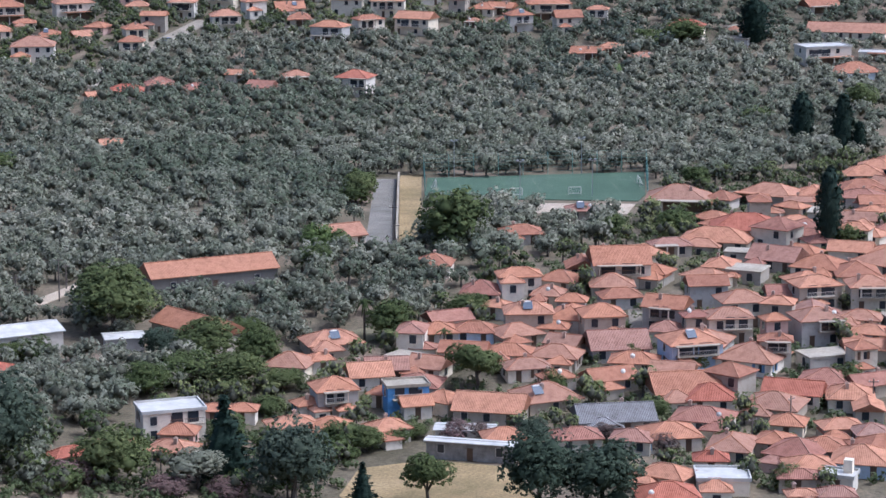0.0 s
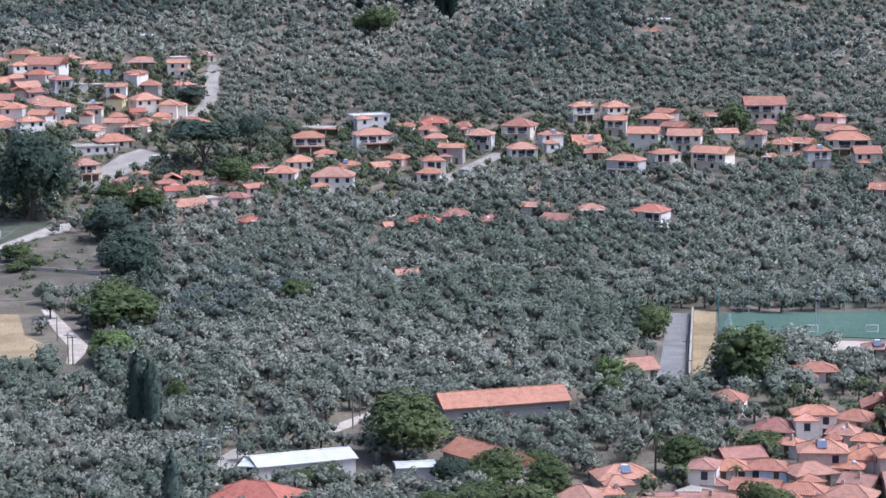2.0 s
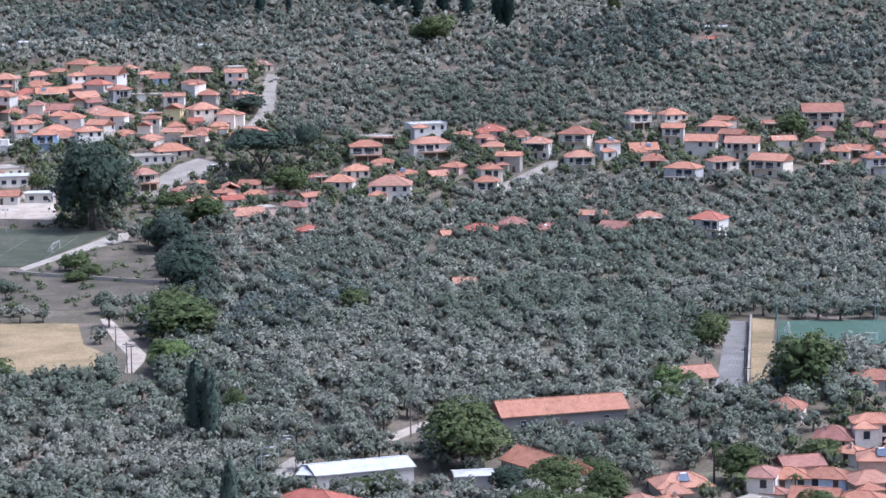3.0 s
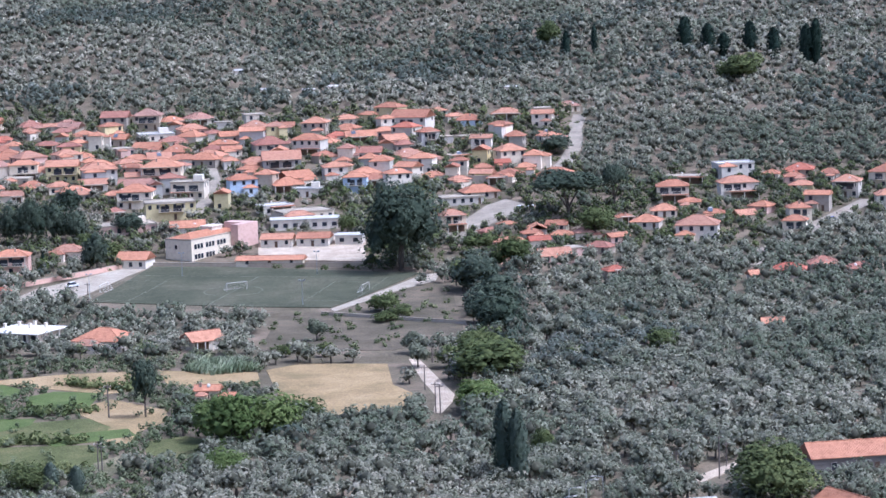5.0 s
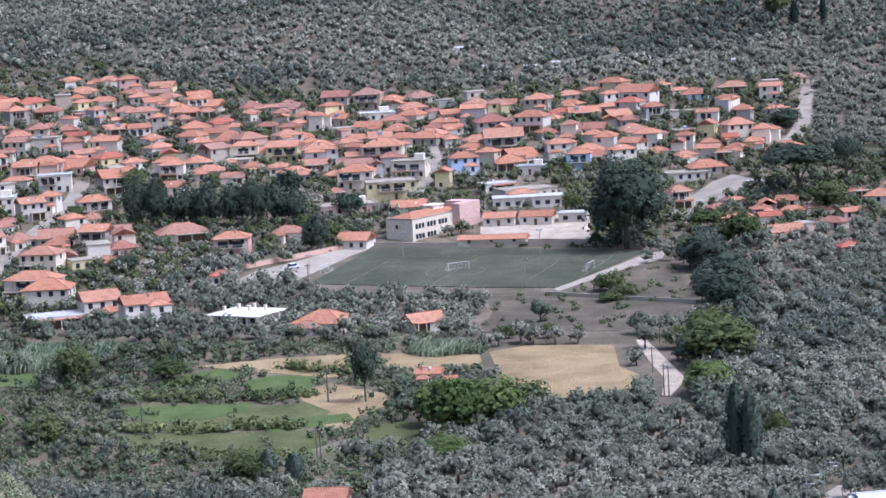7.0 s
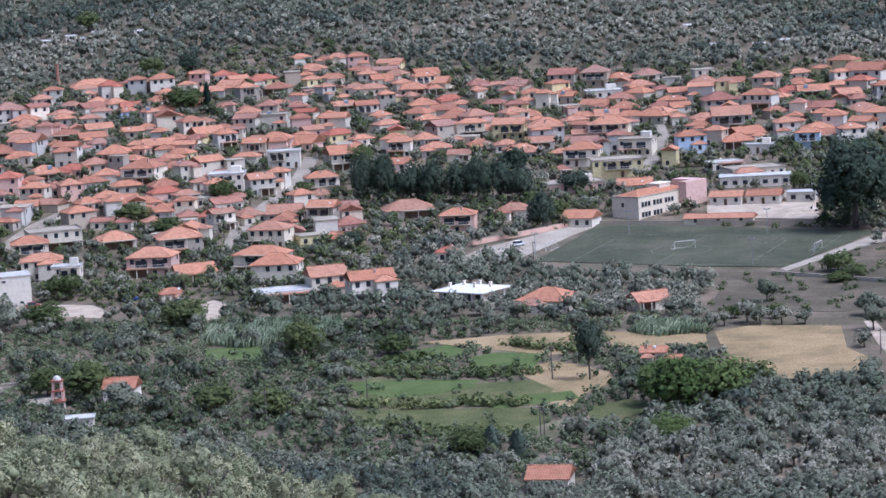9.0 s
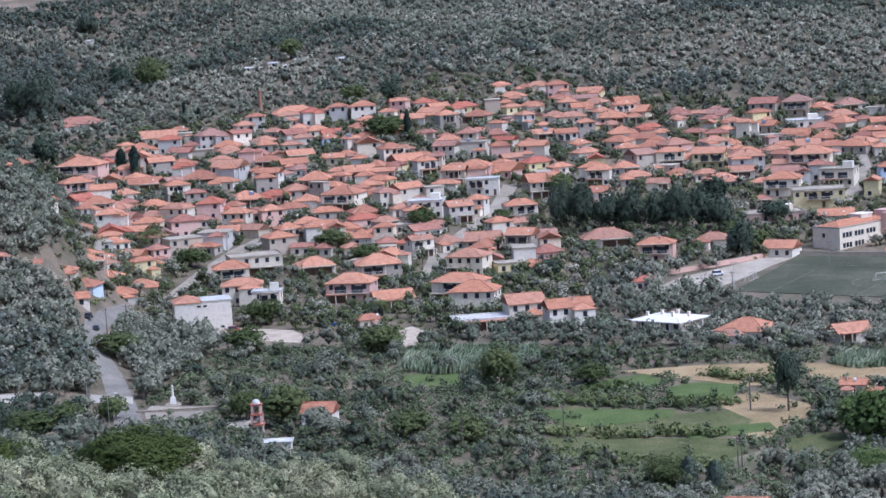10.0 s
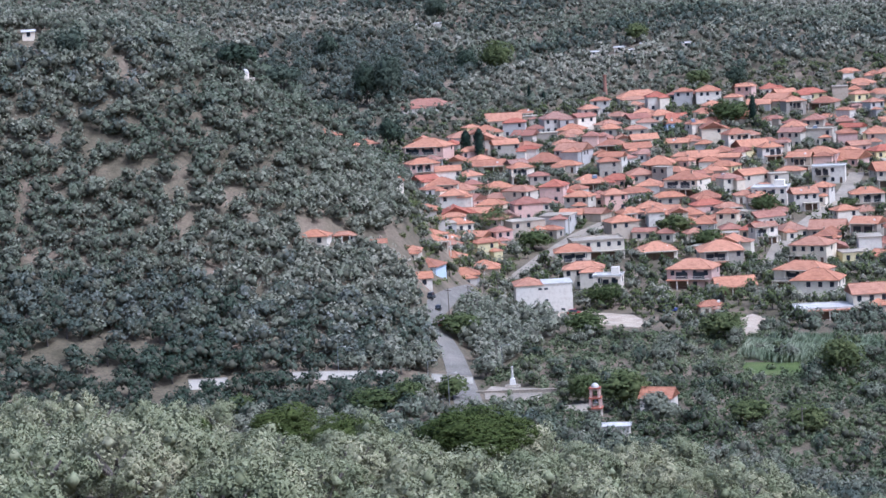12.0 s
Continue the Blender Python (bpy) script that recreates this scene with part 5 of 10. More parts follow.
house(-131.9, 1026.7, -16, 8.5, 6.2, 1, "stone", "old", "gable")
house(-167.2, 1022.2, 24, 6.2, 4.9, 1, "white", "tile", "hip")
house(-112.8, 1030.3, -7, 10.1, 8.4, 2, "stone", "old", "gable")
house(-99.5, 1033.1, -4, 10.4, 9.5, 2, "stone", "old", "hip")
house(-341.5, 980.1, 32, 11.3, 9.4, 2, "grey", "old", "hip")
house(-176.3, 1023.3, 1, 10.1, 8.5, 1, "stone", "tile", "hip")
house(-149.0, 1027.8, 22, 8.7, 5.8, 1, "stone", "old", "hip")
house(-89.5, 1035.1, 29, 9.4, 6.8, 1, "white", "tile", "hip")
house(-133.7, 1032.2, 23, 8.0, 5.6, 1, "stone", "old", "hip")
house(-78.1, 1039.2, 22, 10.9, 8.1, 1, "white", "old", "hip")
house(-194.4, 1024.5, 16, 11.1, 6.6, 1, "cream", "tile", "hip")
house(-178.3, 1027.8, 4, 7.2, 6.6, 1, "stone", "tile", "hip")
house(-149.8, 1032.5, 33, 6.4, 5.8, 1, "stone", "old", "hip")
house(82.5, 1040.1, 10, 8.4, 7.0, 1, "cream", "old", "hip")
house(-247.4, 1015.9, 35, 7.8, 6.7, 2, "stone", "tile", "hip")
house(-202.1, 1026.0, 5, 8.6, 6.6, 1, "white", "tile", "hip")
house(-173.5, 1032.5, 31, 8.5, 5.2, 2, "cream", "tile", "hip")
house(-167.9, 1034.6, -13, 10.4, 8.6, 1, "cream", "tile", "gable")
house(-302.3, 1004.1, 41, 9.2, 6.9, 1, "cream", "tile", "hip")
house(-333.3, 994.6, 7, 8.1, 7.0, 1, "stone", "tile", "gable")
house(-182.8, 1033.5, 36, 7.4, 5.3, 1, "cream", "tile", "hip")
house(-333.1, 999.5, 32, 7.3, 5.6, 2, "white", "tile", "hip")
house(-173.5, 1040.5, 23, 9.2, 6.5, 2, "cream", "tile", "gable")
house(-236.5, 1028.6, -2, 10.0, 8.4, 1, "stone", "tile", "hip")
house(-368.8, 989.5, 18, 13.8, 11.0, 1, "cream", "tile", "gable")
house(-264.2, 1024.4, 8, 8.7, 6.7, 1, "grey", "tile", "gable")
house(-284.4, 1022.1, 38, 7.6, 6.3, 1, "cream", "tile", "hip")
house(-364.4, 1003.6, 17, 6.8, 4.2, 1, "white", "tile", "hip")

bulk_house(161.6, 315.9, -11, 6.4, 5.0, 1, "white", "tile", "hip")
bulk_house(177.1, 322.3, 0, 7.6, 6.2, 1, "stone", "tile", "hip")
bulk_house(154.9, 330.6, 58, 8.0, 5.6, 1, "stone", "tile", "hip")
bulk_house(162.6, 331.0, 53, 5.2, 4.4, 1, "stone", "tile", "hip")
bulk_house(176.6, 335.6, -9, 6.1, 4.0, 1, "stone", "tile", "hip")
bulk_house(186.4, 344.9, 68, 5.2, 4.0, 1, "stone", "tile", "gable")
bulk_house(186.1, 360.6, -35, 8.0, 6.7, 1, "stone", "old", "hip")
bulk_house(192.9, 356.9, 6, 7.5, 4.9, 1, "stone", "old", "gable")
bulk_house(169.2, 364.1, -55, 6.2, 5.1, 2, "stone", "tile", "hip")
bulk_house(208.0, 366.0, -23, 5.7, 4.4, 2, "cream", "tile", "hip")
bulk_house(119.2, 373.0, -53, 5.4, 4.8, 1, "white", "tile", "hip")
bulk_house(162.7, 374.5, -31, 6.7, 5.0, 1, "grey", "tile", "gable")
bulk_house(191.7, 373.3, 2, 7.5, 4.7, 1, "grey", "tile", "flat")
bulk_house(200.4, 374.6, -16, 6.6, 5.1, 1, "stone", "tile", "gable")
bulk_house(208.2, 372.1, -19, 6.6, 5.0, 2, "cream", "tile", "hip")
bulk_house(117.7, 382.3, -29, 6.7, 5.7, 1, "stone", "old", "hip")
bulk_house(205.6, 382.1, -39, 6.4, 4.6, 1, "grey", "tile", "hip")
bulk_house(213.1, 380.2, -37, 6.4, 4.7, 1, "grey", "tile", "gable")
bulk_house(174.8, 388.2, -39, 7.7, 6.9, 1, "grey", "tile", "hip")
bulk_house(207.8, 390.6, -35, 6.7, 4.7, 1, "cream", "tile", "hip")
bulk_house(215.4, 387.2, -7, 6.6, 5.9, 1, "grey", "tile", "flat")
bulk_house(119.7, 396.4, -52, 6.1, 3.9, 1, "yellow", "tile", "flat")
bulk_house(130.8, 397.5, -27, 7.5, 5.0, 1, "stone", "tile", "gable")
bulk_house(193.8, 397.9, -33, 5.4, 3.9, 2, "stone", "tile", "hip")
bulk_house(200.2, 396.2, 66, 7.5, 6.0, 1, "stone", "old", "gable")
bulk_house(123.0, 405.0, 66, 6.3, 4.1, 2, "white", "old", "hip")
bulk_house(156.6, 410.9, 57, 8.7, 6.3, 1, "white", "tile", "hip")
bulk_house(226.9, 408.9, -15, 6.9, 6.2, 1, "stone", "tile", "hip")
bulk_house(133.4, 416.3, 5, 7.2, 5.0, 1, "white", "old", "gable")
bulk_house(208.4, 415.9, -4, 7.3, 6.0, 1, "cream", "tile", "hip")
bulk_house(220.1, 417.5, 71, 8.7, 7.2, 1, "cream", "tile", "hip")
bulk_house(190.9, 425.5, -58, 7.8, 4.8, 1, "cream", "tile", "hip")
bulk_house(200.3, 426.7, -40, 6.5, 5.5, 1, "stone", "tile", "flat")
bulk_house(230.5, 425.1, -63, 9.2, 8.4, 1, "grey", "tile", "hip")
bulk_house(197.0, 432.4, 54, 6.6, 5.1, 1, "cream", "tile", "hip")
bulk_house(234.3, 432.1, -32, 7.0, 5.6, 1, "cream", "tile", "hip")
bulk_house(169.8, 440.4, 74, 6.2, 5.6, 1, "cream", "tile", "gable")
bulk_house(206.1, 442.4, -34, 6.1, 3.8, 1, "cream", "old", "flat")
bulk_house(229.2, 438.2, -34, 7.9, 5.5, 1, "cream", "tile", "gable")
bulk_house(244.6, 438.7, -43, 6.3, 3.9, 1, "white", "old", "hip")
bulk_house(177.1, 446.7, -2, 6.8, 4.3, 1, "stone", "tile", "flat")
bulk_house(186.3, 448.6, 9, 6.5, 6.0, 1, "cream", "tile", "hip")
bulk_house(226.7, 448.4, -3, 5.6, 4.4, 1, "white", "old", "hip")
bulk_house(235.1, 448.2, -38, 5.8, 4.2, 2, "cream", "tile", "hip")
bulk_house(251.4, 447.4, 69, 9.0, 6.3, 1, "stone", "old", "hip")
bulk_house(220.0, 455.3, -52, 7.6, 6.7, 2, "cream", "old", "hip")
bulk_house(228.1, 455.2, -49, 6.0, 4.1, 1, "grey", "old", "hip")
bulk_house(245.2, 453.9, 67, 5.3, 4.7, 1, "grey", "old", "hip")
bulk_house(238.1, 460.6, 7, 6.3, 4.3, 1, "stone", "tile", "hip")
bulk_house(259.9, 462.6, -64, 6.8, 6.0, 1, "stone", "tile", "hip")
bulk_house(230.8, 469.7, -2, 7.3, 4.5, 1, "white", "tile", "hip")
bulk_house(215.7, 479.4, -58, 7.1, 5.1, 1, "stone", "tile", "hip")
bulk_house(242.2, 478.0, 55, 6.4, 5.5, 1, "cream", "tile", "flat")
bulk_house(253.1, 475.8, 2, 5.3, 3.8, 1, "white", "tile", "hip")
bulk_house(264.3, 476.2, 1, 5.4, 4.6, 1, "cream", "tile", "hip")
bulk_house(229.3, 485.5, 70, 6.0, 4.0, 2, "stone", "tile", "hip")
bulk_house(238.3, 486.5, -60, 6.0, 3.8, 1, "stone", "tile", "hip")
bulk_house(266.8, 482.9, -64, 6.1, 4.0, 1, "grey", "tile", "gable")
bulk_house(242.6, 492.7, -31, 5.3, 3.3, 1, "white", "tile", "gable")
bulk_house(248.8, 492.1, -16, 6.5, 5.3, 1, "white", "tile", "hip")
bulk_house(258.8, 493.1, -37, 8.8, 5.8, 1, "grey", "old", "hip")
bulk_house(250.3, 500.7, 54, 8.1, 6.1, 1, "cream", "tile", "hip")
bulk_house(274.8, 497.3, -39, 7.8, 7.0, 1, "white", "tile", "hip")
bulk_house(272.4, 506.1, -61, 6.1, 5.4, 1, "white", "tile", "gable")
bulk_house(279.4, 505.3, -15, 5.7, 3.9, 1, "pink", "tile", "hip")
bulk_house(281.3, 514.5, -26, 7.1, 5.6, 2, "white", "tile", "hip")
bulk_house(285.9, 520.7, 54, 8.5, 5.9, 2, "grey", "tile", "gable")
bulk_house(281.4, 529.3, -31, 8.3, 6.4, 1, "white", "tile", "hip")
bulk_house(293.8, 530.2, -9, 6.7, 3.9, 1, "stone", "tile", "hip")
bulk_house(288.5, 535.1, -15, 7.3, 5.4, 1, "stone", "tile", "hip")
bulk_house(-296.1, 721.5, -13, 7.8, 6.4, 1, "white", "tile", "hip")
bulk_house(-295.1, 731.6, 58, 7.7, 6.4, 1, "white", "tile", "hip")
bulk_house(-311.0, 754.3, 114, 8.5, 6.6, 2, "grey", "tile", "gable")
bulk_house(-292.0, 758.4, 53, 7.4, 4.3, 2, "yellow", "tile", "hip")
bulk_house(-313.6, 772.9, 31, 9.2, 7.9, 1, "grey", "tile", "flat")
bulk_house(-295.9, 773.4, 102, 7.2, 5.6, 1, "white", "tile", "gable")
bulk_house(-211.6, 775.3, 92, 9.6, 6.2, 2, "cream", "tile", "gable")
bulk_house(-170.1, 773.8, 27, 8.6, 6.3, 1, "yellow", "tile", "flat")
bulk_house(-159.5, 771.7, -15, 6.7, 4.0, 1, "pink", "tile", "gable")
bulk_house(-323.3, 781.7, -10, 7.2, 5.6, 1, "cream", "tile", "hip")
bulk_house(-302.6, 780.3, -16, 7.8, 6.1, 1, "cream", "tile", "gable")
bulk_house(-295.4, 782.9, 53, 6.1, 5.4, 2, "pink", "old", "hip")
bulk_house(-221.4, 780.5, -8, 7.2, 6.2, 1, "cream", "tile", "flat")
bulk_house(-178.2, 782.8, 107, 10.1, 6.3, 1, "stone", "old", "gable")
bulk_house(-167.3, 783.8, 106, 9.1, 6.5, 2, "white", "tile", "flat")
bulk_house(-301.3, 790.7, -4, 9.2, 5.6, 1, "white", "red", "flat")
bulk_house(-220.5, 791.2, 95, 6.7, 4.5, 1, "stone", "tile", "gable")
bulk_house(-185.8, 789.3, -22, 9.4, 6.2, 1, "white", "tile", "flat")
bulk_house(-319.2, 799.9, 16, 7.6, 4.9, 1, "white", "tile", "hip")
bulk_house(-303.5, 801.3, -11, 7.8, 6.5, 2, "stone", "tile", "hip")
bulk_house(-292.8, 800.7, 42, 11.1, 7.9, 2, "stone", "tile", "flat")
bulk_house(-283.3, 801.4, -13, 7.2, 4.5, 1, "stone", "tile", "hip")
bulk_house(-258.0, 803.4, 38, 9.0, 7.1, 2, "stone", "tile", "hip")
bulk_house(-248.7, 801.4, 1, 7.2, 4.4, 1, "white", "old", "gable")
bulk_house(-240.9, 800.2, -3, 6.0, 5.3, 1, "cream", "old", "hip")
bulk_house(-231.0, 801.0, 30, 6.3, 5.5, 1, "stone", "tile", "hip")
bulk_house(-220.3, 800.7, 10, 8.5, 5.0, 1, "cream", "red", "flat")
bulk_house(-185.6, 801.0, 90, 9.6, 5.9, 1, "stone", "tile", "hip")
bulk_house(-161.8, 799.8, 107, 7.3, 6.2, 2, "cream", "tile", "gable")
bulk_house(-322.6, 810.3, 115, 10.7, 8.7, 1, "stone", "red", "gable")
bulk_house(-283.4, 810.5, 3, 9.6, 8.6, 2, "grey", "old", "flat")
bulk_house(-220.5, 808.9, 113, 7.2, 6.3, 1, "yellow", "old", "hip")
bulk_house(-211.1, 809.4, 6, 9.8, 8.1, 1, "stone", "red", "hip")
bulk_house(-305.6, 819.6, 112, 8.9, 6.6, 1, "stone", "old", "gable")
bulk_house(-250.3, 819.3, 112, 8.5, 5.0, 2, "white", "tile", "hip")
bulk_house(-241.9, 819.6, 110, 8.5, 5.3, 2, "white", "tile", "gable")
bulk_house(-232.2, 817.7, 93, 10.5, 8.5, 1, "grey", "tile", "hip")
bulk_house(-223.9, 818.8, 4, 6.3, 5.1, 2, "cream", "tile", "hip")
bulk_house(-175.2, 817.9, -20, 7.1, 6.2, 1, "cream", "tile", "flat")
bulk_house(-167.2, 820.3, 19, 6.7, 5.1, 1, "cream", "old", "gable")
bulk_house(-337.9, 825.8, 58, 6.8, 4.2, 2, "grey", "tile", "hip")
bulk_house(-329.3, 827.0, 105, 9.1, 8.1, 2, "white", "tile", "hip")
bulk_house(-301.5, 827.9, 31, 9.4, 7.8, 2, "pink", "old", "hip")
bulk_house(-283.5, 825.6, 8, 7.1, 6.4, 1, "cream", "tile", "gable")
bulk_house(-275.4, 828.3, -16, 8.2, 6.1, 1, "stone", "tile", "gable")
bulk_house(-212.7, 828.1, 43, 9.7, 6.8, 1, "white", "old", "gable")
bulk_house(-184.5, 825.8, 37, 7.3, 5.9, 2, "cream", "tile", "hip")
bulk_house(-328.1, 838.7, -12, 8.7, 7.6, 1, "pink", "old", "gable")
bulk_house(-258.3, 839.0, 9, 8.8, 7.4, 1, "white", "tile", "hip")
bulk_house(-221.5, 834.7, 16, 6.0, 5.2, 1, "cream", "old", "flat")
bulk_house(-213.3, 838.2, 38, 9.3, 6.9, 1, "white", "old", "hip")
bulk_house(-348.6, 847.1, 58, 8.0, 5.8, 2, "stone", "red", "gable")
bulk_house(-320.1, 847.5, -7, 8.5, 6.4, 1, "yellow", "tile", "hip")
bulk_house(-310.6, 846.9, -16, 9.7, 6.6, 2, "cream", "tile", "hip")
bulk_house(-273.7, 845.3, 30, 7.5, 6.8, 2, "pink", "tile", "hip")
bulk_house(-238.5, 845.1, 34, 10.3, 6.1, 1, "pink", "red", "hip")
bulk_house(-338.2, 854.9, 4, 11.1, 8.4, 1, "cream", "tile", "hip")
bulk_house(-300.6, 856.7, 97, 9.7, 7.9, 2, "pink", "red", "hip")
bulk_house(-282.6, 853.5, 97, 11.4, 6.9, 1, "cream", "old", "hip")
bulk_house(-241.7, 856.3, 30, 9.7, 8.2, 1, "pink", "tile", "hip")
bulk_house(-350.7, 864.0, 116, 7.9, 6.8, 1, "cream", "tile", "gable")
bulk_house(-337.0, 865.9, 30, 6.7, 5.5, 1, "yellow", "old", "hip")
bulk_house(-312.2, 861.7, -10, 6.4, 5.2, 1, "grey", "tile", "hip")
bulk_house(-294.5, 865.0, -7, 6.3, 5.5, 1, "white", "tile", "hip")
bulk_house(-349.4, 872.8, 25, 8.7, 6.4, 2, "white", "tile", "gable")
bulk_house(-311.7, 871.7, 25, 6.9, 4.7, 2, "stone", "old", "hip")
bulk_house(-268.9, 874.6, 97, 8.9, 7.7, 1, "white", "tile", "hip")
bulk_house(-237.9, 873.9, 44, 7.1, 5.4, 2, "cream", "old", "hip")
bulk_house(-224.4, 871.9, -10, 8.8, 6.2, 1, "white", "tile", "hip")
bulk_house(-284.1, 882.7, -3, 9.7, 6.9, 1, "pink", "red", "hip")
bulk_house(-231.8, 881.0, 50, 9.9, 7.2, 2, "cream", "tile", "gable")
bulk_house(-221.2, 881.1, 28, 6.1, 4.7, 2, "cream", "tile", "flat")
bulk_house(-59.0, 880.5, 85, 6.8, 4.7, 2, "yellow", "tile", "gable")
bulk_house(-363.7, 891.1, 2, 6.7, 5.7, 2, "grey", "old", "hip")
bulk_house(-328.0, 891.2, 51, 6.7, 5.7, 2, "yellow", "old", "gable")
bulk_house(-278.2, 892.5, 113, 10.0, 8.4, 1, "stone", "tile", "hip")
bulk_house(-268.0, 888.8, -18, 6.2, 3.6, 2, "stone", "tile", "flat")
bulk_house(-256.7, 888.2, 37, 8.9, 7.7, 1, "pink", "old", "gable")
bulk_house(-233.7, 893.1, 93, 6.0, 3.8, 1, "white", "old", "hip")
bulk_house(-292.7, 898.9, 26, 7.1, 6.0, 2, "stone", "tile", "hip")
bulk_house(-266.0, 898.1, -21, 9.9, 6.0, 1, "stone", "tile", "hip")
bulk_house(-250.6, 900.0, 5, 8.7, 5.6, 1, "stone", "tile", "hip")
bulk_house(-221.2, 901.3, -7, 8.9, 5.4, 1, "cream", "tile", "hip")
bulk_house(-185.0, 901.6, -3, 6.8, 5.9, 1, "white", "tile", "gable")
bulk_house(-85.5, 898.6, 104, 6.9, 4.0, 2, "grey", "old", "gable")
bulk_house(-359.6, 907.8, 103, 9.4, 6.1, 1, "stone", "tile", "gable")
bulk_house(-349.9, 910.4, 54, 8.2, 6.8, 1, "yellow", "tile", "hip")
bulk_house(-248.7, 908.6, -17, 8.9, 6.5, 1, "yellow", "tile", "hip")
bulk_house(-94.0, 911.5, -1, 10.9, 8.6, 1, "white", "old", "gable")
bulk_house(-80.6, 909.1, 98, 7.1, 6.4, 2, "grey", "old", "hip")
bulk_house(-43.9, 910.6, -19, 6.7, 6.0, 2, "stone", "tile", "hip")
bulk_house(-332.5, 918.1, 6, 7.3, 4.4, 2, "white", "red", "hip")
bulk_house(-313.7, 919.8, -7, 11.0, 9.2, 2, "grey", "tile", "gable")
bulk_house(-294.0, 918.6, -13, 8.9, 8.1, 1, "grey", "old", "hip")
bulk_house(-267.3, 916.2, -18, 6.9, 4.6, 1, "pink", "tile", "hip")
bulk_house(-257.4, 916.3, 99, 7.4, 6.0, 1, "white", "tile", "hip")
bulk_house(-213.3, 918.0, 2, 11.3, 9.3, 2, "pink", "tile", "hip")
bulk_house(-186.3, 919.8, 109, 10.8, 6.5, 1, "stone", "red", "flat")
bulk_house(-80.2, 917.5, 9, 6.6, 4.9, 1, "cream", "tile", "hip")
bulk_house(-43.7, 918.7, 27, 7.3, 4.8, 1, "pink", "tile", "hip")
bulk_house(-33.0, 917.7, 33, 10.4, 8.9, 1, "stone", "tile", "gable")
bulk_house(-17.9, 919.8, 10, 8.0, 6.7, 2, "white", "tile", "hip")
bulk_house(-6.0, 920.0, 15, 10.9, 8.7, 1, "white", "tile", "hip")
bulk_house(-382.7, 929.6, 105, 7.3, 5.4, 2, "cream", "tile", "gable")
bulk_house(-359.7, 926.5, 41, 9.7, 6.0, 1, "pink", "tile", "hip")
bulk_house(-345.6, 926.9, 33, 9.2, 6.6, 2, "stone", "tile", "gable")
bulk_house(-303.6, 925.2, 115, 7.6, 6.1, 1, "cream", "tile", "gable")
bulk_house(-286.8, 928.0, 36, 7.8, 6.4, 1, "grey", "old", "hip")
bulk_house(-223.4, 928.4, 4, 10.3, 7.4, 1, "white", "tile", "hip")
bulk_house(-203.4, 925.0, -18, 11.1, 10.2, 1, "pink", "tile", "gable")
bulk_house(-140.9, 927.3, -5, 9.1, 7.6, 1, "stone", "tile", "flat")
bulk_house(-95.1, 926.5, 8, 7.3, 5.5, 1, "stone", "tile", "gable")
bulk_house(0.3, 928.0, 80, 9.2, 7.1, 2, "white", "tile", "hip")
bulk_house(-373.1, 937.8, 104, 9.5, 6.1, 1, "cream", "red", "hip")
bulk_house(-357.1, 935.7, 104, 9.3, 7.8, 2, "cream", "tile", "gable")
bulk_house(-340.0, 937.0, 56, 8.8, 7.8, 1, "stone", "tile", "hip")
bulk_house(-293.2, 938.5, 28, 9.6, 7.2, 1, "stone", "tile", "gable")
bulk_house(-257.1, 934.1, 92, 9.9, 6.7, 1, "grey", "tile", "hip")
bulk_house(-249.1, 935.5, -19, 6.6, 4.0, 1, "yellow", "old", "hip")
bulk_house(-233.4, 935.5, -3, 6.2, 3.8, 2, "cream", "old", "hip")
bulk_house(-206.2, 934.7, -24, 8.6, 7.4, 1, "white", "tile", "hip")
bulk_house(-192.9, 938.3, 41, 11.0, 7.3, 1, "yellow", "red", "hip")
bulk_house(-151.4, 934.8, 45, 8.0, 7.3, 2, "stone", "old", "gable")
bulk_house(-50.7, 933.7, -27, 8.8, 5.2, 1, "cream", "tile", "hip")
bulk_house(-15.1, 934.0, -8, 6.9, 4.4, 1, "cream", "tile", "hip")
bulk_house(-364.5, 944.6, 101, 6.2, 3.9, 2, "cream", "tile", "gable")
bulk_house(-314.8, 945.8, 101, 7.5, 5.5, 2, "pink", "old", "hip")
bulk_house(-267.7, 947.4, 97, 7.0, 5.4, 1, "grey", "tile", "hip")
bulk_house(-247.5, 944.4, 38, 11.0, 9.4, 1, "yellow", "tile", "gable")
bulk_house(-205.3, 946.6, 37, 7.4, 5.6, 1, "pink", "tile", "gable")
bulk_house(-170.5, 943.9, 104, 9.2, 5.9, 1, "yellow", "red", "gable")
bulk_house(-114.0, 943.1, -8, 8.0, 6.9, 1, "white", "tile", "hip")
bulk_house(-97.7, 943.0, -22, 8.5, 4.9, 1, "pink", "tile", "hip")
bulk_house(-79.9, 944.3, -21, 7.6, 5.0, 1, "white", "old", "hip")
bulk_house(-49.6, 947.1, 8, 9.5, 6.9, 1, "cream", "tile", "hip")
bulk_house(-15.0, 944.7, 82, 6.2, 4.1, 1, "white", "tile", "hip")
bulk_house(-4.6, 947.3, 80, 7.5, 6.5, 1, "grey", "tile", "hip")
bulk_house(-373.9, 953.3, 34, 10.9, 8.1, 1, "grey", "tile", "hip")
bulk_house(-313.3, 955.0, 100, 9.9, 7.7, 1, "grey", "old", "gable")
bulk_house(-304.5, 956.2, 113, 7.3, 4.7, 1, "cream", "tile", "gable")
bulk_house(-275.3, 956.2, 13, 6.4, 4.8, 1, "stone", "tile", "hip")
bulk_house(-242.4, 951.8, 3, 7.2, 5.9, 1, "cream", "tile", "hip")
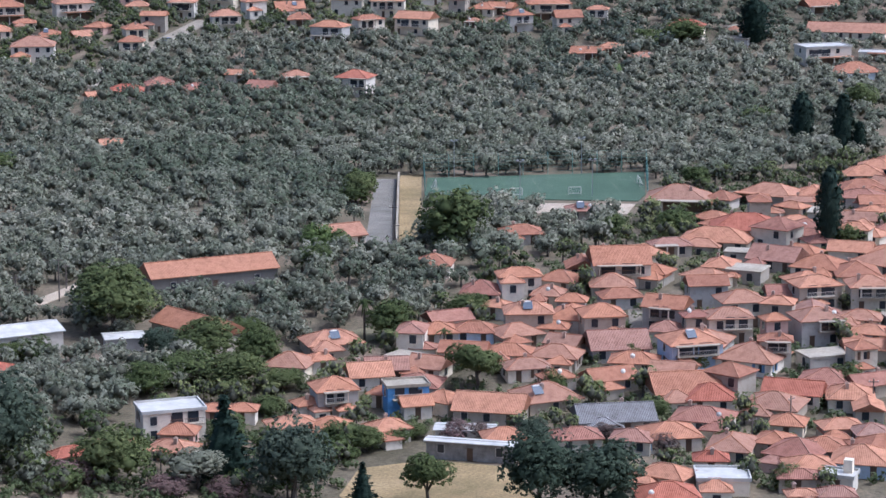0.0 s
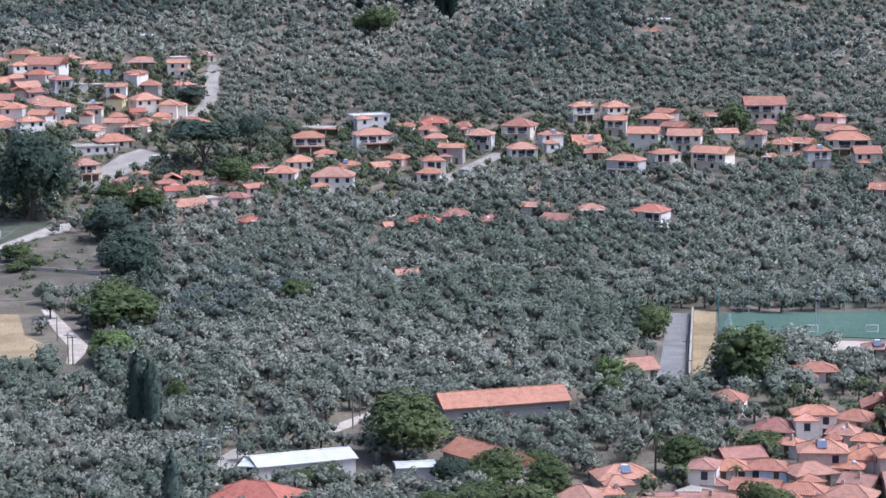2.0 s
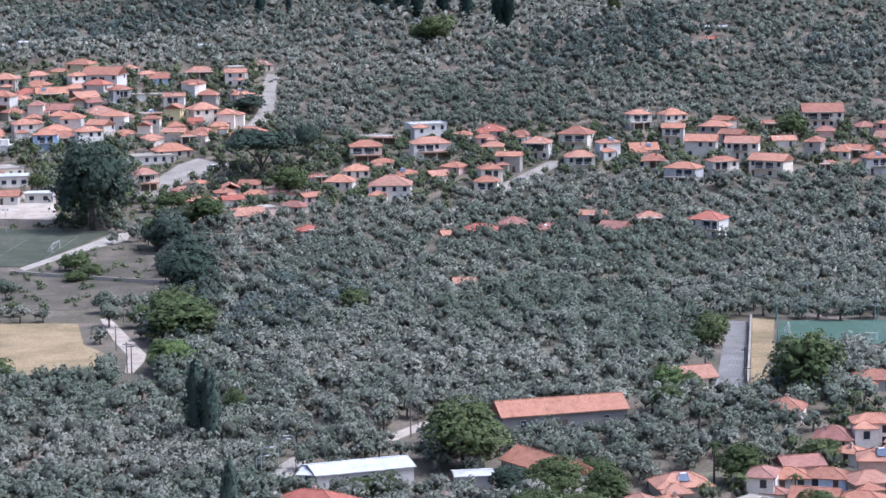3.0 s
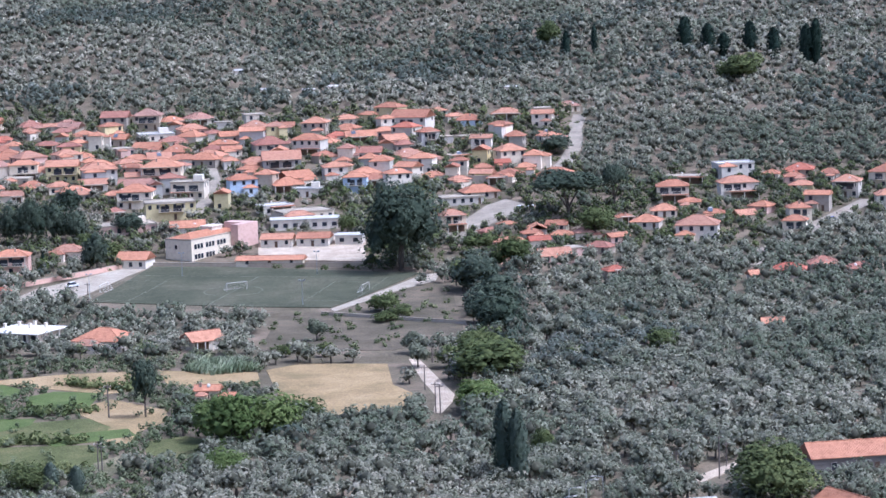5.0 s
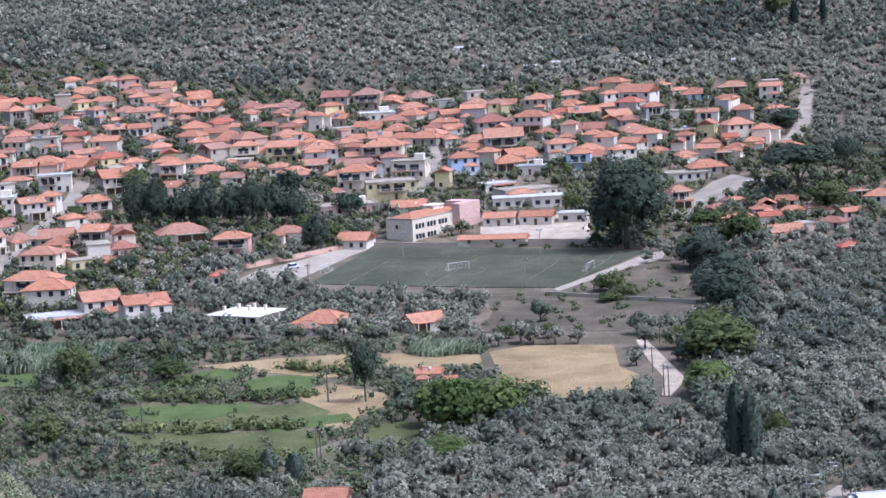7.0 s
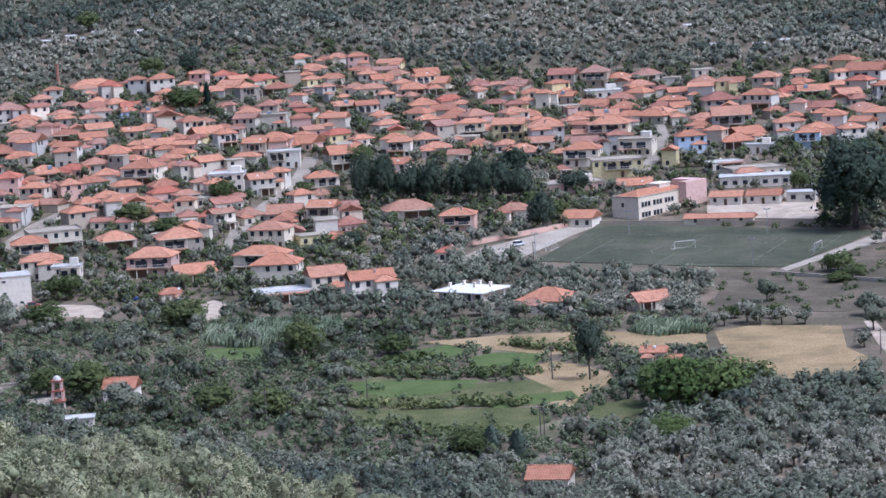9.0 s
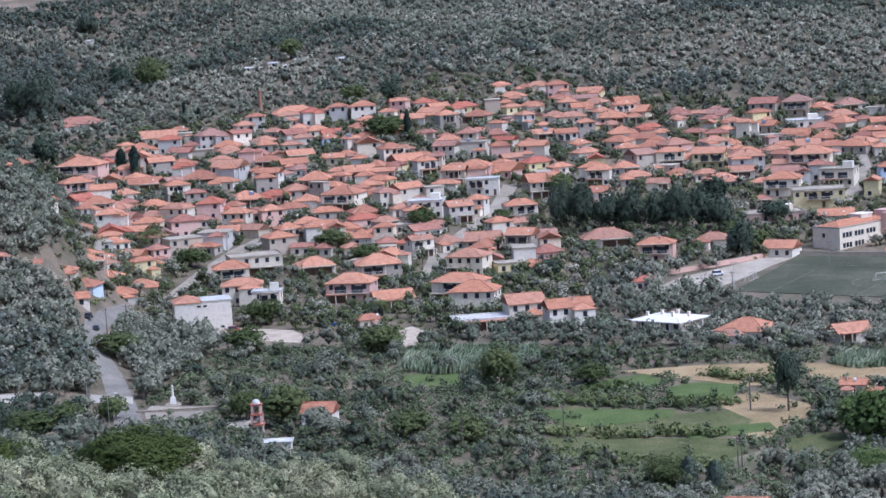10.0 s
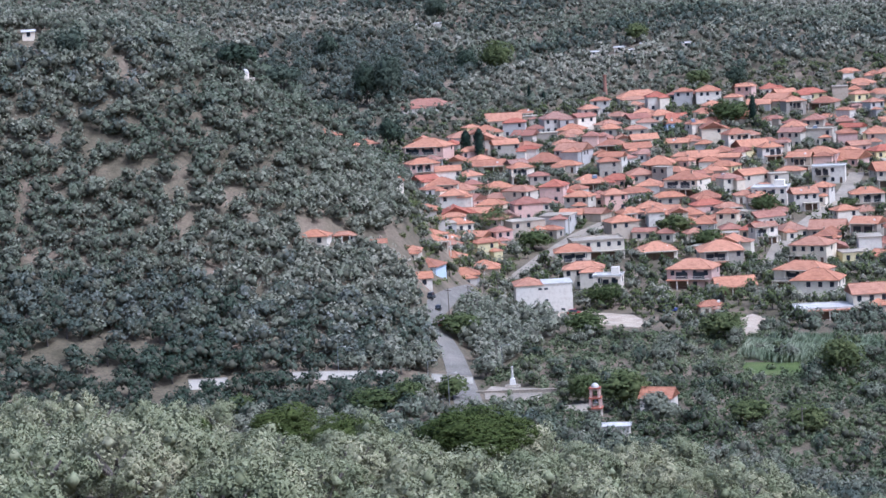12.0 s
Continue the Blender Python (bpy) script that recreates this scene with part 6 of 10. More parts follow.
bulk_house(-233.4, 956.3, -10, 8.6, 6.3, 2, "cream", "old", "gable")
bulk_house(-211.3, 955.1, 107, 7.7, 6.9, 2, "pink", "tile", "hip")
bulk_house(-196.8, 954.5, -5, 9.2, 6.6, 2, "cream", "tile", "gable")
bulk_house(-176.1, 954.3, 40, 9.7, 6.4, 1, "white", "tile", "hip")
bulk_house(-139.9, 952.2, 37, 10.3, 8.6, 2, "pink", "tile", "hip")
bulk_house(-125.1, 955.7, 30, 9.0, 7.3, 2, "cream", "tile", "hip")
bulk_house(-115.6, 954.5, 27, 6.2, 4.8, 1, "white", "tile", "hip")
bulk_house(-60.0, 951.3, 101, 8.6, 5.4, 1, "white", "tile", "hip")
bulk_house(-40.3, 952.2, 86, 8.1, 5.5, 2, "white", "tile", "gable")
bulk_house(-22.7, 955.0, 34, 7.6, 5.5, 1, "stone", "tile", "hip")
bulk_house(-13.5, 953.0, 82, 6.7, 5.4, 2, "cream", "old", "hip")
bulk_house(-367.8, 964.7, 31, 11.4, 10.0, 1, "cream", "tile", "hip")
bulk_house(-340.1, 963.3, 15, 8.0, 5.6, 1, "stone", "tile", "flat")
bulk_house(-268.9, 964.7, 110, 10.9, 8.4, 2, "cream", "tile", "gable")
bulk_house(-377.0, 970.6, 57, 6.2, 3.9, 1, "yellow", "tile", "hip")
bulk_house(-356.4, 969.3, 14, 8.4, 5.8, 2, "grey", "red", "hip")
bulk_house(-347.9, 972.2, -10, 6.2, 5.1, 1, "grey", "old", "hip")
bulk_house(-332.0, 972.2, 4, 9.9, 8.6, 1, "stone", "tile", "hip")
bulk_house(-304.5, 974.3, 28, 7.9, 5.0, 1, "stone", "tile", "hip")
bulk_house(-237.6, 973.5, 35, 6.1, 4.5, 2, "grey", "old", "hip")
bulk_house(-203.3, 972.2, 95, 11.5, 7.7, 1, "yellow", "tile", "hip")
bulk_house(-166.1, 974.6, -26, 10.4, 8.1, 1, "cream", "tile", "hip")
bulk_house(-150.9, 974.3, 89, 6.4, 5.8, 1, "cream", "tile", "hip")
bulk_house(-125.8, 970.4, 1, 8.4, 5.0, 2, "yellow", "old", "hip")
bulk_house(-68.2, 972.9, -5, 7.4, 6.3, 1, "stone", "old", "hip")
bulk_house(-60.5, 971.5, 13, 7.1, 4.9, 1, "white", "tile", "gable")
bulk_house(2.4, 974.4, 93, 6.0, 5.0, 1, "stone", "tile", "gable")
bulk_house(-330.5, 982.9, 53, 8.4, 5.5, 2, "white", "old", "gable")
bulk_house(-319.2, 983.2, 48, 9.0, 6.7, 1, "white", "tile", "hip")
bulk_house(-283.1, 982.9, 109, 7.0, 6.2, 1, "pink", "tile", "gable")
bulk_house(-277.8, 978.9, 31, 6.0, 4.7, 1, "grey", "tile", "hip")
bulk_house(-230.3, 981.8, 96, 10.9, 7.3, 2, "stone", "old", "hip")
bulk_house(-214.6, 980.5, -15, 8.9, 5.2, 1, "cream", "red", "gable")
bulk_house(-157.0, 979.3, 4, 9.0, 6.9, 1, "stone", "tile", "gable")
bulk_house(-105.7, 978.6, 37, 7.9, 6.5, 1, "pink", "tile", "flat")
bulk_house(-94.0, 980.2, -21, 11.5, 7.5, 1, "white", "tile", "gable")
bulk_house(-43.0, 982.4, 6, 6.4, 5.1, 1, "grey", "tile", "hip")
bulk_house(-33.3, 981.6, 36, 8.7, 6.9, 1, "white", "old", "hip")
bulk_house(-22.2, 980.0, -23, 9.9, 7.2, 1, "grey", "tile", "hip")
bulk_house(5.4, 981.1, 26, 8.8, 7.6, 1, "pink", "tile", "gable")
bulk_house(-303.8, 988.6, 19, 7.8, 5.6, 1, "white", "tile", "hip")
bulk_house(-276.0, 989.7, -8, 10.0, 7.2, 1, "stone", "tile", "hip")
bulk_house(-220.5, 991.7, 1, 7.8, 5.1, 1, "stone", "old", "hip")
bulk_house(-167.5, 991.6, 102, 11.2, 10.2, 1, "cream", "tile", "hip")
bulk_house(-150.9, 989.1, 86, 6.6, 5.9, 1, "white", "tile", "hip")
bulk_house(-124.7, 991.7, 32, 6.4, 5.5, 1, "white", "tile", "hip")
bulk_house(-116.9, 990.8, 84, 6.4, 4.9, 2, "cream", "tile", "hip")
bulk_house(-85.5, 991.8, 11, 9.6, 7.0, 1, "cream", "old", "hip")
bulk_house(-52.8, 992.5, -4, 8.9, 6.2, 2, "grey", "tile", "gable")
bulk_house(-17.5, 992.1, -1, 7.7, 6.0, 1, "white", "red", "hip")
bulk_house(-359.0, 997.5, 10, 9.3, 8.4, 1, "cream", "old", "flat")
bulk_house(-320.6, 1001.3, -16, 7.3, 6.4, 1, "stone", "tile", "hip")
bulk_house(-311.1, 996.9, 47, 8.8, 7.3, 1, "white", "old", "gable")
bulk_house(-293.7, 997.8, 22, 7.5, 6.6, 1, "cream", "red", "gable")
bulk_house(-266.8, 1001.3, 25, 10.1, 7.3, 1, "stone", "tile", "gable")
bulk_house(-251.1, 996.6, -17, 7.1, 4.6, 1, "stone", "old", "hip")
bulk_house(-229.0, 999.2, -2, 8.0, 5.0, 1, "cream", "tile", "hip")
bulk_house(-221.1, 999.1, -23, 6.0, 3.6, 2, "white", "tile", "hip")
bulk_house(-183.7, 998.6, 107, 7.3, 5.9, 2, "stone", "tile", "hip")
bulk_house(-157.5, 1000.3, 19, 9.5, 5.5, 1, "pink", "red", "hip")
bulk_house(-78.4, 1000.7, -33, 9.5, 8.1, 1, "cream", "tile", "hip")
bulk_house(-43.4, 1000.7, 10, 7.8, 6.1, 2, "yellow", "tile", "hip")
bulk_house(2.3, 998.6, 15, 8.7, 5.7, 1, "pink", "tile", "hip")
bulk_house(-311.0, 1007.8, 19, 8.4, 7.1, 1, "cream", "tile", "hip")
bulk_house(-285.0, 1009.9, -1, 6.4, 5.6, 1, "cream", "tile", "hip")
bulk_house(-221.5, 1007.5, 90, 6.6, 4.0, 1, "white", "tile", "flat")
bulk_house(-203.6, 1008.2, 23, 6.0, 4.6, 1, "grey", "tile", "hip")
bulk_house(-183.8, 1007.4, 31, 8.4, 6.4, 1, "yellow", "old", "hip")
bulk_house(-174.8, 1008.1, 101, 8.7, 6.3, 1, "stone", "tile", "hip")
bulk_house(-133.0, 1005.5, 88, 6.4, 4.3, 1, "grey", "tile", "gable")
bulk_house(-124.0, 1009.2, -25, 6.9, 4.8, 1, "white", "tile", "hip")
bulk_house(-113.1, 1009.8, 38, 8.0, 4.9, 2, "yellow", "tile", "hip")
bulk_house(-69.7, 1005.5, 101, 8.8, 5.3, 1, "white", "old", "hip")
bulk_house(-26.7, 1006.3, -12, 9.2, 8.1, 2, "stone", "tile", "hip")
bulk_house(-13.3, 1007.0, -30, 8.8, 6.2, 1, "cream", "tile", "hip")
bulk_house(2.9, 1008.5, 25, 6.5, 4.5, 2, "white", "tile", "hip")
bulk_house(-212.8, 1014.7, 47, 6.1, 5.2, 2, "grey", "tile", "hip")
bulk_house(-148.2, 1016.7, 42, 6.4, 5.6, 1, "stone", "tile", "hip")
bulk_house(-134.4, 1015.1, 85, 7.8, 6.0, 1, "yellow", "old", "hip")
bulk_house(-79.5, 1015.5, 19, 10.4, 7.7, 1, "pink", "tile", "hip")
bulk_house(-53.8, 1014.7, 82, 7.8, 5.2, 1, "stone", "tile", "gable")
bulk_house(-39.6, 1015.8, -1, 6.3, 5.5, 1, "yellow", "tile", "gable")
bulk_house(-319.5, 1024.0, 9, 6.1, 4.7, 1, "pink", "tile", "hip")
bulk_house(-310.8, 1027.0, 27, 8.2, 7.4, 2, "white", "red", "hip")
bulk_house(-249.0, 1027.3, -13, 6.9, 5.3, 1, "white", "red", "flat")
bulk_house(-222.0, 1025.2, -10, 6.7, 4.5, 1, "pink", "old", "flat")
bulk_house(-211.4, 1026.6, 110, 9.0, 7.1, 1, "yellow", "old", "gable")
bulk_house(-139.7, 1027.1, 10, 6.6, 4.0, 1, "stone", "tile", "gable")
bulk_house(-87.3, 1025.9, 83, 6.0, 4.9, 1, "white", "tile", "gable")
bulk_house(-66.9, 1027.3, -3, 6.5, 5.2, 1, "white", "red", "flat")
bulk_house(-53.7, 1027.0, 17, 7.5, 6.5, 2, "cream", "tile", "flat")
bulk_house(-26.3, 1024.0, -4, 10.6, 7.4, 1, "pink", "tile", "flat")
bulk_house(-14.1, 1026.7, 25, 9.3, 6.3, 1, "stone", "tile", "hip")
bulk_house(-301.0, 1035.8, 12, 6.9, 5.6, 2, "grey", "tile", "hip")
bulk_house(-278.8, 1036.8, -3, 6.5, 4.9, 1, "white", "tile", "hip")
bulk_house(-257.7, 1033.8, -19, 10.0, 8.9, 1, "stone", "tile", "gable")
bulk_house(-4.1, 1033.8, -36, 7.4, 4.8, 1, "yellow", "tile", "hip")
bulk_house(5.0, 1033.5, -32, 10.4, 7.1, 2, "yellow", "tile", "hip")
bulk_house(-304.0, 1044.7, 2, 11.1, 6.5, 1, "grey", "old", "hip")
bulk_house(-274.9, 1043.4, -6, 6.7, 5.1, 2, "pink", "tile", "hip")
bulk_house(-258.0, 1043.8, 38, 8.0, 6.6, 1, "yellow", "tile", "gable")
bulk_house(-246.8, 1044.8, 29, 11.4, 7.2, 1, "yellow", "red", "hip")
bulk_house(-232.9, 1042.4, 105, 6.9, 6.0, 2, "stone", "old", "flat")
bulk_house(-224.5, 1042.6, 48, 7.7, 4.8, 1, "yellow", "tile", "hip")
bulk_house(-193.7, 1043.0, 22, 8.2, 7.0, 1, "white", "tile", "gable")
bulk_house(-278.5, 1053.7, 44, 7.3, 6.5, 1, "yellow", "tile", "gable")
bulk_house(-266.6, 1053.5, 107, 10.8, 7.5, 1, "white", "red", "hip")
bulk_house(-228.8, 1050.9, 94, 6.7, 4.8, 1, "stone", "tile", "hip")
bulk_house(-188.7, 1053.4, -21, 8.4, 6.8, 1, "stone", "tile", "hip")
bulk_house(-206.7, 1062.2, -15, 7.6, 4.7, 1, "yellow", "tile", "hip")
bulk_house(-194.7, 1061.8, -2, 9.6, 5.6, 1, "stone", "old", "gable")
bulk_house(-195.4, 1078.3, -6, 9.9, 6.2, 1, "yellow", "tile", "gable")
bulk_house(29.4, 904.6, 26, 8.1, 5.2, 1, "cream", "tile", "hip")
bulk_house(10.5, 915.1, -38, 7.8, 6.3, 2, "cream", "tile", "gable")
bulk_house(19.8, 912.0, -14, 7.0, 4.6, 1, "white", "tile", "hip")
bulk_house(27.4, 913.6, 80, 7.1, 4.8, 2, "cream", "tile", "gable")
bulk_house(38.8, 913.9, -20, 8.9, 6.2, 1, "yellow", "tile", "gable")
bulk_house(49.0, 911.7, -26, 8.8, 7.7, 1, "white", "tile", "hip")
bulk_house(30.4, 924.1, -12, 6.8, 4.9, 2, "cream", "tile", "hip")
bulk_house(39.7, 924.3, 95, 7.4, 6.6, 1, "yellow", "tile", "hip")
bulk_house(55.7, 921.7, -8, 7.8, 6.8, 1, "yellow", "tile", "hip")
bulk_house(16.2, 929.6, -17, 8.9, 6.5, 2, "white", "tile", "hip")
bulk_house(47.3, 931.0, 5, 6.0, 5.2, 1, "pink", "red", "gable")
bulk_house(59.5, 929.6, 80, 9.5, 7.0, 2, "white", "tile", "hip")
bulk_house(19.7, 941.0, -5, 8.0, 6.7, 1, "cream", "old", "hip")
bulk_house(39.9, 942.6, 75, 7.2, 6.2, 2, "yellow", "tile", "gable")
bulk_house(55.6, 965.2, 75, 7.1, 5.6, 2, "stone", "tile", "hip")
bulk_house(68.2, 963.3, 29, 8.5, 5.0, 2, "cream", "tile", "hip")
bulk_house(9.8, 970.3, 9, 7.0, 6.0, 1, "stone", "old", "hip")
bulk_house(25.6, 983.9, 10, 8.2, 6.3, 1, "grey", "tile", "flat")
bulk_house(36.9, 982.7, -28, 9.7, 6.3, 1, "stone", "tile", "flat")
bulk_house(11.1, 990.2, -33, 9.1, 6.8, 2, "cream", "red", "hip")
bulk_house(20.8, 995.1, 19, 7.6, 4.7, 1, "cream", "tile", "hip")
bulk_house(50.1, 989.4, -38, 8.6, 5.3, 2, "white", "tile", "hip")
bulk_house(49.1, 1003.0, 6, 6.9, 4.5, 1, "white", "tile", "hip")
bulk_house(69.7, 1019.4, 93, 7.9, 6.7, 2, "cream", "tile", "flat")
bulk_house(25.3, 1039.6, 33, 6.9, 5.7, 1, "cream", "tile", "hip")
bulk_house(134.7, 838.4, -41, 7.9, 7.1, 1, "pink", "tile", "hip")
bulk_house(110.4, 850.3, -4, 7.9, 5.5, 1, "cream", "tile", "hip")
bulk_house(155.6, 848.8, 8, 8.9, 5.7, 1, "stone", "tile", "gable")
bulk_house(154.0, 867.9, -16, 8.6, 6.6, 1, "yellow", "tile", "hip")
bulk_house(153.3, 882.2, 1, 7.7, 5.4, 1, "pink", "tile", "hip")
bulk_house(266.1, 832.3, 62, 9.5, 6.0, 2, "stone", "tile", "hip")
bulk_house(298.6, 829.7, -6, 8.9, 5.2, 2, "cream", "tile", "hip")
bulk_house(241.0, 852.3, -43, 9.0, 6.6, 2, "stone", "tile", "gable")
bulk_house(301.5, 851.6, -53, 8.2, 5.7, 2, "pink", "tile", "hip")
bulk_house(279.3, 860.6, -10, 8.1, 6.9, 1, "pink", "old", "hip")
bulk_house(295.0, 863.2, 16, 8.0, 7.3, 1, "cream", "old", "hip")
bulk_house(244.1, 876.0, -50, 7.9, 5.6, 2, "stone", "tile", "gable")
bulk_house(61.5, 783.6, 25, 7.4, 6.3, 1, "pink", "tile", "flat")
bulk_house(52.5, 800.1, 10, 7.1, 5.2, 1, "cream", "red", "gable")
bulk_house(78.9, 800.2, 27, 7.5, 4.9, 1, "pink", "tile", "gable")
bulk_house(68.5, 810.2, 90, 7.0, 6.3, 1, "cream", "old", "hip")
bulk_house(36.8, 818.6, 30, 7.1, 4.6, 1, "pink", "old", "hip")
bulk_house(53.2, 820.5, 90, 7.8, 5.9, 1, "grey", "tile", "gable")
bulk_house(43.4, 828.4, 21, 6.3, 3.7, 1, "stone", "tile", "hip")
bulk_house(60.6, 824.4, -14, 7.2, 5.8, 1, "cream", "tile", "gable")
bulk_house(-215.9, 1046.6, 0, 9.1, 5.6, 1, "stone", "tile", "hip")
bulk_house(-333.9, 1018.5, 10, 7.4, 4.9, 2, "white", "tile", "hip")
bulk_house(-201.6, 1053.8, 16, 8.0, 7.3, 1, "stone", "tile", "hip")
bulk_house(-290.2, 1037.2, 18, 9.7, 8.4, 2, "white", "tile", "hip")
bulk_house(-228.5, 1063.7, -3, 10.6, 7.6, 1, "stone", "tile", "hip")
bulk_house(-323.0, 1041.8, 28, 18.4, 11.0, 1, "white", "tile", "hip")
bulk_house(-210.0, 1075.7, 19, 8.6, 5.6, 2, "pink", "tile", "hip")
bulk_house(-415.1, 1015.9, 9, 18.3, 11.0, 1, "white", "old", "hip")
bulk_house(-226.5, 1082.2, 2, 6.0, 5.1, 1, "stone", "tile", "hip")
bulk_house(-221.5, 1088.9, 14, 8.2, 5.2, 1, "cream", "tile", "hip")
bulk_house(-238.2, 1086.0, 26, 7.9, 5.1, 1, "white", "tile", "hip")
join_bulk("dense_quarter_houses", "closely packed tile-roofed houses of the old quarters")

# ---- special buildings ----
def shed(x, y, turn, w, d, h, rise, wall, roof, name, label, openings):
    """A gabled shed; x, y is the middle of the front foot."""
    z = min(ground_at(x, y), ground_at(x - math.sin(radians(turn)) * d, y + math.cos(radians(turn)) * d))
    root = thing(name, x, y, turn, z, label, name.replace("_", " "))
    cx, cy = x - math.sin(radians(turn)) * d / 2, y + math.cos(radians(turn)) * d / 2
    for k in np.linspace(-0.5, 0.5, max(2, int(w / 5))):
        FOOT.append((cx + k * w * math.cos(radians(turn)), cy + k * w * math.sin(radians(turn)), d / 2 + 0.5))
    bm = boxes((-w / 2, 0, -2.0, w / 2, d, h))
    for s in (-1, 1):
        v = [bm.verts.new(p) for p in ((s * w / 2, 0, h), (s * w / 2, d, h), (s * w / 2, d / 2, h + rise * 0.95))]
        bm.faces.new(v if s > 0 else v[::-1])
    part("wall", bm, wall, root)
    rb = hip_roof(w, d, h, rise, 0.4, gable=True)
    bmesh.ops.translate(rb, verts=rb.verts, vec=(0, d / 2, 0))
    part("roof", rb, roof, root)
    for k in range(openings):
        u = (k + 0.5) / openings * w - w / 2
        ob = part("doorway", DOOR, None, root) if k % 2 else part("window", WINDOWS[0][0], None, root)
        ob.matrix_basis = pose(u, 0, 0.0 if k % 2 else 1.1)
        if not k % 2:
            part("pane", PANE, None, ob, "dark glass pane")
    return root


def flat_hall(x, y, turn, w, d, h, label):
    """A low flat-roofed building; x, y is the middle of the front foot."""
    root = thing("school_hall", x, y, turn, None, label, "hall")
    for k in np.linspace(-0.45, 0.45, max(2, int(w / 6))):
        FOOT.append((x + k * w * math.cos(radians(turn)) - math.sin(radians(turn)) * d / 2, y + k * w * math.sin(radians(turn)) + math.cos(radians(turn)) * d / 2, d / 2))
    part("wall", boxes((-w / 2, 0, -2, w / 2, d, h)), WALLS["white"], root)
    part("roof", boxes((-w / 2 - 0.3, -0.4, h, w / 2 + 0.3, d + 0.3, h + 0.3)), M_SHEET, root, "pale flat roof slab")
    n = int(w / 3.4)
    for k in range(n):
        ob = part("window", WINDOWS[0][0], None, root)
        ob.matrix_basis = pose((k + 0.5) / n * w - w / 2, -0.02, 1.0) @ Matrix.Diagonal((1.5, 1, 1, 1))
        part("pane", PANE, None, ob, "dark glass pane")


# ---- barns, sheds and huts ----
shed(95.9, 452.9, 7, 26.5, 8.5, 3.6, 2.4, M_DARKSTONE, ROOFS["faded"], "barn", "long stone barn with a faded red tile roof", 3)
shed(50.5, 412.0, 11, 18.5, 9.0, 3.4, 1.0, WALLS["grey"], M_SHEET, "shed", "long low shed with a white sheet roof", 1)
shed(39.9, 411.8, -22, 3.6, 7.0, 2.6, 0.5, WALLS["grey"], M_SHEET, "lean_to", "open lean-to with a white sheet roof", 1)
shed(82.4, 418.3, -62.6, 18.8, 8.0, 2.9, 2.3, WALLS["cream"], ROOFS["faded"], "ruined_barn", "ruined barn with a broken tan tile roof", 0)
shed(70.9, 414.0, -2, 6.9, 5.0, 2.6, 0.4, WALLS["grey"], M_SHEET, "canopy_shed", "small open shed with a white roof", 0)
shed(114.2, 342.0, -32.4, 14.6, 2.2, 3.1, 0.12, M_RUSTY, M_SHEET, "container_shed", "long grey rusting metal shed on a dry knoll", 3)
shed(116.5, 352.5, -24, 9.5, 4.0, 2.3, 0.3, WALLS["white"], M_SHEET, "lean_to", "low lean-to with a patched white sheet roof", 1)
shed(-163.0, 526.6, 2, 7.3, 6.5, 3.6, 2.0, WALLS["white"], ROOFS["tile"], "farmhouse", "small white farmhouse with an orange tile roof", 2)
shed(-164.2, 500.0, 13, 6.2, 4.0, 2.4, 0.3, WALLS["white"], M_SHEET, "canopy_shed", "small shed with a flat white roof", 0)
shed(-52.9, 421.4, -3, 7.4, 8.0, 3.2, 1.6, WALLS["cream"], ROOFS["tile"], "farmhouse", "low farmhouse with an orange tile roof among bushes", 2)
shed(282.7, 1040.0, -19, 7.1, 5.0, 2.5, 1.0, WALLS["stone"], ROOFS["red"], "hut", "small hut with a red roof on the slope", 1)
shed(287.7, 1071.4, -20, 4.5, 3.0, 2.2, 0.3, WALLS["white"], M_SHEET, "hut", "small white sheet-roofed hut on the slope", 0)
shed(296.2, 1069.6, -20, 3.8, 3.0, 2.2, 0.3, WALLS["white"], M_SHEET, "hut", "small white sheet-roofed hut on the slope", 0)
shed(-38.1, 781.7, -9, 22.4, 7.0, 2.5, 1.1, WALLS["cream"], ROOFS["tile"], "covered_passage", "low covered passage with an orange tile roof", 3)
shed(-37.0, 814.6, -8, 10.7, 8.0, 3.0, 1.6, WALLS["white"], ROOFS["tile"], "classroom_block", "low white classroom block with tiled roof", 3)
shed(-24.5, 814.3, -10, 11.1, 8.0, 3.0, 1.6, WALLS["white"], ROOFS["tile"], "classroom_block", "low white classroom block with tiled roof", 3)
flat_hall(-27.7, 841.9, 2, 24.2, 9.0, 3.6, "white school hall with a flat pale roof")
flat_hall(-12.1, 815.4, -9, 9.5, 7.0, 3.2, "small white flat-roofed annexe")
shed(-49.9, 1101.3, -3, 7.9, 4.5, 2.6, 0.5, WALLS["white"], M_SHEET, "hut", "pale hut with a white roof among olive trees", 1)
shed(-32.0, 1099.4, -4, 5.2, 4.5, 2.6, 0.5, WALLS["white"], M_SHEET, "hut", "pale hut with a white roof among olive trees", 1)
shed(-21.0, 1108.4, 1, 4.7, 4.5, 2.6, 0.5, WALLS["white"], M_SHEET, "hut", "pale hut with a white roof among olive trees", 1)
shed(-65.5, 1152.0, 8, 5.4, 4.5, 2.6, 0.5, WALLS["white"], M_SHEET, "hut", "pale hut with a white roof among olive trees", 1)
shed(-378.2, 1146.8, 12, 5.6, 4.5, 2.6, 0.5, WALLS["white"], M_SHEET, "hut", "pale hut with a white roof among olive trees", 1)
shed(-366.3, 1151.0, 12, 5.0, 4.5, 2.6, 0.5, WALLS["white"], M_SHEET, "hut", "pale hut with a white roof among olive trees", 1)
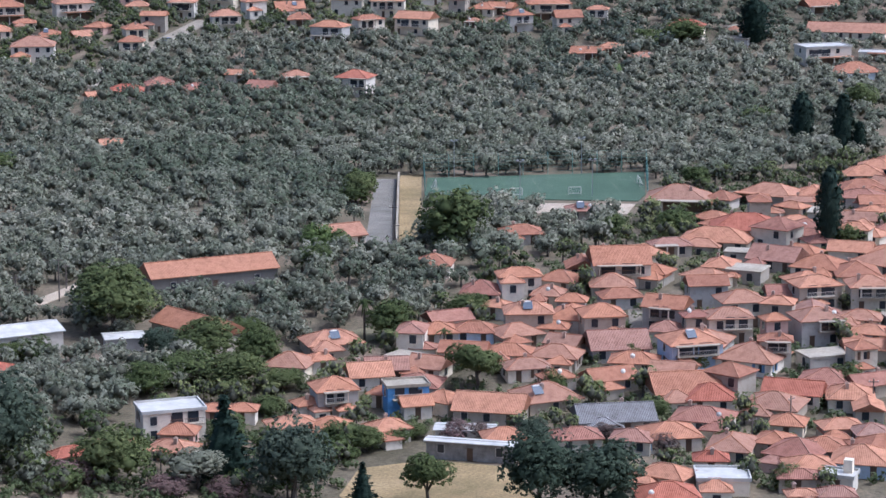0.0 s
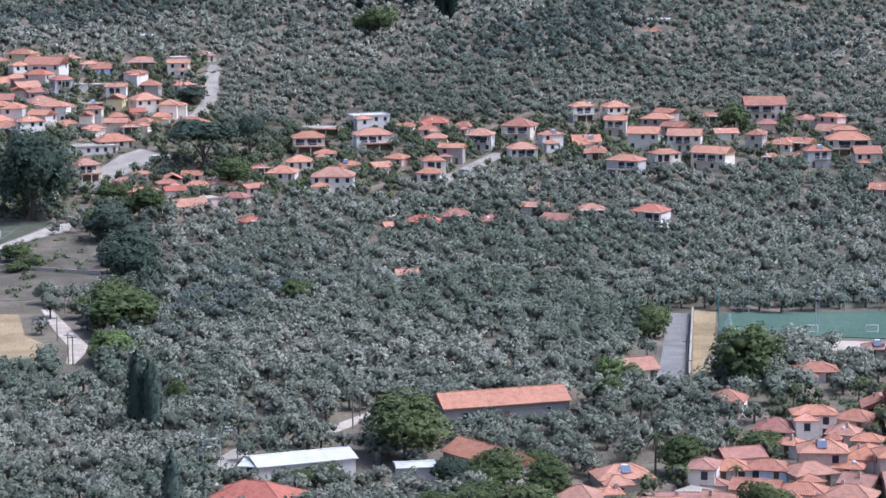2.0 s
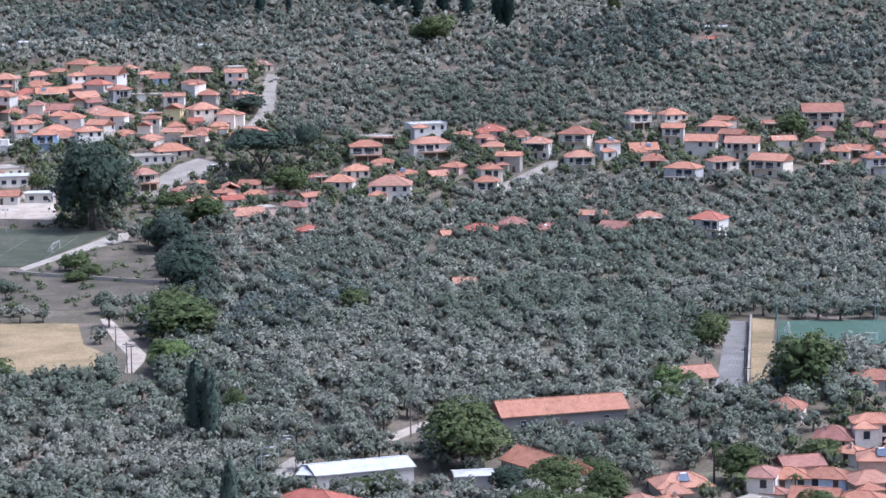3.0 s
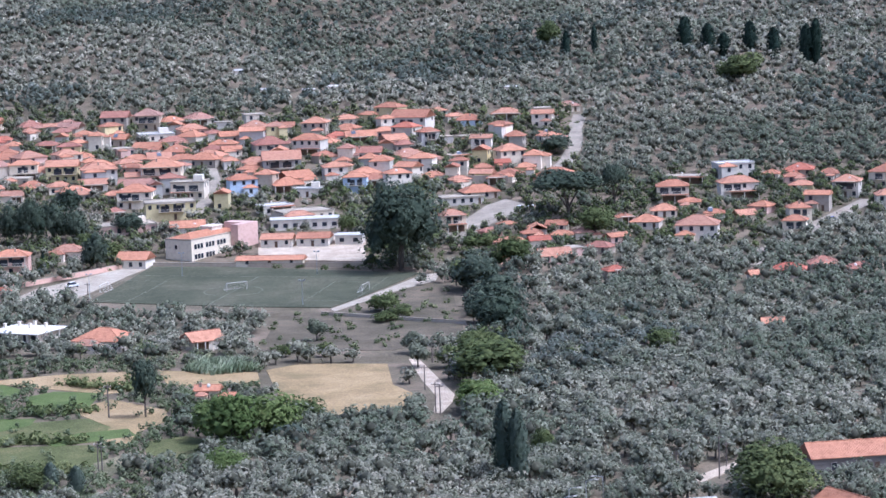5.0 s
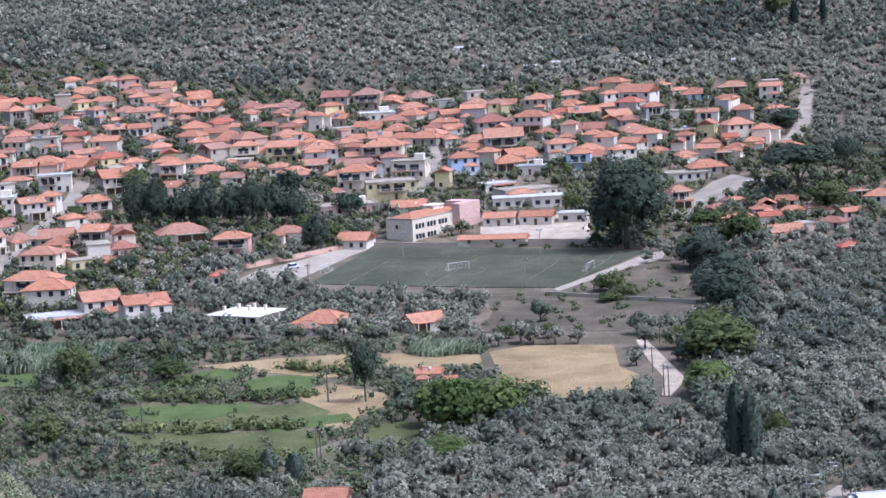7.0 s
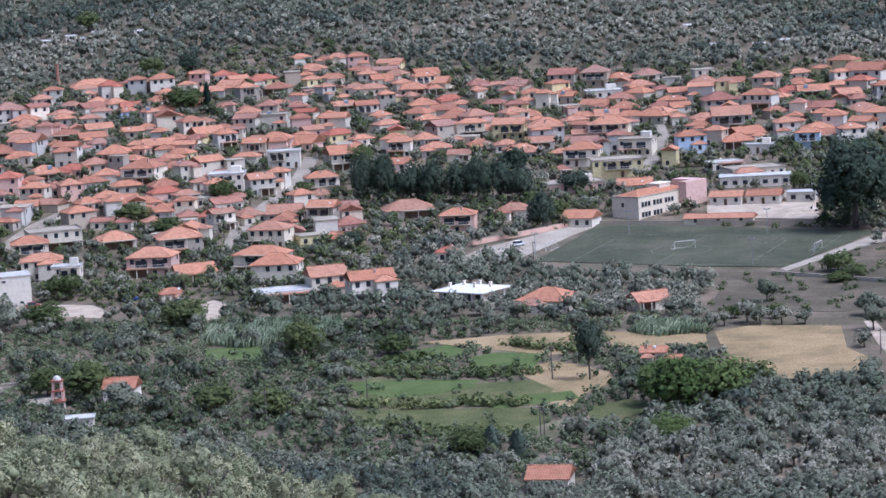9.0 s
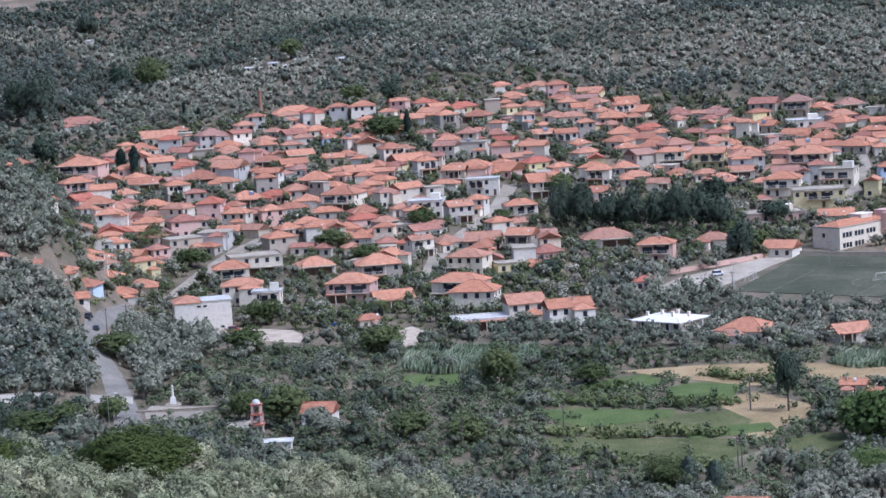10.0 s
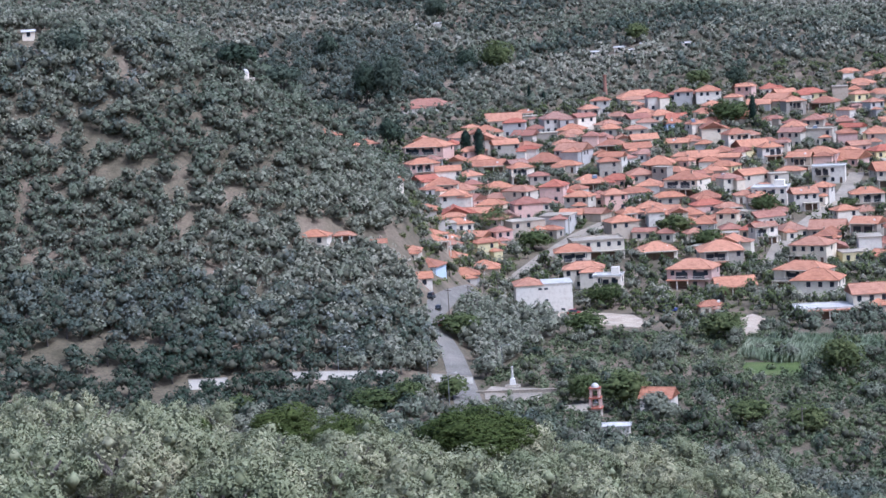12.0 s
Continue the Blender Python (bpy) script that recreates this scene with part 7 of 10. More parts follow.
shed(-357.5, 1142.2, 11, 1.9, 4.5, 2.6, 0.5, WALLS["white"], M_SHEET, "hut", "pale hut with a white roof among olive trees", 1)
shed(-353.7, 1153.1, 11, 4.4, 4.5, 2.6, 0.5, WALLS["white"], M_SHEET, "hut", "pale hut with a white roof among olive trees", 1)
shed(-330.9, 1146.6, 10, 4.0, 4.5, 2.6, 0.5, WALLS["white"], M_SHEET, "hut", "pale hut with a white roof among olive trees", 1)
shed(61.1, 1101.0, -9, 5.4, 4.5, 2.6, 0.5, WALLS["white"], M_SHEET, "hut", "pale hut with a white roof among olive trees", 1)
shed(-696.5, 1257.6, 23, 5.6, 4.5, 2.6, 0.5, WALLS["white"], M_SHEET, "hut", "pale hut with a white roof among olive trees", 1)
shed(-684.9, 1255.7, 23, 8.2, 4.5, 2.6, 0.5, WALLS["white"], M_SHEET, "hut", "pale hut with a white roof among olive trees", 1)
shed(-387.0, 635.2, 31, 3.7, 4.5, 2.6, 0.5, WALLS["white"], M_SHEET, "hut", "pale hut with a white roof among olive trees", 1)
shed(-454.5, 1108.8, 16, 7.0, 4.5, 2.6, 0.5, WALLS["white"], M_SHEET, "hut", "pale hut with a white roof among olive trees", 1)
shed(-516.8, 1274.0, 16, 13.9, 4.5, 2.6, 0.5, WALLS["white"], M_SHEET, "hut", "pale hut with a white roof among olive trees", 1)




def school():
    L, W, H = 29.0, 11.0, 7.4
    x0, y0, turn = -64.6, 796.0, 57.0
    z = ground_at(x0, y0) - 0.3
    root = thing("school", x0, y0, turn, z, "long two-storey cream and pink school with a tiled roof", "school")
    for k in range(7):
        FOOT.append((x0 + (k * 4.5 + 2) * 0.545 - 4.6, y0 + (k * 4.5 + 2) * 0.839 + 3.0, 8.5))
    part("wall", boxes((0, 0, -2, L, W, H)), WALLS["cream"], root)
    bm = boxes((-0.1, -0.1, H, L + 0.1, 0.25, H + 0.5), (-0.1, W - 0.25, H, L + 0.1, W + 0.1, H + 0.5), (-0.1, 0.25, H, 0.25, W - 0.25, H + 0.5), (L - 0.25, 0.25, H, L + 0.1, W - 0.25, H + 0.5))
    part("parapet", bm, M_CONCRETE, root)
    rb = hip_roof(L - 0.6, W - 0.6, H + 0.2, 1.7, 0.0)
    bmesh.ops.translate(rb, verts=rb.verts, vec=(L / 2, W / 2, 0))
    part("roof", rb, ROOFS["tile"], root)
    part("stair_block", boxes((17, 4, H, 23, 8.5, H + 2.6), (16.7, 3.7, H + 2.6, 23.3, 8.8, H + 2.85)), WALLS["white"], root)
    part("pink_wing", boxes((L - 6.5, -3.0, -2, L + 5.2, 0.2, 10.3), (L + 0.02, 0.2, -2, L + 5.2, W * 0.7, 10.3)), WALLS["pink"], root, "plain pink stair wing")
    part("entrance_porch", boxes((17.5, -3.0, 2.7, 22.0, 0, 3.0), (17.6, -2.9, -1, 17.9, -2.6, 2.7), (21.6, -2.9, -1, 21.9, -2.6, 2.7)), M_CONCRETE, root)
    for row, zz in ((0, 0.9), (1, 4.3)):
        for g in range(3):
            for k in range(3):
                u = 2.2 + g * 6.4 + k * 1.75
                if row == 0 and g == 2:
                    continue
                ob = part("window", WINDOWS[0][0], None, root)
                ob.matrix_basis = pose(u, -0.02, zz) @ Matrix.Diagonal((1.15, 1, 1.15, 1))
                part("pane", PANE, None, ob, "dark glass pane")
    ob = part("window", WINDOWS[0][0], None, root)
    ob.matrix_basis = pose(-0.02, 6.5, 4.3, 0, 0, -90)
    part("pane", PANE, None, ob, "dark glass pane")


school()


def villa():
    root = thing("villa", -104.6, 655.9, -27, None, "white modern bungalow with a broad low-pitched white roof", "villa")
    FOOT.append((-101.5, 662, 11))
    part("wall", boxes((-7.4, 1.8, -1, 7.4, 13.2, 2.9)), WALLS["white"], root)
    rb = hip_roof(17.0, 14.2, 2.9, 1.25, 0.3)
    bmesh.ops.translate(rb, verts=rb.verts, vec=(0, 7.2, 0))
    part("roof", rb, M_VILLA, root, "broad low-pitched white-coated roof")
    part("fascia", boxes((-8.75, -0.15, 2.6, 8.75, 0.0, 2.93), (8.6, 0.0, 2.6, 8.75, 14.4, 2.93)), M_VILLA, root)
    for u in (-8.2, -4.9, -1.6, 1.6, 4.9, 8.2):
        part("column", boxes((u - 0.2, 0.2, -1, u + 0.2, 0.6, 2.9)), M_FRAME, root)
    for v in (4.0, 7.5, 11.0):
        part("column", boxes((8.0, v - 0.2, -1, 8.4, v + 0.2, 2.9)), M_FRAME, root)
    for u in (-5.6, -2.6, 0.6, 3.4, 6.0):
        ob = part("window", WINDOWS[0][0], None, root)
        ob.matrix_basis = pose(u, 1.78, 0.3) @ Matrix.Diagonal((1.5, 1, 1.5, 1))
        part("pane", PANE, None, ob, "dark glass pane")
    for u, v, hh in ((-5.5, 4.0, 1.1), (-2.0, 6.0, 1.5), (0.8, 9.5, 1.2), (2.6, 4.5, 1.4), (5.5, 8.0, 1.1)):
        part("chimney", boxes((u, v, 3.0, u + 0.7, v + 0.7, 3.6 + hh), (u - 0.1, v - 0.1, 3.6 + hh, u + 0.8, v + 0.8, 3.75 + hh)), WALLS["white"], root)


villa()


def white_block():
    """The tall white block at the edge of town, part tiled, part flat."""
    x, y, turn = -242.0, 676.0, 24.0
    root = thing("apartment_block", x, y, turn, None, "plain white three-storey block, half tiled and half flat-roofed", "apartment block")
    FOOT.append((x - 2, y + 5, 10))
    part("wall", boxes((-8.4, 0, -3, 8.4, 10, 8.6)), WALLS["white"], root)
    part("roof_slab", boxes((-0.3, -0.2, 8.6, 8.6, 10.2, 8.9)), M_SHEET, root)
    rb = hip_roof(8.2, 10.0, 8.6, 1.8, 0.3)
    bmesh.ops.translate(rb, verts=rb.verts, vec=(-4.5, 5, 0))
    part("roof", rb, ROOFS["tile"], root)
    for u, zz in ((-1.2, 7.0), (0.6, 7.0), (0.6, 3.6), (5.4, 0.6)):
        ob = part("window", WINDOWS[0][0], None, root)
        ob.matrix_basis = pose(u, -0.02, zz) @ Matrix.Diagonal((1, 1, 0.4, 1))
        part("pane", PANE, None, ob, "dark glass pane")
    for v, zz in ((2.5, 6.0), (6.5, 6.0), (2.5, 2.6), (6.5, 2.6)):
        ob = part("window", WINDOWS[0][0], None, root)
        ob.matrix_basis = pose(8.42, v, zz, 0, 0, 90)
        part("pane", PANE, None, ob, "dark glass pane")


white_block()


def bell_tower():
    x, y = -174.0, 516.7
    root = thing("bell_tower", x, y, 10, None, "slim red and cream bell tower with open arches", "bell tower")
    FOOT.append((x, y, 2.0))
    part("base", boxes((-1.3, -1.3, -1, 1.3, 1.3, 3.0)), WALLS["stone"], root)
    for k, (z0, s) in enumerate(((3.2, 1.1), (5.5, 0.9))):
        part("cornice", boxes((-s - 0.5, -s - 0.5, z0 - 0.2, s + 0.5, s + 0.5, z0 + 0.1)), ROOFS["red"], root, "red tiled cornice")
        for sx in (-1, 1):
            for sy in (-1, 1):
                part("pillar", boxes((sx * s - 0.22, sy * s - 0.22, z0 + 0.1, sx * s + 0.22, sy * s + 0.22, z0 + 2.1)), WALLS["pink"], root)
    part("cornice", boxes((-1.3, -1.3, 7.6, 1.3, 1.3, 7.85)), ROOFS["red"], root, "red tiled cornice")
    bm = bmesh.new()
    bmesh.ops.create_uvsphere(bm, u_segments=14, v_segments=8, radius=0.95)
    bmesh.ops.translate(bm, verts=bm.verts, vec=(0, 0, 7.9))
    part("dome", bm, M_SHEET, root, "small pale dome")
    bm = bmesh.new()
    bmesh.ops.create_cone(bm, segments=12, radius1=0.45, radius2=0.2, depth=0.6, cap_ends=True)
    bmesh.ops.translate(bm, verts=bm.verts, vec=(0, 0, 4.6))
    part("bell", bm, M_METAL, root)


bell_tower()


def monument():
    x, y = -208.7, 556.5
    root = thing("monument", x, y, 20, ground_at(x, y) + 0.25, "white stepped marble monument with a slim column", "monument")
    FOOT.append((x, y, 3.0))
    part("steps", boxes((-1.9, -1.9, -0.5, 1.9, 1.9, 0.3), (-1.3, -1.3, 0.3, 1.3, 1.3, 0.6)), M_CONCRETE, root)
    part("plinth", box(bmesh.new(), -0.8, -0.8, 0.6, 0.8, 0.8, 2.0, 0.75), M_FRAME, root)
    part("column", tube(bmesh.new(), [(0, 0, 2.0), (0, 0, 2.4), (0, 0, 4.6), (0, 0, 4.9), (0, 0, 5.2)], [0.5, 0.3, 0.2, 0.34, 0.1], 10), M_FRAME, root)
    wall = thing("terrace_wall", x + 4, y - 8, 15, None, "low pale stone terrace wall", "wall")
    part("wall_core", boxes((-10, -0.25, -1, 10, 0.25, 0.9)), M_CONCRETE, wall)
    part("coping", boxes((-10.1, -0.35, 0.9, 10.1, 0.35, 1.05)), M_CONCRETE, wall)


monument()


def chapel():
    x, y = -334.4, 673.9
    root = thing("chapel", x, y, 25, ground_at(x, y) - 2.6, "small white hillside chapel with a round dome", "chapel")
    FOOT.append((x, y, 2.0))
    part("wall", boxes((-2.4, -2.0, -2, 2.4, 2.4, 3.0)), WALLS["cream"], root)
    bm = bmesh.new()
    bmesh.ops.create_uvsphere(bm, u_segments=20, v_segments=12, radius=1.3)
    bmesh.ops.translate(bm, verts=bm.verts, vec=(-0.6, 0, 4.6))
    part("dome", bm, M_SHEET, root, "white round dome")
    part("drum", tube(bmesh.new(), [(-0.6, 0, 2.9), (-0.6, 0, 4.6)], [1.3, 1.3], 16), WALLS["white"], root)
    part("finial", boxes((-0.65, -0.05, 5.8, -0.55, 0.05, 6.7), (-0.9, -0.04, 6.3, -0.3, 0.04, 6.4)), M_METAL, root)


chapel()


def factory_chimney():
    root = thing("factory_chimney", -340.4, 1046.2, 0, None, "tall slim brick factory chimney", "chimney")
    part("shaft", tube(bmesh.new(), [(0, 0, -1), (0, 0, 11.0)], [1.0, 0.7], 12), ROOFS["old"], root)
    part("rim", tube(bmesh.new(), [(0, 0, 10.7), (0, 0, 11.4)], [0.85, 0.85], 12), ROOFS["old"], root)


factory_chimney()


# ---- football pitches ----
def line_on(x0, y0, x1, y1, w=0.16, lift=0.25):
    n = (Vector((x1, y1)) - Vector((x0, y0))).normalized() * w / 2
    bm = bmesh.new()
    k = max(1, int(math.hypot(x1 - x0, y1 - y0) / 4))
    pts = [(x0 + (x1 - x0) * i / k, y0 + (y1 - y0) * i / k) for i in range(k + 1)]
    rows = [[bm.verts.new((x + s * n.y, y - s * n.x, ground_at(x, y) + lift)) for s in (-1, 1)] for x, y in pts]
    for a, b in zip(rows, rows[1:]):
        bm.faces.new((a[0], a[1], b[1], b[0]))
    return bm


def pitch_marks(name, cx, cy, ang, hl, hw, circle, box_d, box_w, lift=0.25, w=0.16):
    c, s = math.cos(radians(ang)), math.sin(radians(ang))
    root = thing(name, cx, cy, 0, 0.0, "faded white football pitch markings on turf", "pitch markings")

    def seg(u0, v0, u1, v1):
        bm = line_on(cx + u0 * c - v0 * s, cy + u0 * s + v0 * c, cx + u1 * c - v1 * s, cy + u1 * s + v1 * c, w, lift)
        bmesh.ops.translate(bm, verts=bm.verts, vec=(-cx, -cy, 0))
        part("marking", bm, M_CHALK, root)

    for v in (-hw, hw):
        seg(-hl, v, hl, v)
    for u in (-hl, 0, hl):
        seg(u, -hw, u, hw)
    for e in (-1, 1):
        seg(e * (hl - box_d), -box_w, e * (hl - box_d), box_w)
        for v in (-box_w, box_w):
            seg(e * hl, v, e * (hl - box_d), v)
    n = 28
    for i in range(n):
        a, b = 6.2832 * i / n, 6.2832 * (i + 1) / n
        seg(circle * math.cos(a), circle * math.sin(a), circle * math.cos(b), circle * math.sin(b))


pitch_marks("pitch_markings", -47.6, 738.3, -14.0, 43.0, 27.0, 9.15, 15.0, 18.0)
pitch_marks("pitch_markings", 195.0, 541.0, -12.0, 25.0, 12.0, 3.5, 6.0, 7.0, 0.26, 0.07)


def goal(x, y, turn, w, h=2.3, deep=1.6):
    root = thing("football_goal", x, y, turn, ground_at(x, y) + 0.2, "white tubular football goal with a sagging net", "football goal", "football goals")
    for s in (-1, 1):
        part("post", tube(bmesh.new(), [(s * w / 2, 0, 0), (s * w / 2, 0, h)], [0.09, 0.09], 8), M_FRAME, root)
        part("brace", tube(bmesh.new(), [(s * w / 2, 0, h), (s * w / 2, deep, 0.05), (s * w / 2, 0, 0.05)], [0.05, 0.05, 0.05], 6), M_FRAME, root)
    part("crossbar", tube(bmesh.new(), [(-w / 2, 0, h), (w / 2, 0, h)], [0.09, 0.09], 8), M_FRAME, root)
    part("ground_bar", tube(bmesh.new(), [(-w / 2, deep, 0.05), (w / 2, deep, 0.05)], [0.06, 0.06], 6), M_FRAME, root)
    bm = bmesh.new()
    for i in range(int(w / 0.6) + 1):
        u = -w / 2 + i * 0.6
        tube(bm, [(u, 0, h), (u, deep, 0.05)], [0.012, 0.012], 3)
    for i in range(1, 5):
        k = i / 5
        tube(bm, [(-w / 2, deep * k, h * (1 - k)), (w / 2, deep * k, h * (1 - k))], [0.012, 0.012], 3)
    part("net", bm, M_FRAME, root)


goal(-6.2, 729.5, 72, 7.3)
goal(-46.6, 740.5, 28, 7.0, 2.4, 2.6)
goal(-89.0, 748.5, -104, 7.3)
goal(170.5, 546.5, 78, 4.0, 2.0, 1.0)
goal(219.5, 535.5, -102, 4.0, 2.0, 1.0)
goal(186.0, 531.0, -12, 3.0, 1.8, 1.0)
goal(200.0, 528.0, -12, 3.0, 1.8, 1.0)


def floodlight(x, y, h, turn=0):
    root = thing("floodlight_mast", x, y, turn, None, "slim steel floodlight mast beside the pitch", "floodlight", "floodlight masts")
    part("mast", tube(bmesh.new(), [(0, 0, -0.5), (0, 0, h)], [0.12, 0.07], 8), M_METAL, root)
    part("crossarm", boxes((-0.9, -0.06, h, 0.9, 0.06, h + 0.12)), M_METAL, root)
    for u in (-0.7, 0.7):
        part("lamp_head", boxes((u - 0.3, -0.25, h + 0.12, u + 0.3, 0.15, h + 0.45)), M_METAL, root)


for fx, fy in ((-92.0, 735.0), (-25.0, 706.0), (-66.0, 771.0), (-22.0, 765.0)):
    floodlight(fx, fy, 7.5)
for fx, fy in ((186.0, 528.0), (203.0, 524.0), (180.0, 562.0), (212.0, 556.0)):
    floodlight(fx, fy, 9.0)


def ball_fence(points, h, label):
    """Posts with top and bottom rails and a thin mesh of wires."""
    root = thing("ball_fence", *points[0], 0, None, label, "fence")
    ox, oy, oz = points[0][0], points[0][1], ground_at(*points[0])
    for (ax, ay), (bx, by) in zip(points, points[1:]):
        L = math.hypot(bx - ax, by - ay)
        n = max(1, int(L / 6))
        for i in range(n + 1):
            x, y = ax + (bx - ax) * i / n, ay + (by - ay) * i / n
            zz = ground_at(x, y) - oz
            part("post", tube(bmesh.new(), [(x - ox, y - oy, zz - 0.3), (x - ox, y - oy, zz + h)], [0.07, 0.07], 6), M_FENCE, root)
        bm = bmesh.new()
        za, zb = ground_at(ax, ay) - oz, ground_at(bx, by) - oz
        for k in np.linspace(0.1, h, int(h / 1.0) + 1):
            tube(bm, [(ax - ox, ay - oy, za + k), (bx - ox, by - oy, zb + k)], [0.025, 0.025], 3)
        part("rail_wires", bm, M_FENCE, root)


M_FENCE = plain("green_fence_paint", (0.2, 0.36, 0.3), 0.5)
ball_fence([(164.0, 534.0), (172.0, 562.0), (228.0, 552.0), (215.0, 518.0)], 6.0, "tall green ball-stop fence round the small pitch")


def masonry_wall(x0, y0, x1, y1, h, mat, label, thick=0.35):
    root = thing("garden_wall", x0, y0, 0, None, label, "wall")
    oz = ground_at(x0, y0)
    L = math.hypot(x1 - x0, y1 - y0)
    n = max(1, int(L / 8))
    nx, ny = -(y1 - y0) / L * thick / 2, (x1 - x0) / L * thick / 2
    bm, cp = bmesh.new(), bmesh.new()
    for b, lo, hi, k in ((bm, -1.0, h, 1.0), (cp, h, h + 0.12, 1.35)):
        rows = []
        for i in range(n + 1):
            x, y = x0 + (x1 - x0) * i / n, y0 + (y1 - y0) * i / n
            z = ground_at(x, y) - oz
            rows.append([b.verts.new((x - x0 + sx * nx * k, y - y0 + sx * ny * k, z + zz)) for sx, zz in ((-1, lo), (1, lo), (1, hi), (-1, hi))])
        for p, q in zip(rows, rows[1:]):
            for j in range(4):
                b.faces.new((p[j], p[(j + 1) % 4], q[(j + 1) % 4], q[j]))
        b.faces.new(rows[0])
        b.faces.new(rows[-1][::-1])
    part("wall_core", bm, mat, root)
    part("coping", cp, M_CONCRETE, root)


masonry_wall(165.6, 562.5, 141.8, 481.4, 1.8, M_CONCRETE, "pale concrete wall along the asphalt road")
masonry_wall(-256.5, 530.1, -235.4, 545.4, 2.1, WALLS["white"], "long whitewashed wall at the foot of the olive hill")
masonry_wall(-276.0, 514.0, -268.0, 519.0, 2.4, WALLS["white"], "short whitewashed wall at the foot of the olive hill")
masonry_wall(-228.0, 551.0, -219.0, 556.0, 2.0, WALLS["white"], "low whitewashed wall beside the road")
masonry_wall(-77.0, 789.0, 13.0, 772.0, 1.5, WALLS["stone"], "dark low wall behind the football pitch")
masonry_wall(13.0, 772.0, 26.0, 740.0, 1.4, WALLS["stone"], "dark low wall at the end of the pitch")
masonry_wall(-122.0, 756.0, -84.0, 791.0, 1.6, WALLS["pink"], "pinkish garden wall along the concrete path")


masonry_wall(18.0, 910.0, 48.0, 903.0, 3.0, WALLS["stone"], "tall dark rubble-stone wall of an old compound")
masonry_wall(-19.0, 686.2, 22.4, 658.2, 1.0, WALLS["stone"], "low dark stone wall across the waste ground")
OPEN += [[(-258, 529), (-235, 545.5), (-236, 548), (-259, 532)], [(-277, 513.5), (-267, 519), (-268, 521.5), (-278, 516)], [(-229, 550.5), (-218, 556), (-219, 558.5), (-230, 553)]]


# ---- vehicles ----
CAR_PAINT = {"dark": plain("dark_car_paint", (0.04, 0.045, 0.05), 0.3), "red": plain("red_car_paint", (0.3, 0.05, 0.04), 0.3),
             "white": plain("white_car_paint", (0.75, 0.75, 0.75), 0.3), "blue": plain("blue_car_paint", (0.06, 0.1, 0.3), 0.3), "silver": plain("silver_car_paint", (0.45, 0.46, 0.48), 0.3)}
M_TYRE = plain("tyre_rubber", (0.03, 0.03, 0.03), 0.9)


def car(x, y, turn, paint, tall=0.0, L=4.2):
    root = thing("car", x, y, turn, ground_at(x, y) + 0.16, f"{paint} {'van' if tall else 'car'} standing on pale ground", "van" if tall else "car", "parked vehicles")
    bm = boxes((-L / 2, -0.85, 0.35, L / 2, 0.85, 0.85 + tall * 0.5))
    bmesh.ops.bevel(bm, geom=bm.edges[:], offset=0.12, segments=2, affect="EDGES")
    body = part("body", bm, CAR_PAINT[paint], root)
    part("cabin", box(bmesh.new(), -L * 0.36, -0.78, 0.8 + tall * 0.5, L * 0.25 + tall * 0.4, 0.78, 1.42 + tall, 0.82), M_PANE, root, "dark glazed cabin")
    part("roof_panel", box(bmesh.new(), -L * 0.3, -0.66, 1.41 + tall, L * 0.19 + tall * 0.3, 0.66, 1.48 + tall, 0.92), CAR_PAINT[paint], root)
    for sx in (-L * 0.31, L * 0.31):
        for sy in (-0.8, 0.8):
            part("wheel", tube(bmesh.new(), [(sx, sy - 0.1, 0.3), (sx, sy + 0.1, 0.3)], [0.31, 0.31], 12), M_TYRE, root)


for cx, cy, ct, cp, tl in ((-259.0, 629.0, 100, "dark", 0.5), (-255.0, 624.0, 108, "dark", 0.0), (-248.5, 609.5, 112, "red", 0.0), (273.9, 742.6, 10, "white", 0.0),
                           (155.1, 817.3, 40, "blue", 0.0), (49.4, 856.0, 60, "white", 0.9), (53.5, 862.0, 60, "white", 0.6), (-204.0, 678.0, 15, "blue", 0.5),
                           (-190.0, 681.0, 5, "blue", 0.3), (-232.0, 672.5, 25, "red", 0.2), (-166.0, 770.0, 60, "white", 0.2), (-100.0, 757.0, 40, "white", 0.3)):
    car(cx, cy, ct, cp, tl)


# ---- trees ----
OCT = (np.array([(1, 0, 0), (0, 1, 0), (-1, 0, 0), (0, -1, 0), (0, 0, 1), (0, 0, -1)], float),
       np.array([(0, 1, 4), (1, 2, 4), (2, 3, 4), (3, 0, 4), (1, 0, 5), (2, 1, 5), (3, 2, 5), (0, 3, 5)]))


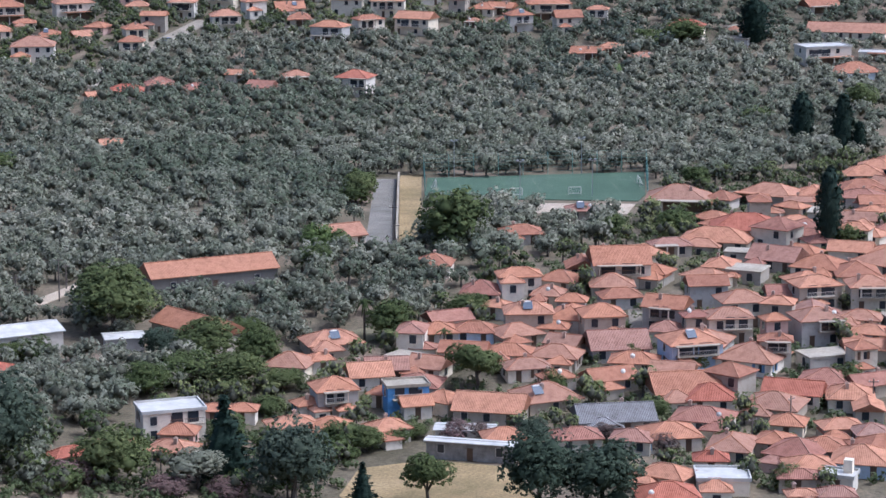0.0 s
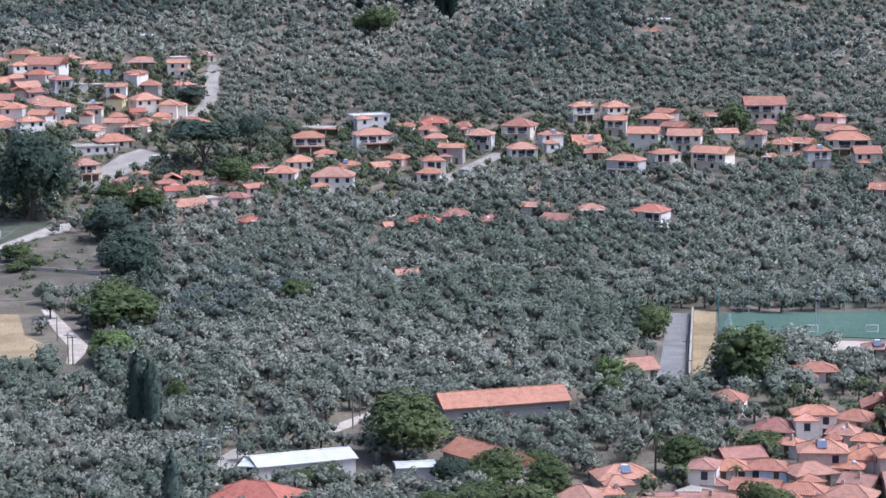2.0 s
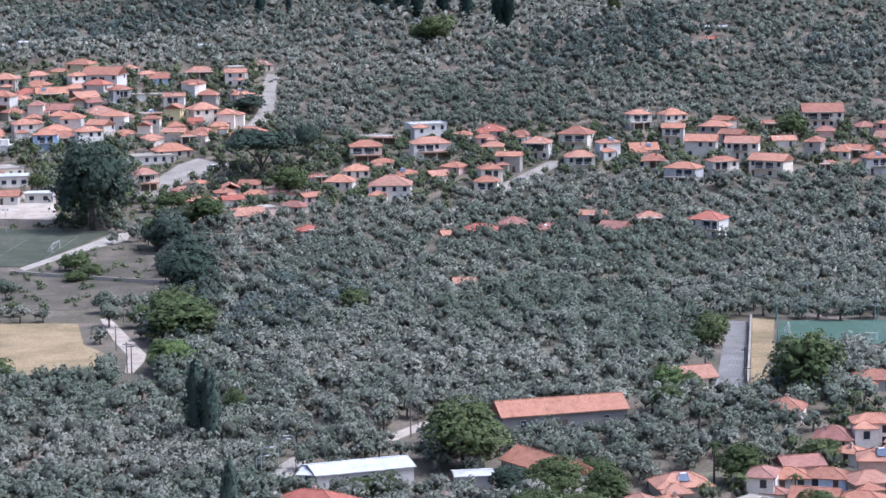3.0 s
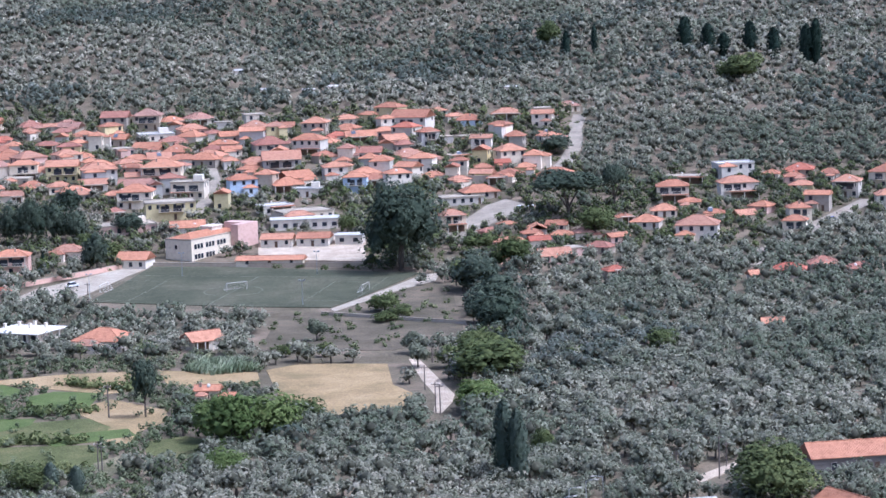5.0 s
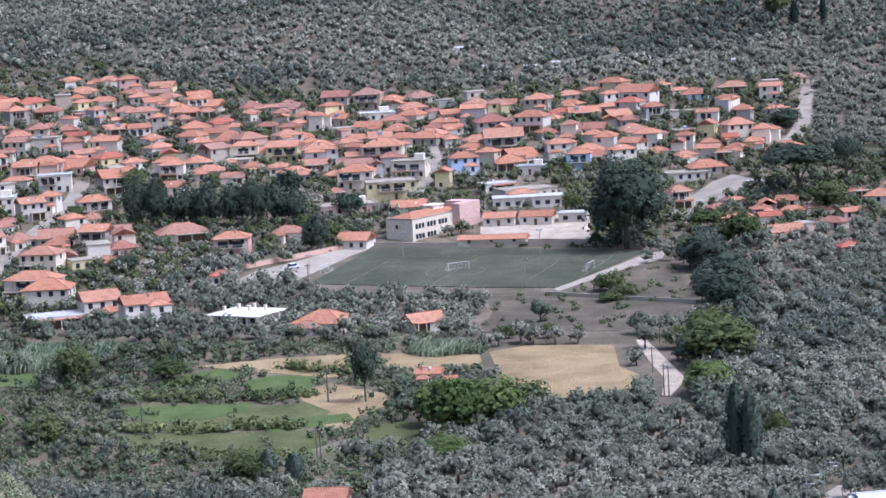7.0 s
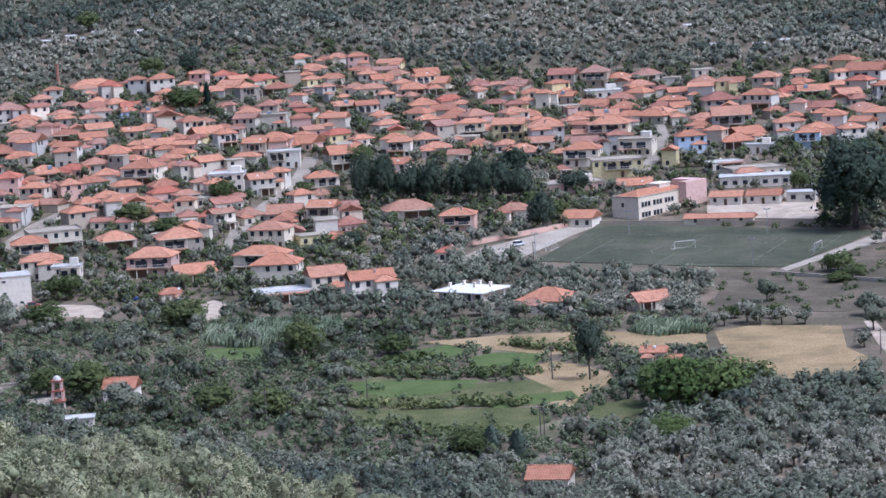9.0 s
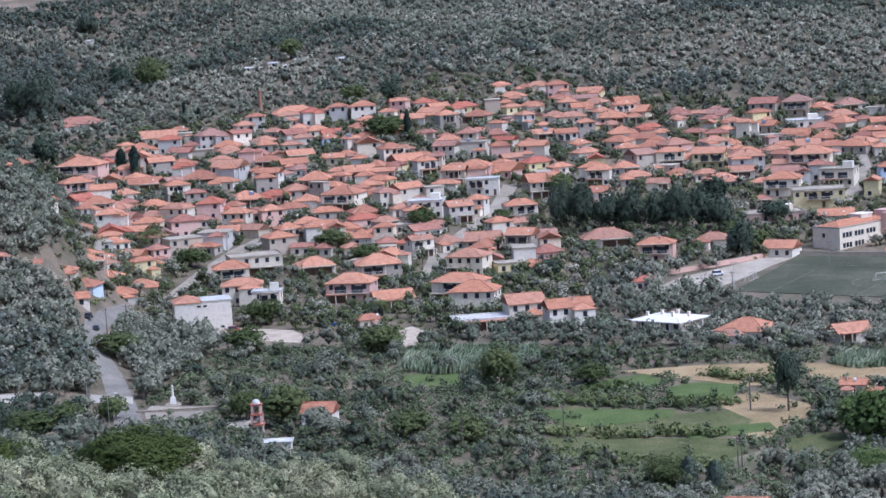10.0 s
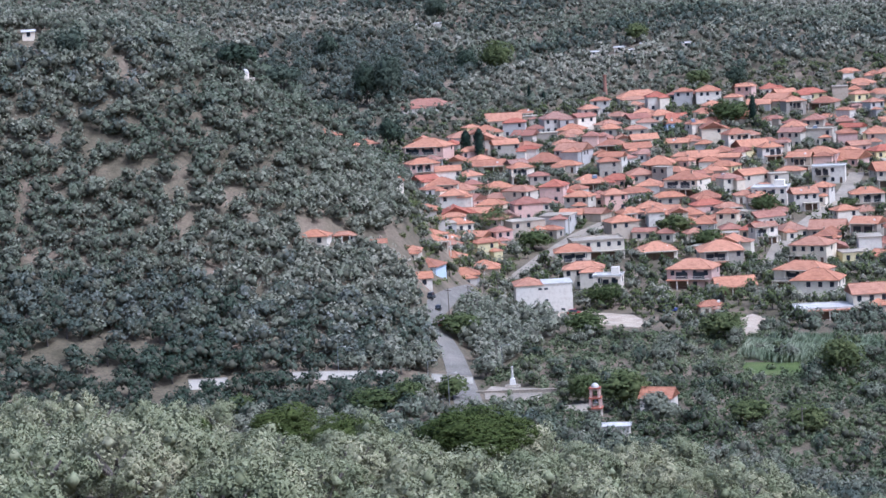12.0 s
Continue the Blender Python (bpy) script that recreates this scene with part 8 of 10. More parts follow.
def crown(dice, tufts, rx, rz, zc, boughs, size, per=4, fill=0.62, spread=1.0, top=0.3, loose=1.5, leafy_heart=False):
    """Leaf clumps in rounded tufts, the tufts packed over a few boughs round a heart coloured dark as inner shade."""
    c = dice.normal(size=(boughs, 3))
    c[:, 2] = np.abs(c[:, 2]) * 0.9 - 0.35
    c /= np.linalg.norm(c, axis=1)[:, None]
    ang = 6.2832 * (np.arange(boughs) + dice.uniform(-0.3, 0.3, boughs)) / boughs
    flat = np.hypot(c[:, 0], c[:, 1])
    c[:, 0], c[:, 1] = flat * np.cos(ang), flat * np.sin(ang)
    c = c * np.array([rx, rx, rz]) * dice.uniform(0.32, 0.62, (boughs, 1)) * spread
    lr = dice.uniform(0.4, 0.6, boughs)
    k = dice.integers(boughs, size=tufts)
    u = dice.normal(size=(tufts, 3))
    u[:, 2] += top
    u /= np.linalg.norm(u, axis=1)[:, None]
    p = c[k] + u * lr[k][:, None] * np.array([rx, rx, rz]) * dice.uniform(0.8, 1.05, (tufts, 1))
    k = np.repeat(np.arange(tufts), per)
    n = len(k)
    v = dice.normal(size=(n, 3)) + 0.7 * u[k] + np.array([0, 0, 0.3])
    v /= np.linalg.norm(v, axis=1)[:, None]
    s = size * dice.uniform(0.7, 1.3, (n, 1))
    p = p[k] + v * size * loose * dice.uniform(0.7, 1.1, (n, 1))
    out = v + 0.4 * u[k] + dice.normal(scale=0.25, size=(n, 3))
    out /= np.linalg.norm(out, axis=1)[:, None]
    a = np.cross(out, dice.normal(size=(n, 3)))
    a /= np.linalg.norm(a, axis=1)[:, None]
    b = np.cross(out, a)
    t = np.stack([p + a * s, p - a * s * 0.55 + b * s * 0.85, p - a * s * 0.55 - b * s * 0.85], 1)
    t[:, :, 2] += zc
    soft = 0.45 * v + 0.45 * u[k] + 0.4 * p / np.array([rx, rx, rz]) + np.array([0, 0, 0.3]) + dice.normal(scale=0.1, size=(n, 3))
    V, F, N, count = [t.reshape(-1, 3)], [np.arange(3 * n).reshape(-1, 3)], [np.repeat(soft, 3, axis=0)], 3 * n
    # bough hearts, coloured dark to imitate shade inside the crown unless leafy_heart
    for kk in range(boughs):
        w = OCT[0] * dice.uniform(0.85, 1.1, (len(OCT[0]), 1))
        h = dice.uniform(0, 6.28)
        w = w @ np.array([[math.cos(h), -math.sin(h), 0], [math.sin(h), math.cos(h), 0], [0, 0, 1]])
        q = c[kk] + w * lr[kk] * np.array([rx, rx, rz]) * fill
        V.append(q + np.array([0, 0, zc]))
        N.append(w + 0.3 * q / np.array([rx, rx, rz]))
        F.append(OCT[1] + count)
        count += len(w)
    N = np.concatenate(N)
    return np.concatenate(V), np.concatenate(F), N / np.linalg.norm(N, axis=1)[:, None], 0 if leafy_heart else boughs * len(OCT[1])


def stem(h, r, lean=0.0):
    """A five-sided tapering trunk."""
    V, F, N = [], [], []
    for k in range(5):
        a = 6.2832 * k / 5
        V += [(r * math.cos(a), r * math.sin(a), -0.5), (0.6 * r * math.cos(a) + lean, 0.6 * r * math.sin(a), h)]
        N += [(math.cos(a), math.sin(a), 0.1)] * 2
        i, j = 2 * k, 2 * ((k + 1) % 5)
        F += [(i, j, j + 1), (i, j + 1, i + 1)]
    return np.array(V), np.array(F), np.array(N), len(F)


def soft_normals(me, normals):
    """Leaves shade as parts of their rounded clump, not as single flat blades."""
    a = me.attributes.new("custom_normal", "FLOAT_VECTOR", "POINT")
    a.data.foreach_set("vector", np.asarray(normals, np.float32).ravel())


def wood(name, places, kinds, mat, label, category):
    """Many trees that nobody could count, as one mesh. places: x, y, scale; kinds: (crown, stem) triangle sets."""
    dice = np.random.default_rng(len(places))
    co, faces, slot, nrm, count = [], [], [], [], 0
    z = land(places[:, 0], places[:, 1])
    pick = dice.integers(len(kinds), size=len(places))
    turn = dice.uniform(0, 6.2832, len(places))
    for i, (cr, st) in enumerate(kinds):
        sel = np.nonzero(pick == i)[0]
        if not len(sel):
            continue
        c, s = np.cos(turn[sel]), np.sin(turn[sel])
        for base in (cr, st):
            if base is None:
                continue
            b, f, q, woody = base
            sc = places[sel, 2][:, None]
            st_z = sc * dice.uniform(0.85, 1.15, (len(sel), 1))
            X = (b[None, :, 0] * c[:, None] - b[None, :, 1] * s[:, None]) * sc + places[sel, 0][:, None]
            Y = (b[None, :, 0] * s[:, None] + b[None, :, 1] * c[:, None]) * sc + places[sel, 1][:, None]
            Z = b[None, :, 2] * st_z + z[sel][:, None]
            co.append(np.stack([X, Y, Z], -1).reshape(-1, 3))
            nrm.append(np.stack([q[None, :, 0] * c[:, None] - q[None, :, 1] * s[:, None], q[None, :, 0] * s[:, None] + q[None, :, 1] * c[:, None], q[None, :, 2] + 0 * X], -1).reshape(-1, 3))
            faces.append((f[None] + (np.arange(len(sel)) * len(b))[:, None, None] + count).reshape(-1, 3))
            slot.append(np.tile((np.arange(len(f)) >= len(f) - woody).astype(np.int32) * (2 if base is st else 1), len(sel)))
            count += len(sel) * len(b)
    me = grid_mesh(name, np.concatenate(co), np.concatenate(faces), mat, M_TWIG_SHADE, M_BARK)
    me.polygons.foreach_set("material_index", np.concatenate(slot))
    me.polygons.foreach_set("use_smooth", np.ones(len(me.polygons), bool))
    soft_normals(me, np.concatenate(nrm))
    return tagged(new(name, me), label, category, kind="stuff")


def scatter(seed, spacing, d0, d1, a0, a1, jitter=0.42):
    """Uneven rows of planting places between two distances and two bearings from the viewpoint."""
    dice = np.random.default_rng(seed)
    r = d1 / math.cos(radians(max(abs(a0), abs(a1)))) + 10
    xs = np.arange(-r * math.sin(radians(max(a1, 1))), r * math.sin(radians(max(-a0, 1))), spacing)
    ys = np.arange(d0 * 0.7, d1 + 5, spacing)
    X, Y = np.meshgrid(xs, ys)
    X = X + (np.arange(len(ys)) % 2)[:, None] * spacing / 2
    X = X + dice.uniform(-jitter, jitter, X.shape) * spacing
    Y = Y + dice.uniform(-jitter, jitter, X.shape) * spacing
    X, Y = X.ravel(), Y.ravel()
    d, a = np.hypot(X, Y), np.degrees(np.arctan2(-X, Y))
    ok = (d > d0) & (d < d1) & (a > a0) & (a < a1)
    return X[ok], Y[ok], dice


def clear_of(X, Y, margin=1.6, polys=(), tall=True):
    ok = np.ones(len(X), bool)
    if tall:
        d = np.hypot(X, Y)
        for p in OPEN:
            for s in (5.0, 10.0, 15.0):
                ok &= ~inside(X + X / d * s, Y + Y / d * s, p)
            for s in (-2.8, 2.8):
                ok &= ~inside(X + Y / d * s, Y - X / d * s, p)
    F = np.array(FOOT) if FOOT else np.zeros((0, 3))
    for i in range(0, len(F), 50):
        g = F[i:i + 50]
        if tall:
            r = np.hypot(X, Y)
            for s in (4.5, 8.5):
                ok &= ~(np.hypot((X + X / r * s)[:, None] - g[None, :, 0], (Y + Y / r * s)[:, None] - g[None, :, 1]) < g[None, :, 2] * 0.75).any(1)
        ok &= ~(np.hypot(X[:, None] - g[None, :, 0], Y[:, None] - g[None, :, 1]) < g[None, :, 2] + margin).any(1)
    for p in list(KEEP_OUT) + list(polys):
        ok &= ~inside(X, Y, p)
    return ok


tree_dice = np.random.default_rng(5)
OLIVE_CLOSE = [(crown(tree_dice, 80, 2.9, 2.5, 2.2, 6, 0.25, 5, 0.68), stem(1.8, 0.3, 0.2)) for _ in range(10)]
OLIVE_FINE = [(crown(tree_dice, 58, 2.9, 2.5, 2.2, 5, 0.32, 4, 0.72), stem(1.8, 0.28, 0.2)) for _ in range(10)]
OLIVE_MID = [(crown(tree_dice, 28, 2.95, 2.6, 2.4, 4, 0.45, 3, 0.78), None) for _ in range(10)]
OLIVE_FAR = [(crown(tree_dice, 11, 3.2, 2.8, 2.7, 2, 0.72, 3, 0.85), None) for _ in range(10)]
BROAD = [(crown(tree_dice, 34, 2.8, 3.0, 3.0, 5, 0.44, 3, 0.76), stem(2.2, 0.25)) for _ in range(8)]
SHRUB = [(crown(tree_dice, 11, 1.6, 1.2, 0.6, 2, 0.36, 3, 0.72, leafy_heart=True), None) for _ in range(8)]

for name, spacing, d0, d1, kinds, seed in (("olive_grove_close", 5.4, 352, 470, OLIVE_CLOSE, 20), ("olive_grove_near", 5.5, 470, 640, OLIVE_FINE, 21), ("olive_grove_middle", 6.2, 640, 1020, OLIVE_MID, 22),
                                           ("olive_grove_far", 6.4, 1020, 1490, OLIVE_FAR, 23), ("olive_grove_beyond", 8.0, 1490, 1720, OLIVE_FAR, 25), ("olive_grove_hill", 4.9, 590, 860, OLIVE_MID, 24)):
    X, Y, dice = scatter(seed, spacing, d0, d1, 19.5 if "hill" in name else 26 if "beyond" in name else -28, 38)
    ok = clear_of(X, Y, polys=TOWN + [VALLEY, GULLY, FAR_WOOD]) & (dice.random(len(X)) < 0.94)
    X, Y = X[ok], Y[ok]
    drift = np.sin(X / 61.0 + 0.7) * np.cos(Y / 47.0) + 0.7 * np.sin(X / 23.0 - Y / 31.0) + dice.normal(scale=0.45, size=len(X))
    green = drift > (0.7 if d0 >= 1020 else 1.5)
    # oak and dark leaf colours at the hill foot imitate the shade over it
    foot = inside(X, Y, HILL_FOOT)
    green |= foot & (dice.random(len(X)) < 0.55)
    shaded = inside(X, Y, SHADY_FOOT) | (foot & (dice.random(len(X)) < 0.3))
    thin = ~foot | (dice.random(len(X)) < 0.9)
    for p in BARE:
        thin &= ~inside(X, Y, p) | (dice.random(len(X)) < 0.5)
    X, Y, green, shaded = X[thin], Y[thin], green[thin], shaded[thin]
    size = dice.uniform(0.86, 1.34, len(X)) if d0 < 640 else dice.uniform(0.82, 1.25, len(X))
    wood("olive_grove", np.stack([X, Y, size], 1)[~green & ~shaded], kinds, M_OLIVE,
         "silvery grey-green olive trees covering the dry slopes", "olive trees")
    wood("wild_wood", np.stack([X, Y, size * 1.1], 1)[green & ~shaded], kinds, M_OAK,
         "green wild trees scattered among the olive groves, more where hill-foot shade is imitated", "trees")
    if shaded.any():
        wood("evergreen_wood", np.stack([X, Y, size], 1)[shaded], kinds, M_DARK, "dark-leaved grove trees imitating shade along the foot of the hill", "trees")


# gardens in the towns, the bushy valley floor, the dark gully
for poly, seed, spacing, share, kinds, mat, label, category in (
        (TOWN[0], 41, 6.0, 0.5, BROAD, M_BROAD, "dark green garden trees between village houses", "garden trees"),
        (TOWN[0], 61, 2.8, 0.55, SHRUB, M_SCRUB, "low garden shrubs and vines between village houses", "garden shrubs"),
        (TOWN[1], 62, 3.2, 0.4, SHRUB, M_BROAD, "low garden shrubs between hillside houses", "garden shrubs"),
        (TOWN[2], 63, 3.4, 0.4, SHRUB, M_BROAD, "low garden shrubs between town houses", "garden shrubs"),
        (TOWN[1], 42, 5.6, 0.7, BROAD, M_BROAD, "dark green garden trees between hillside houses", "garden trees"),
        (TOWN[2], 43, 6.0, 0.6, BROAD, M_BROAD, "dark green garden trees between town houses", "garden trees"),
        (TOWN[1], 52, 6.5, 0.3, OLIVE_MID, M_OLIVE, "grey-green olive trees in hillside gardens", "olive trees"),
        (TOWN[2], 53, 6.0, 0.4, OLIVE_MID, M_OLIVE, "grey-green olive trees in town gardens", "olive trees"),
        (VALLEY, 44, 6.0, 0.3, BROAD, M_SCRUB, "green broadleaf trees on the valley floor", "trees"),
        (VALLEY, 45, 6.5, 0.32, OLIVE_FINE, M_OLIVE, "silvery olive trees on the valley floor", "olive trees"),
        (VALLEY, 57, 8.0, 0.12, BROAD, M_DARK, "dark evergreen trees on the valley floor", "trees"),
        (VALLEY, 46, 2.6, 0.8, SHRUB, M_HERB, "low green scrub and hedges", "scrub"),
        (GULLY, 47, 5.5, 0.8, BROAD, M_DARK, "dark trees in a shaded gully", "trees"),
        (BANK, 50, 5.5, 0.42, BROAD, M_BROAD, "dark green trees on the bank below the village", "trees"),
        (BANK, 51, 2.6, 0.6, SHRUB, M_SCRUB, "low scrub on the bank below the village", "scrub"),
        (BANK2, 54, 5.0, 0.55, BROAD, M_BROAD, "dark green trees on the bank by a pink house", "trees"),
        (BANK2, 55, 6.0, 0.5, OLIVE_FINE, M_OLIVE, "grey-green olive trees on the bank by a pink house", "olive trees"),
        (BANK2, 56, 2.6, 0.6, SHRUB, M_SCRUB, "low scrub on the bank by a pink house", "scrub"),
        (FLANK, 58, 5.0, 0.95, OLIVE_MID, M_OLIVE, "silvery olive trees on the flank of the hill", "olive trees"),
        (FAR_WOOD, 49, 6.5, 0.75, BROAD, M_OAK, "dark tall wood behind the olive hill", "trees"),
        (WASTE, 48, 5.0, 0.3, SHRUB, M_SCRUB, "sparse low bushes on waste ground", "scrub")):
    xs, ys = [q[0] for q in poly], [q[1] for q in poly]
    dice = np.random.default_rng(seed)
    X, Y = np.meshgrid(np.arange(min(xs), max(xs), spacing), np.arange(min(ys), max(ys), spacing))
    X = (X + dice.uniform(-0.45, 0.45, X.shape) * spacing).ravel()
    Y = (Y + dice.uniform(-0.45, 0.45, Y.shape) * spacing).ravel()
    ok = inside(X, Y, poly) & (dice.random(len(X)) < share)
    if poly in (WASTE, BANK, BANK2):
        F = np.array(FOOT)
        ok &= ~(np.hypot(X[:, None] - F[None, :, 0], Y[:, None] - F[None, :, 1]) < F[None, :, 2] + 1.0).any(1)
    else:
        ok &= clear_of(X, Y, 0.4 if poly in TOWN else 1.2, tall=kinds is not SHRUB) | ((kinds is SHRUB) & (dice.random(len(X)) < 0.05))
    X, Y = X[ok], Y[ok]
    small = 0.8 if mat is M_BROAD else 0.72 if poly is VALLEY and kinds is BROAD else 1.35 if poly is FAR_WOOD else 0.9
    wood(category.replace(" ", "_"), np.stack([X, Y, dice.uniform(0.55 if poly in (FAR_WOOD, VALLEY) else 0.75, 1.3 if poly is VALLEY else 1.2, len(X)) * small], 1), kinds, mat, label, category)

# hedges between the fields
for i, line in enumerate(([(-125.0, 559.9), (-107.3, 551.1), (-99.4, 550.8), (-89.0, 552.0), (-79.0, 545.8), (-68.9, 549.0)], [(-95.8, 570.5), (-102.2, 567.6), (-109.5, 570.6)], [(-108.5, 516.6), (-92.9, 512.1), (-81.0, 514.6), (-68.4, 512.1)], [(-81.8, 588.1), (-73.8, 580.1), (-63.6, 574.7)], [(-101.8, 494.5), (-88.6, 486.7), (-76.1, 480.6), (-64.2, 477.9)])):
    dice = np.random.default_rng(80 + i)
    rows = []
    for (x0, y0), (x1, y1) in zip(line, line[1:]):
        n = max(2, int(math.hypot(x1 - x0, y1 - y0) / 0.8))
        q = dice.random(n)
        rows.append(np.stack([x0 + (x1 - x0) * q + dice.normal(scale=0.7, size=n), y0 + (y1 - y0) * q + dice.normal(scale=1.2, size=n), dice.uniform(0.7, 1.5, n)], 1))
    wood("hedge", np.concatenate(rows), SHRUB, M_BROAD, "dense dark green hedge between fields", "hedge")

# reed beds
def reeds(poly, seed):
    xs, ys = [q[0] for q in poly], [q[1] for q in poly]
    dice = np.random.default_rng(seed)
    n = int((max(xs) - min(xs)) * (max(ys) - min(ys)) * 9)
    X, Y = dice.uniform(min(xs), max(xs), n), dice.uniform(min(ys), max(ys), n)
    ok = inside(X, Y, poly)
    X, Y = X[ok], Y[ok]
    n = len(X)
    swell = 0.8 + 0.25 * np.sin(X / 3.1) * np.cos(Y / 2.3)
    h, a, w = dice.uniform(2.6, 4.0, n) * swell, dice.uniform(0, 6.2832, n), dice.uniform(0.1, 0.22, n)
    z = land(X, Y)
    lean = dice.normal(scale=0.5, size=(n, 2)) + np.stack([0.9 + 0.5 * np.sin(Y / 4.0), 0.3 * np.cos(X / 3.0)], -1)
    base = np.stack([X, Y, z + h * dice.uniform(0.2, 0.7, n)], -1)
    across = np.stack([np.cos(a) * w, np.sin(a) * w, 0 * w], -1)
    tip = np.stack([X + lean[:, 0], Y + lean[:, 1], z + h], -1)
    foot = np.stack([X, Y, z - 0.1], -1)
    t = np.stack([base - across, base + across, tip, base + across, base - across, foot], 1).reshape(-1, 3)
    me = grid_mesh("reed_bed", t, np.arange(len(t)).reshape(-1, 3), M_REED)
    me.polygons.foreach_set("use_smooth", np.ones(len(me.polygons), bool))
    up = np.repeat(np.stack([lean[:, 0] * 0.4, lean[:, 1] * 0.4 - 0.3, np.ones(n)], -1) + dice.normal(scale=0.3, size=(n, 3)), 6, axis=0)
    soft_normals(me, up / np.linalg.norm(up, axis=1)[:, None])
    tagged(new("reed_bed", me), "tall pale green reeds in a dense bed", "reeds", kind="stuff")


for i, p in enumerate(REEDS):
    reeds(p, 60 + i)

# ---- single trees ----
shape_dice = np.random.default_rng(77)


def tri_mesh(name, tris, mat):
    if isinstance(tris, tuple):
        co, faces, nrm, woody = tris
    else:
        co, faces = np.asarray(tris).reshape(-1, 3), np.arange(3 * len(tris)).reshape(-1, 3)
        nrm = co - np.array([0, 0, 0.45])
        nrm[:, 2] = 0.25 * nrm[:, 2] + 0.12
        nrm = nrm / np.linalg.norm(nrm, axis=1)[:, None] + shape_dice.normal(scale=0.2, size=nrm.shape)
        q = co[faces]
        turned = (np.cross(q[:, 1] - q[:, 0], q[:, 2] - q[:, 0]) * nrm[::3]).sum(1) < 0
        faces[turned] = faces[turned][:, ::-1]
    me = grid_mesh(name, co, faces, mat, M_TWIG_SHADE)
    if isinstance(tris, tuple):
        me.polygons.foreach_set("material_index", (np.arange(len(faces)) >= len(faces) - woody).astype(np.int32))
    me.polygons.foreach_set("use_smooth", np.ones(len(me.polygons), bool))
    soft_normals(me, nrm)
    return me


SHAPES = {  # leaves, lobes, height of the crown's middle, half height, leaf size, foot of the crown
    "broad": (M_BROAD, 900, 18, 0.48, 0.54, 0.05), "round": (M_BROAD, 800, 6, 0.54, 0.47, 0.05), "bush": (M_BROAD, 700, 10, 0.36, 0.56, 0.06),
    "bright": (M_BRIGHT, 900, 18, 0.47, 0.54, 0.05), "dark": (M_DARK, 800, 16, 0.47, 0.55, 0.055), "pine": (M_DARK, 1100, 26, 0.45, 0.58, 0.045),
    "oleander": (M_OLEANDER, 700, 10, 0.4, 0.55, 0.05), "olive": (M_OLIVE, 800, 8, 0.58, 0.44, 0.055), "cedar": (M_DARK, 700, 10, 0.56, 0.45, 0.06), "umbrella": (M_DARK, 700, 9, 0.72, 0.28, 0.055), "near_pine": (M_YOUNGPINE, 3200, 13, 0.5, 0.5, 0.03)}
TREE_WORDS = {"oleander": "dusty pink flowering oleander bush", "broad": "leafy green broadleaf tree", "round": "rounded dense green tree", "bush": "dense green garden shrub", "bright": "fresh light-green spreading tree",
              "dark": "dark green evergreen tree", "pine": "tall dark green pine with a ragged crown", "olive": "silvery grey-green olive tree", "cedar": "dark open-crowned eucalyptus tree",
              "umbrella": "dark flat-topped umbrella pine", "near_pine": "bushy yellow-green young pine", "cypress": "slim dark green cypress tree", "poplar": "tall narrow grey-green poplar", "fir": "dark green conical fir tree", "palm": "palm with a bare trunk and drooping fronds"}
MADE = {}


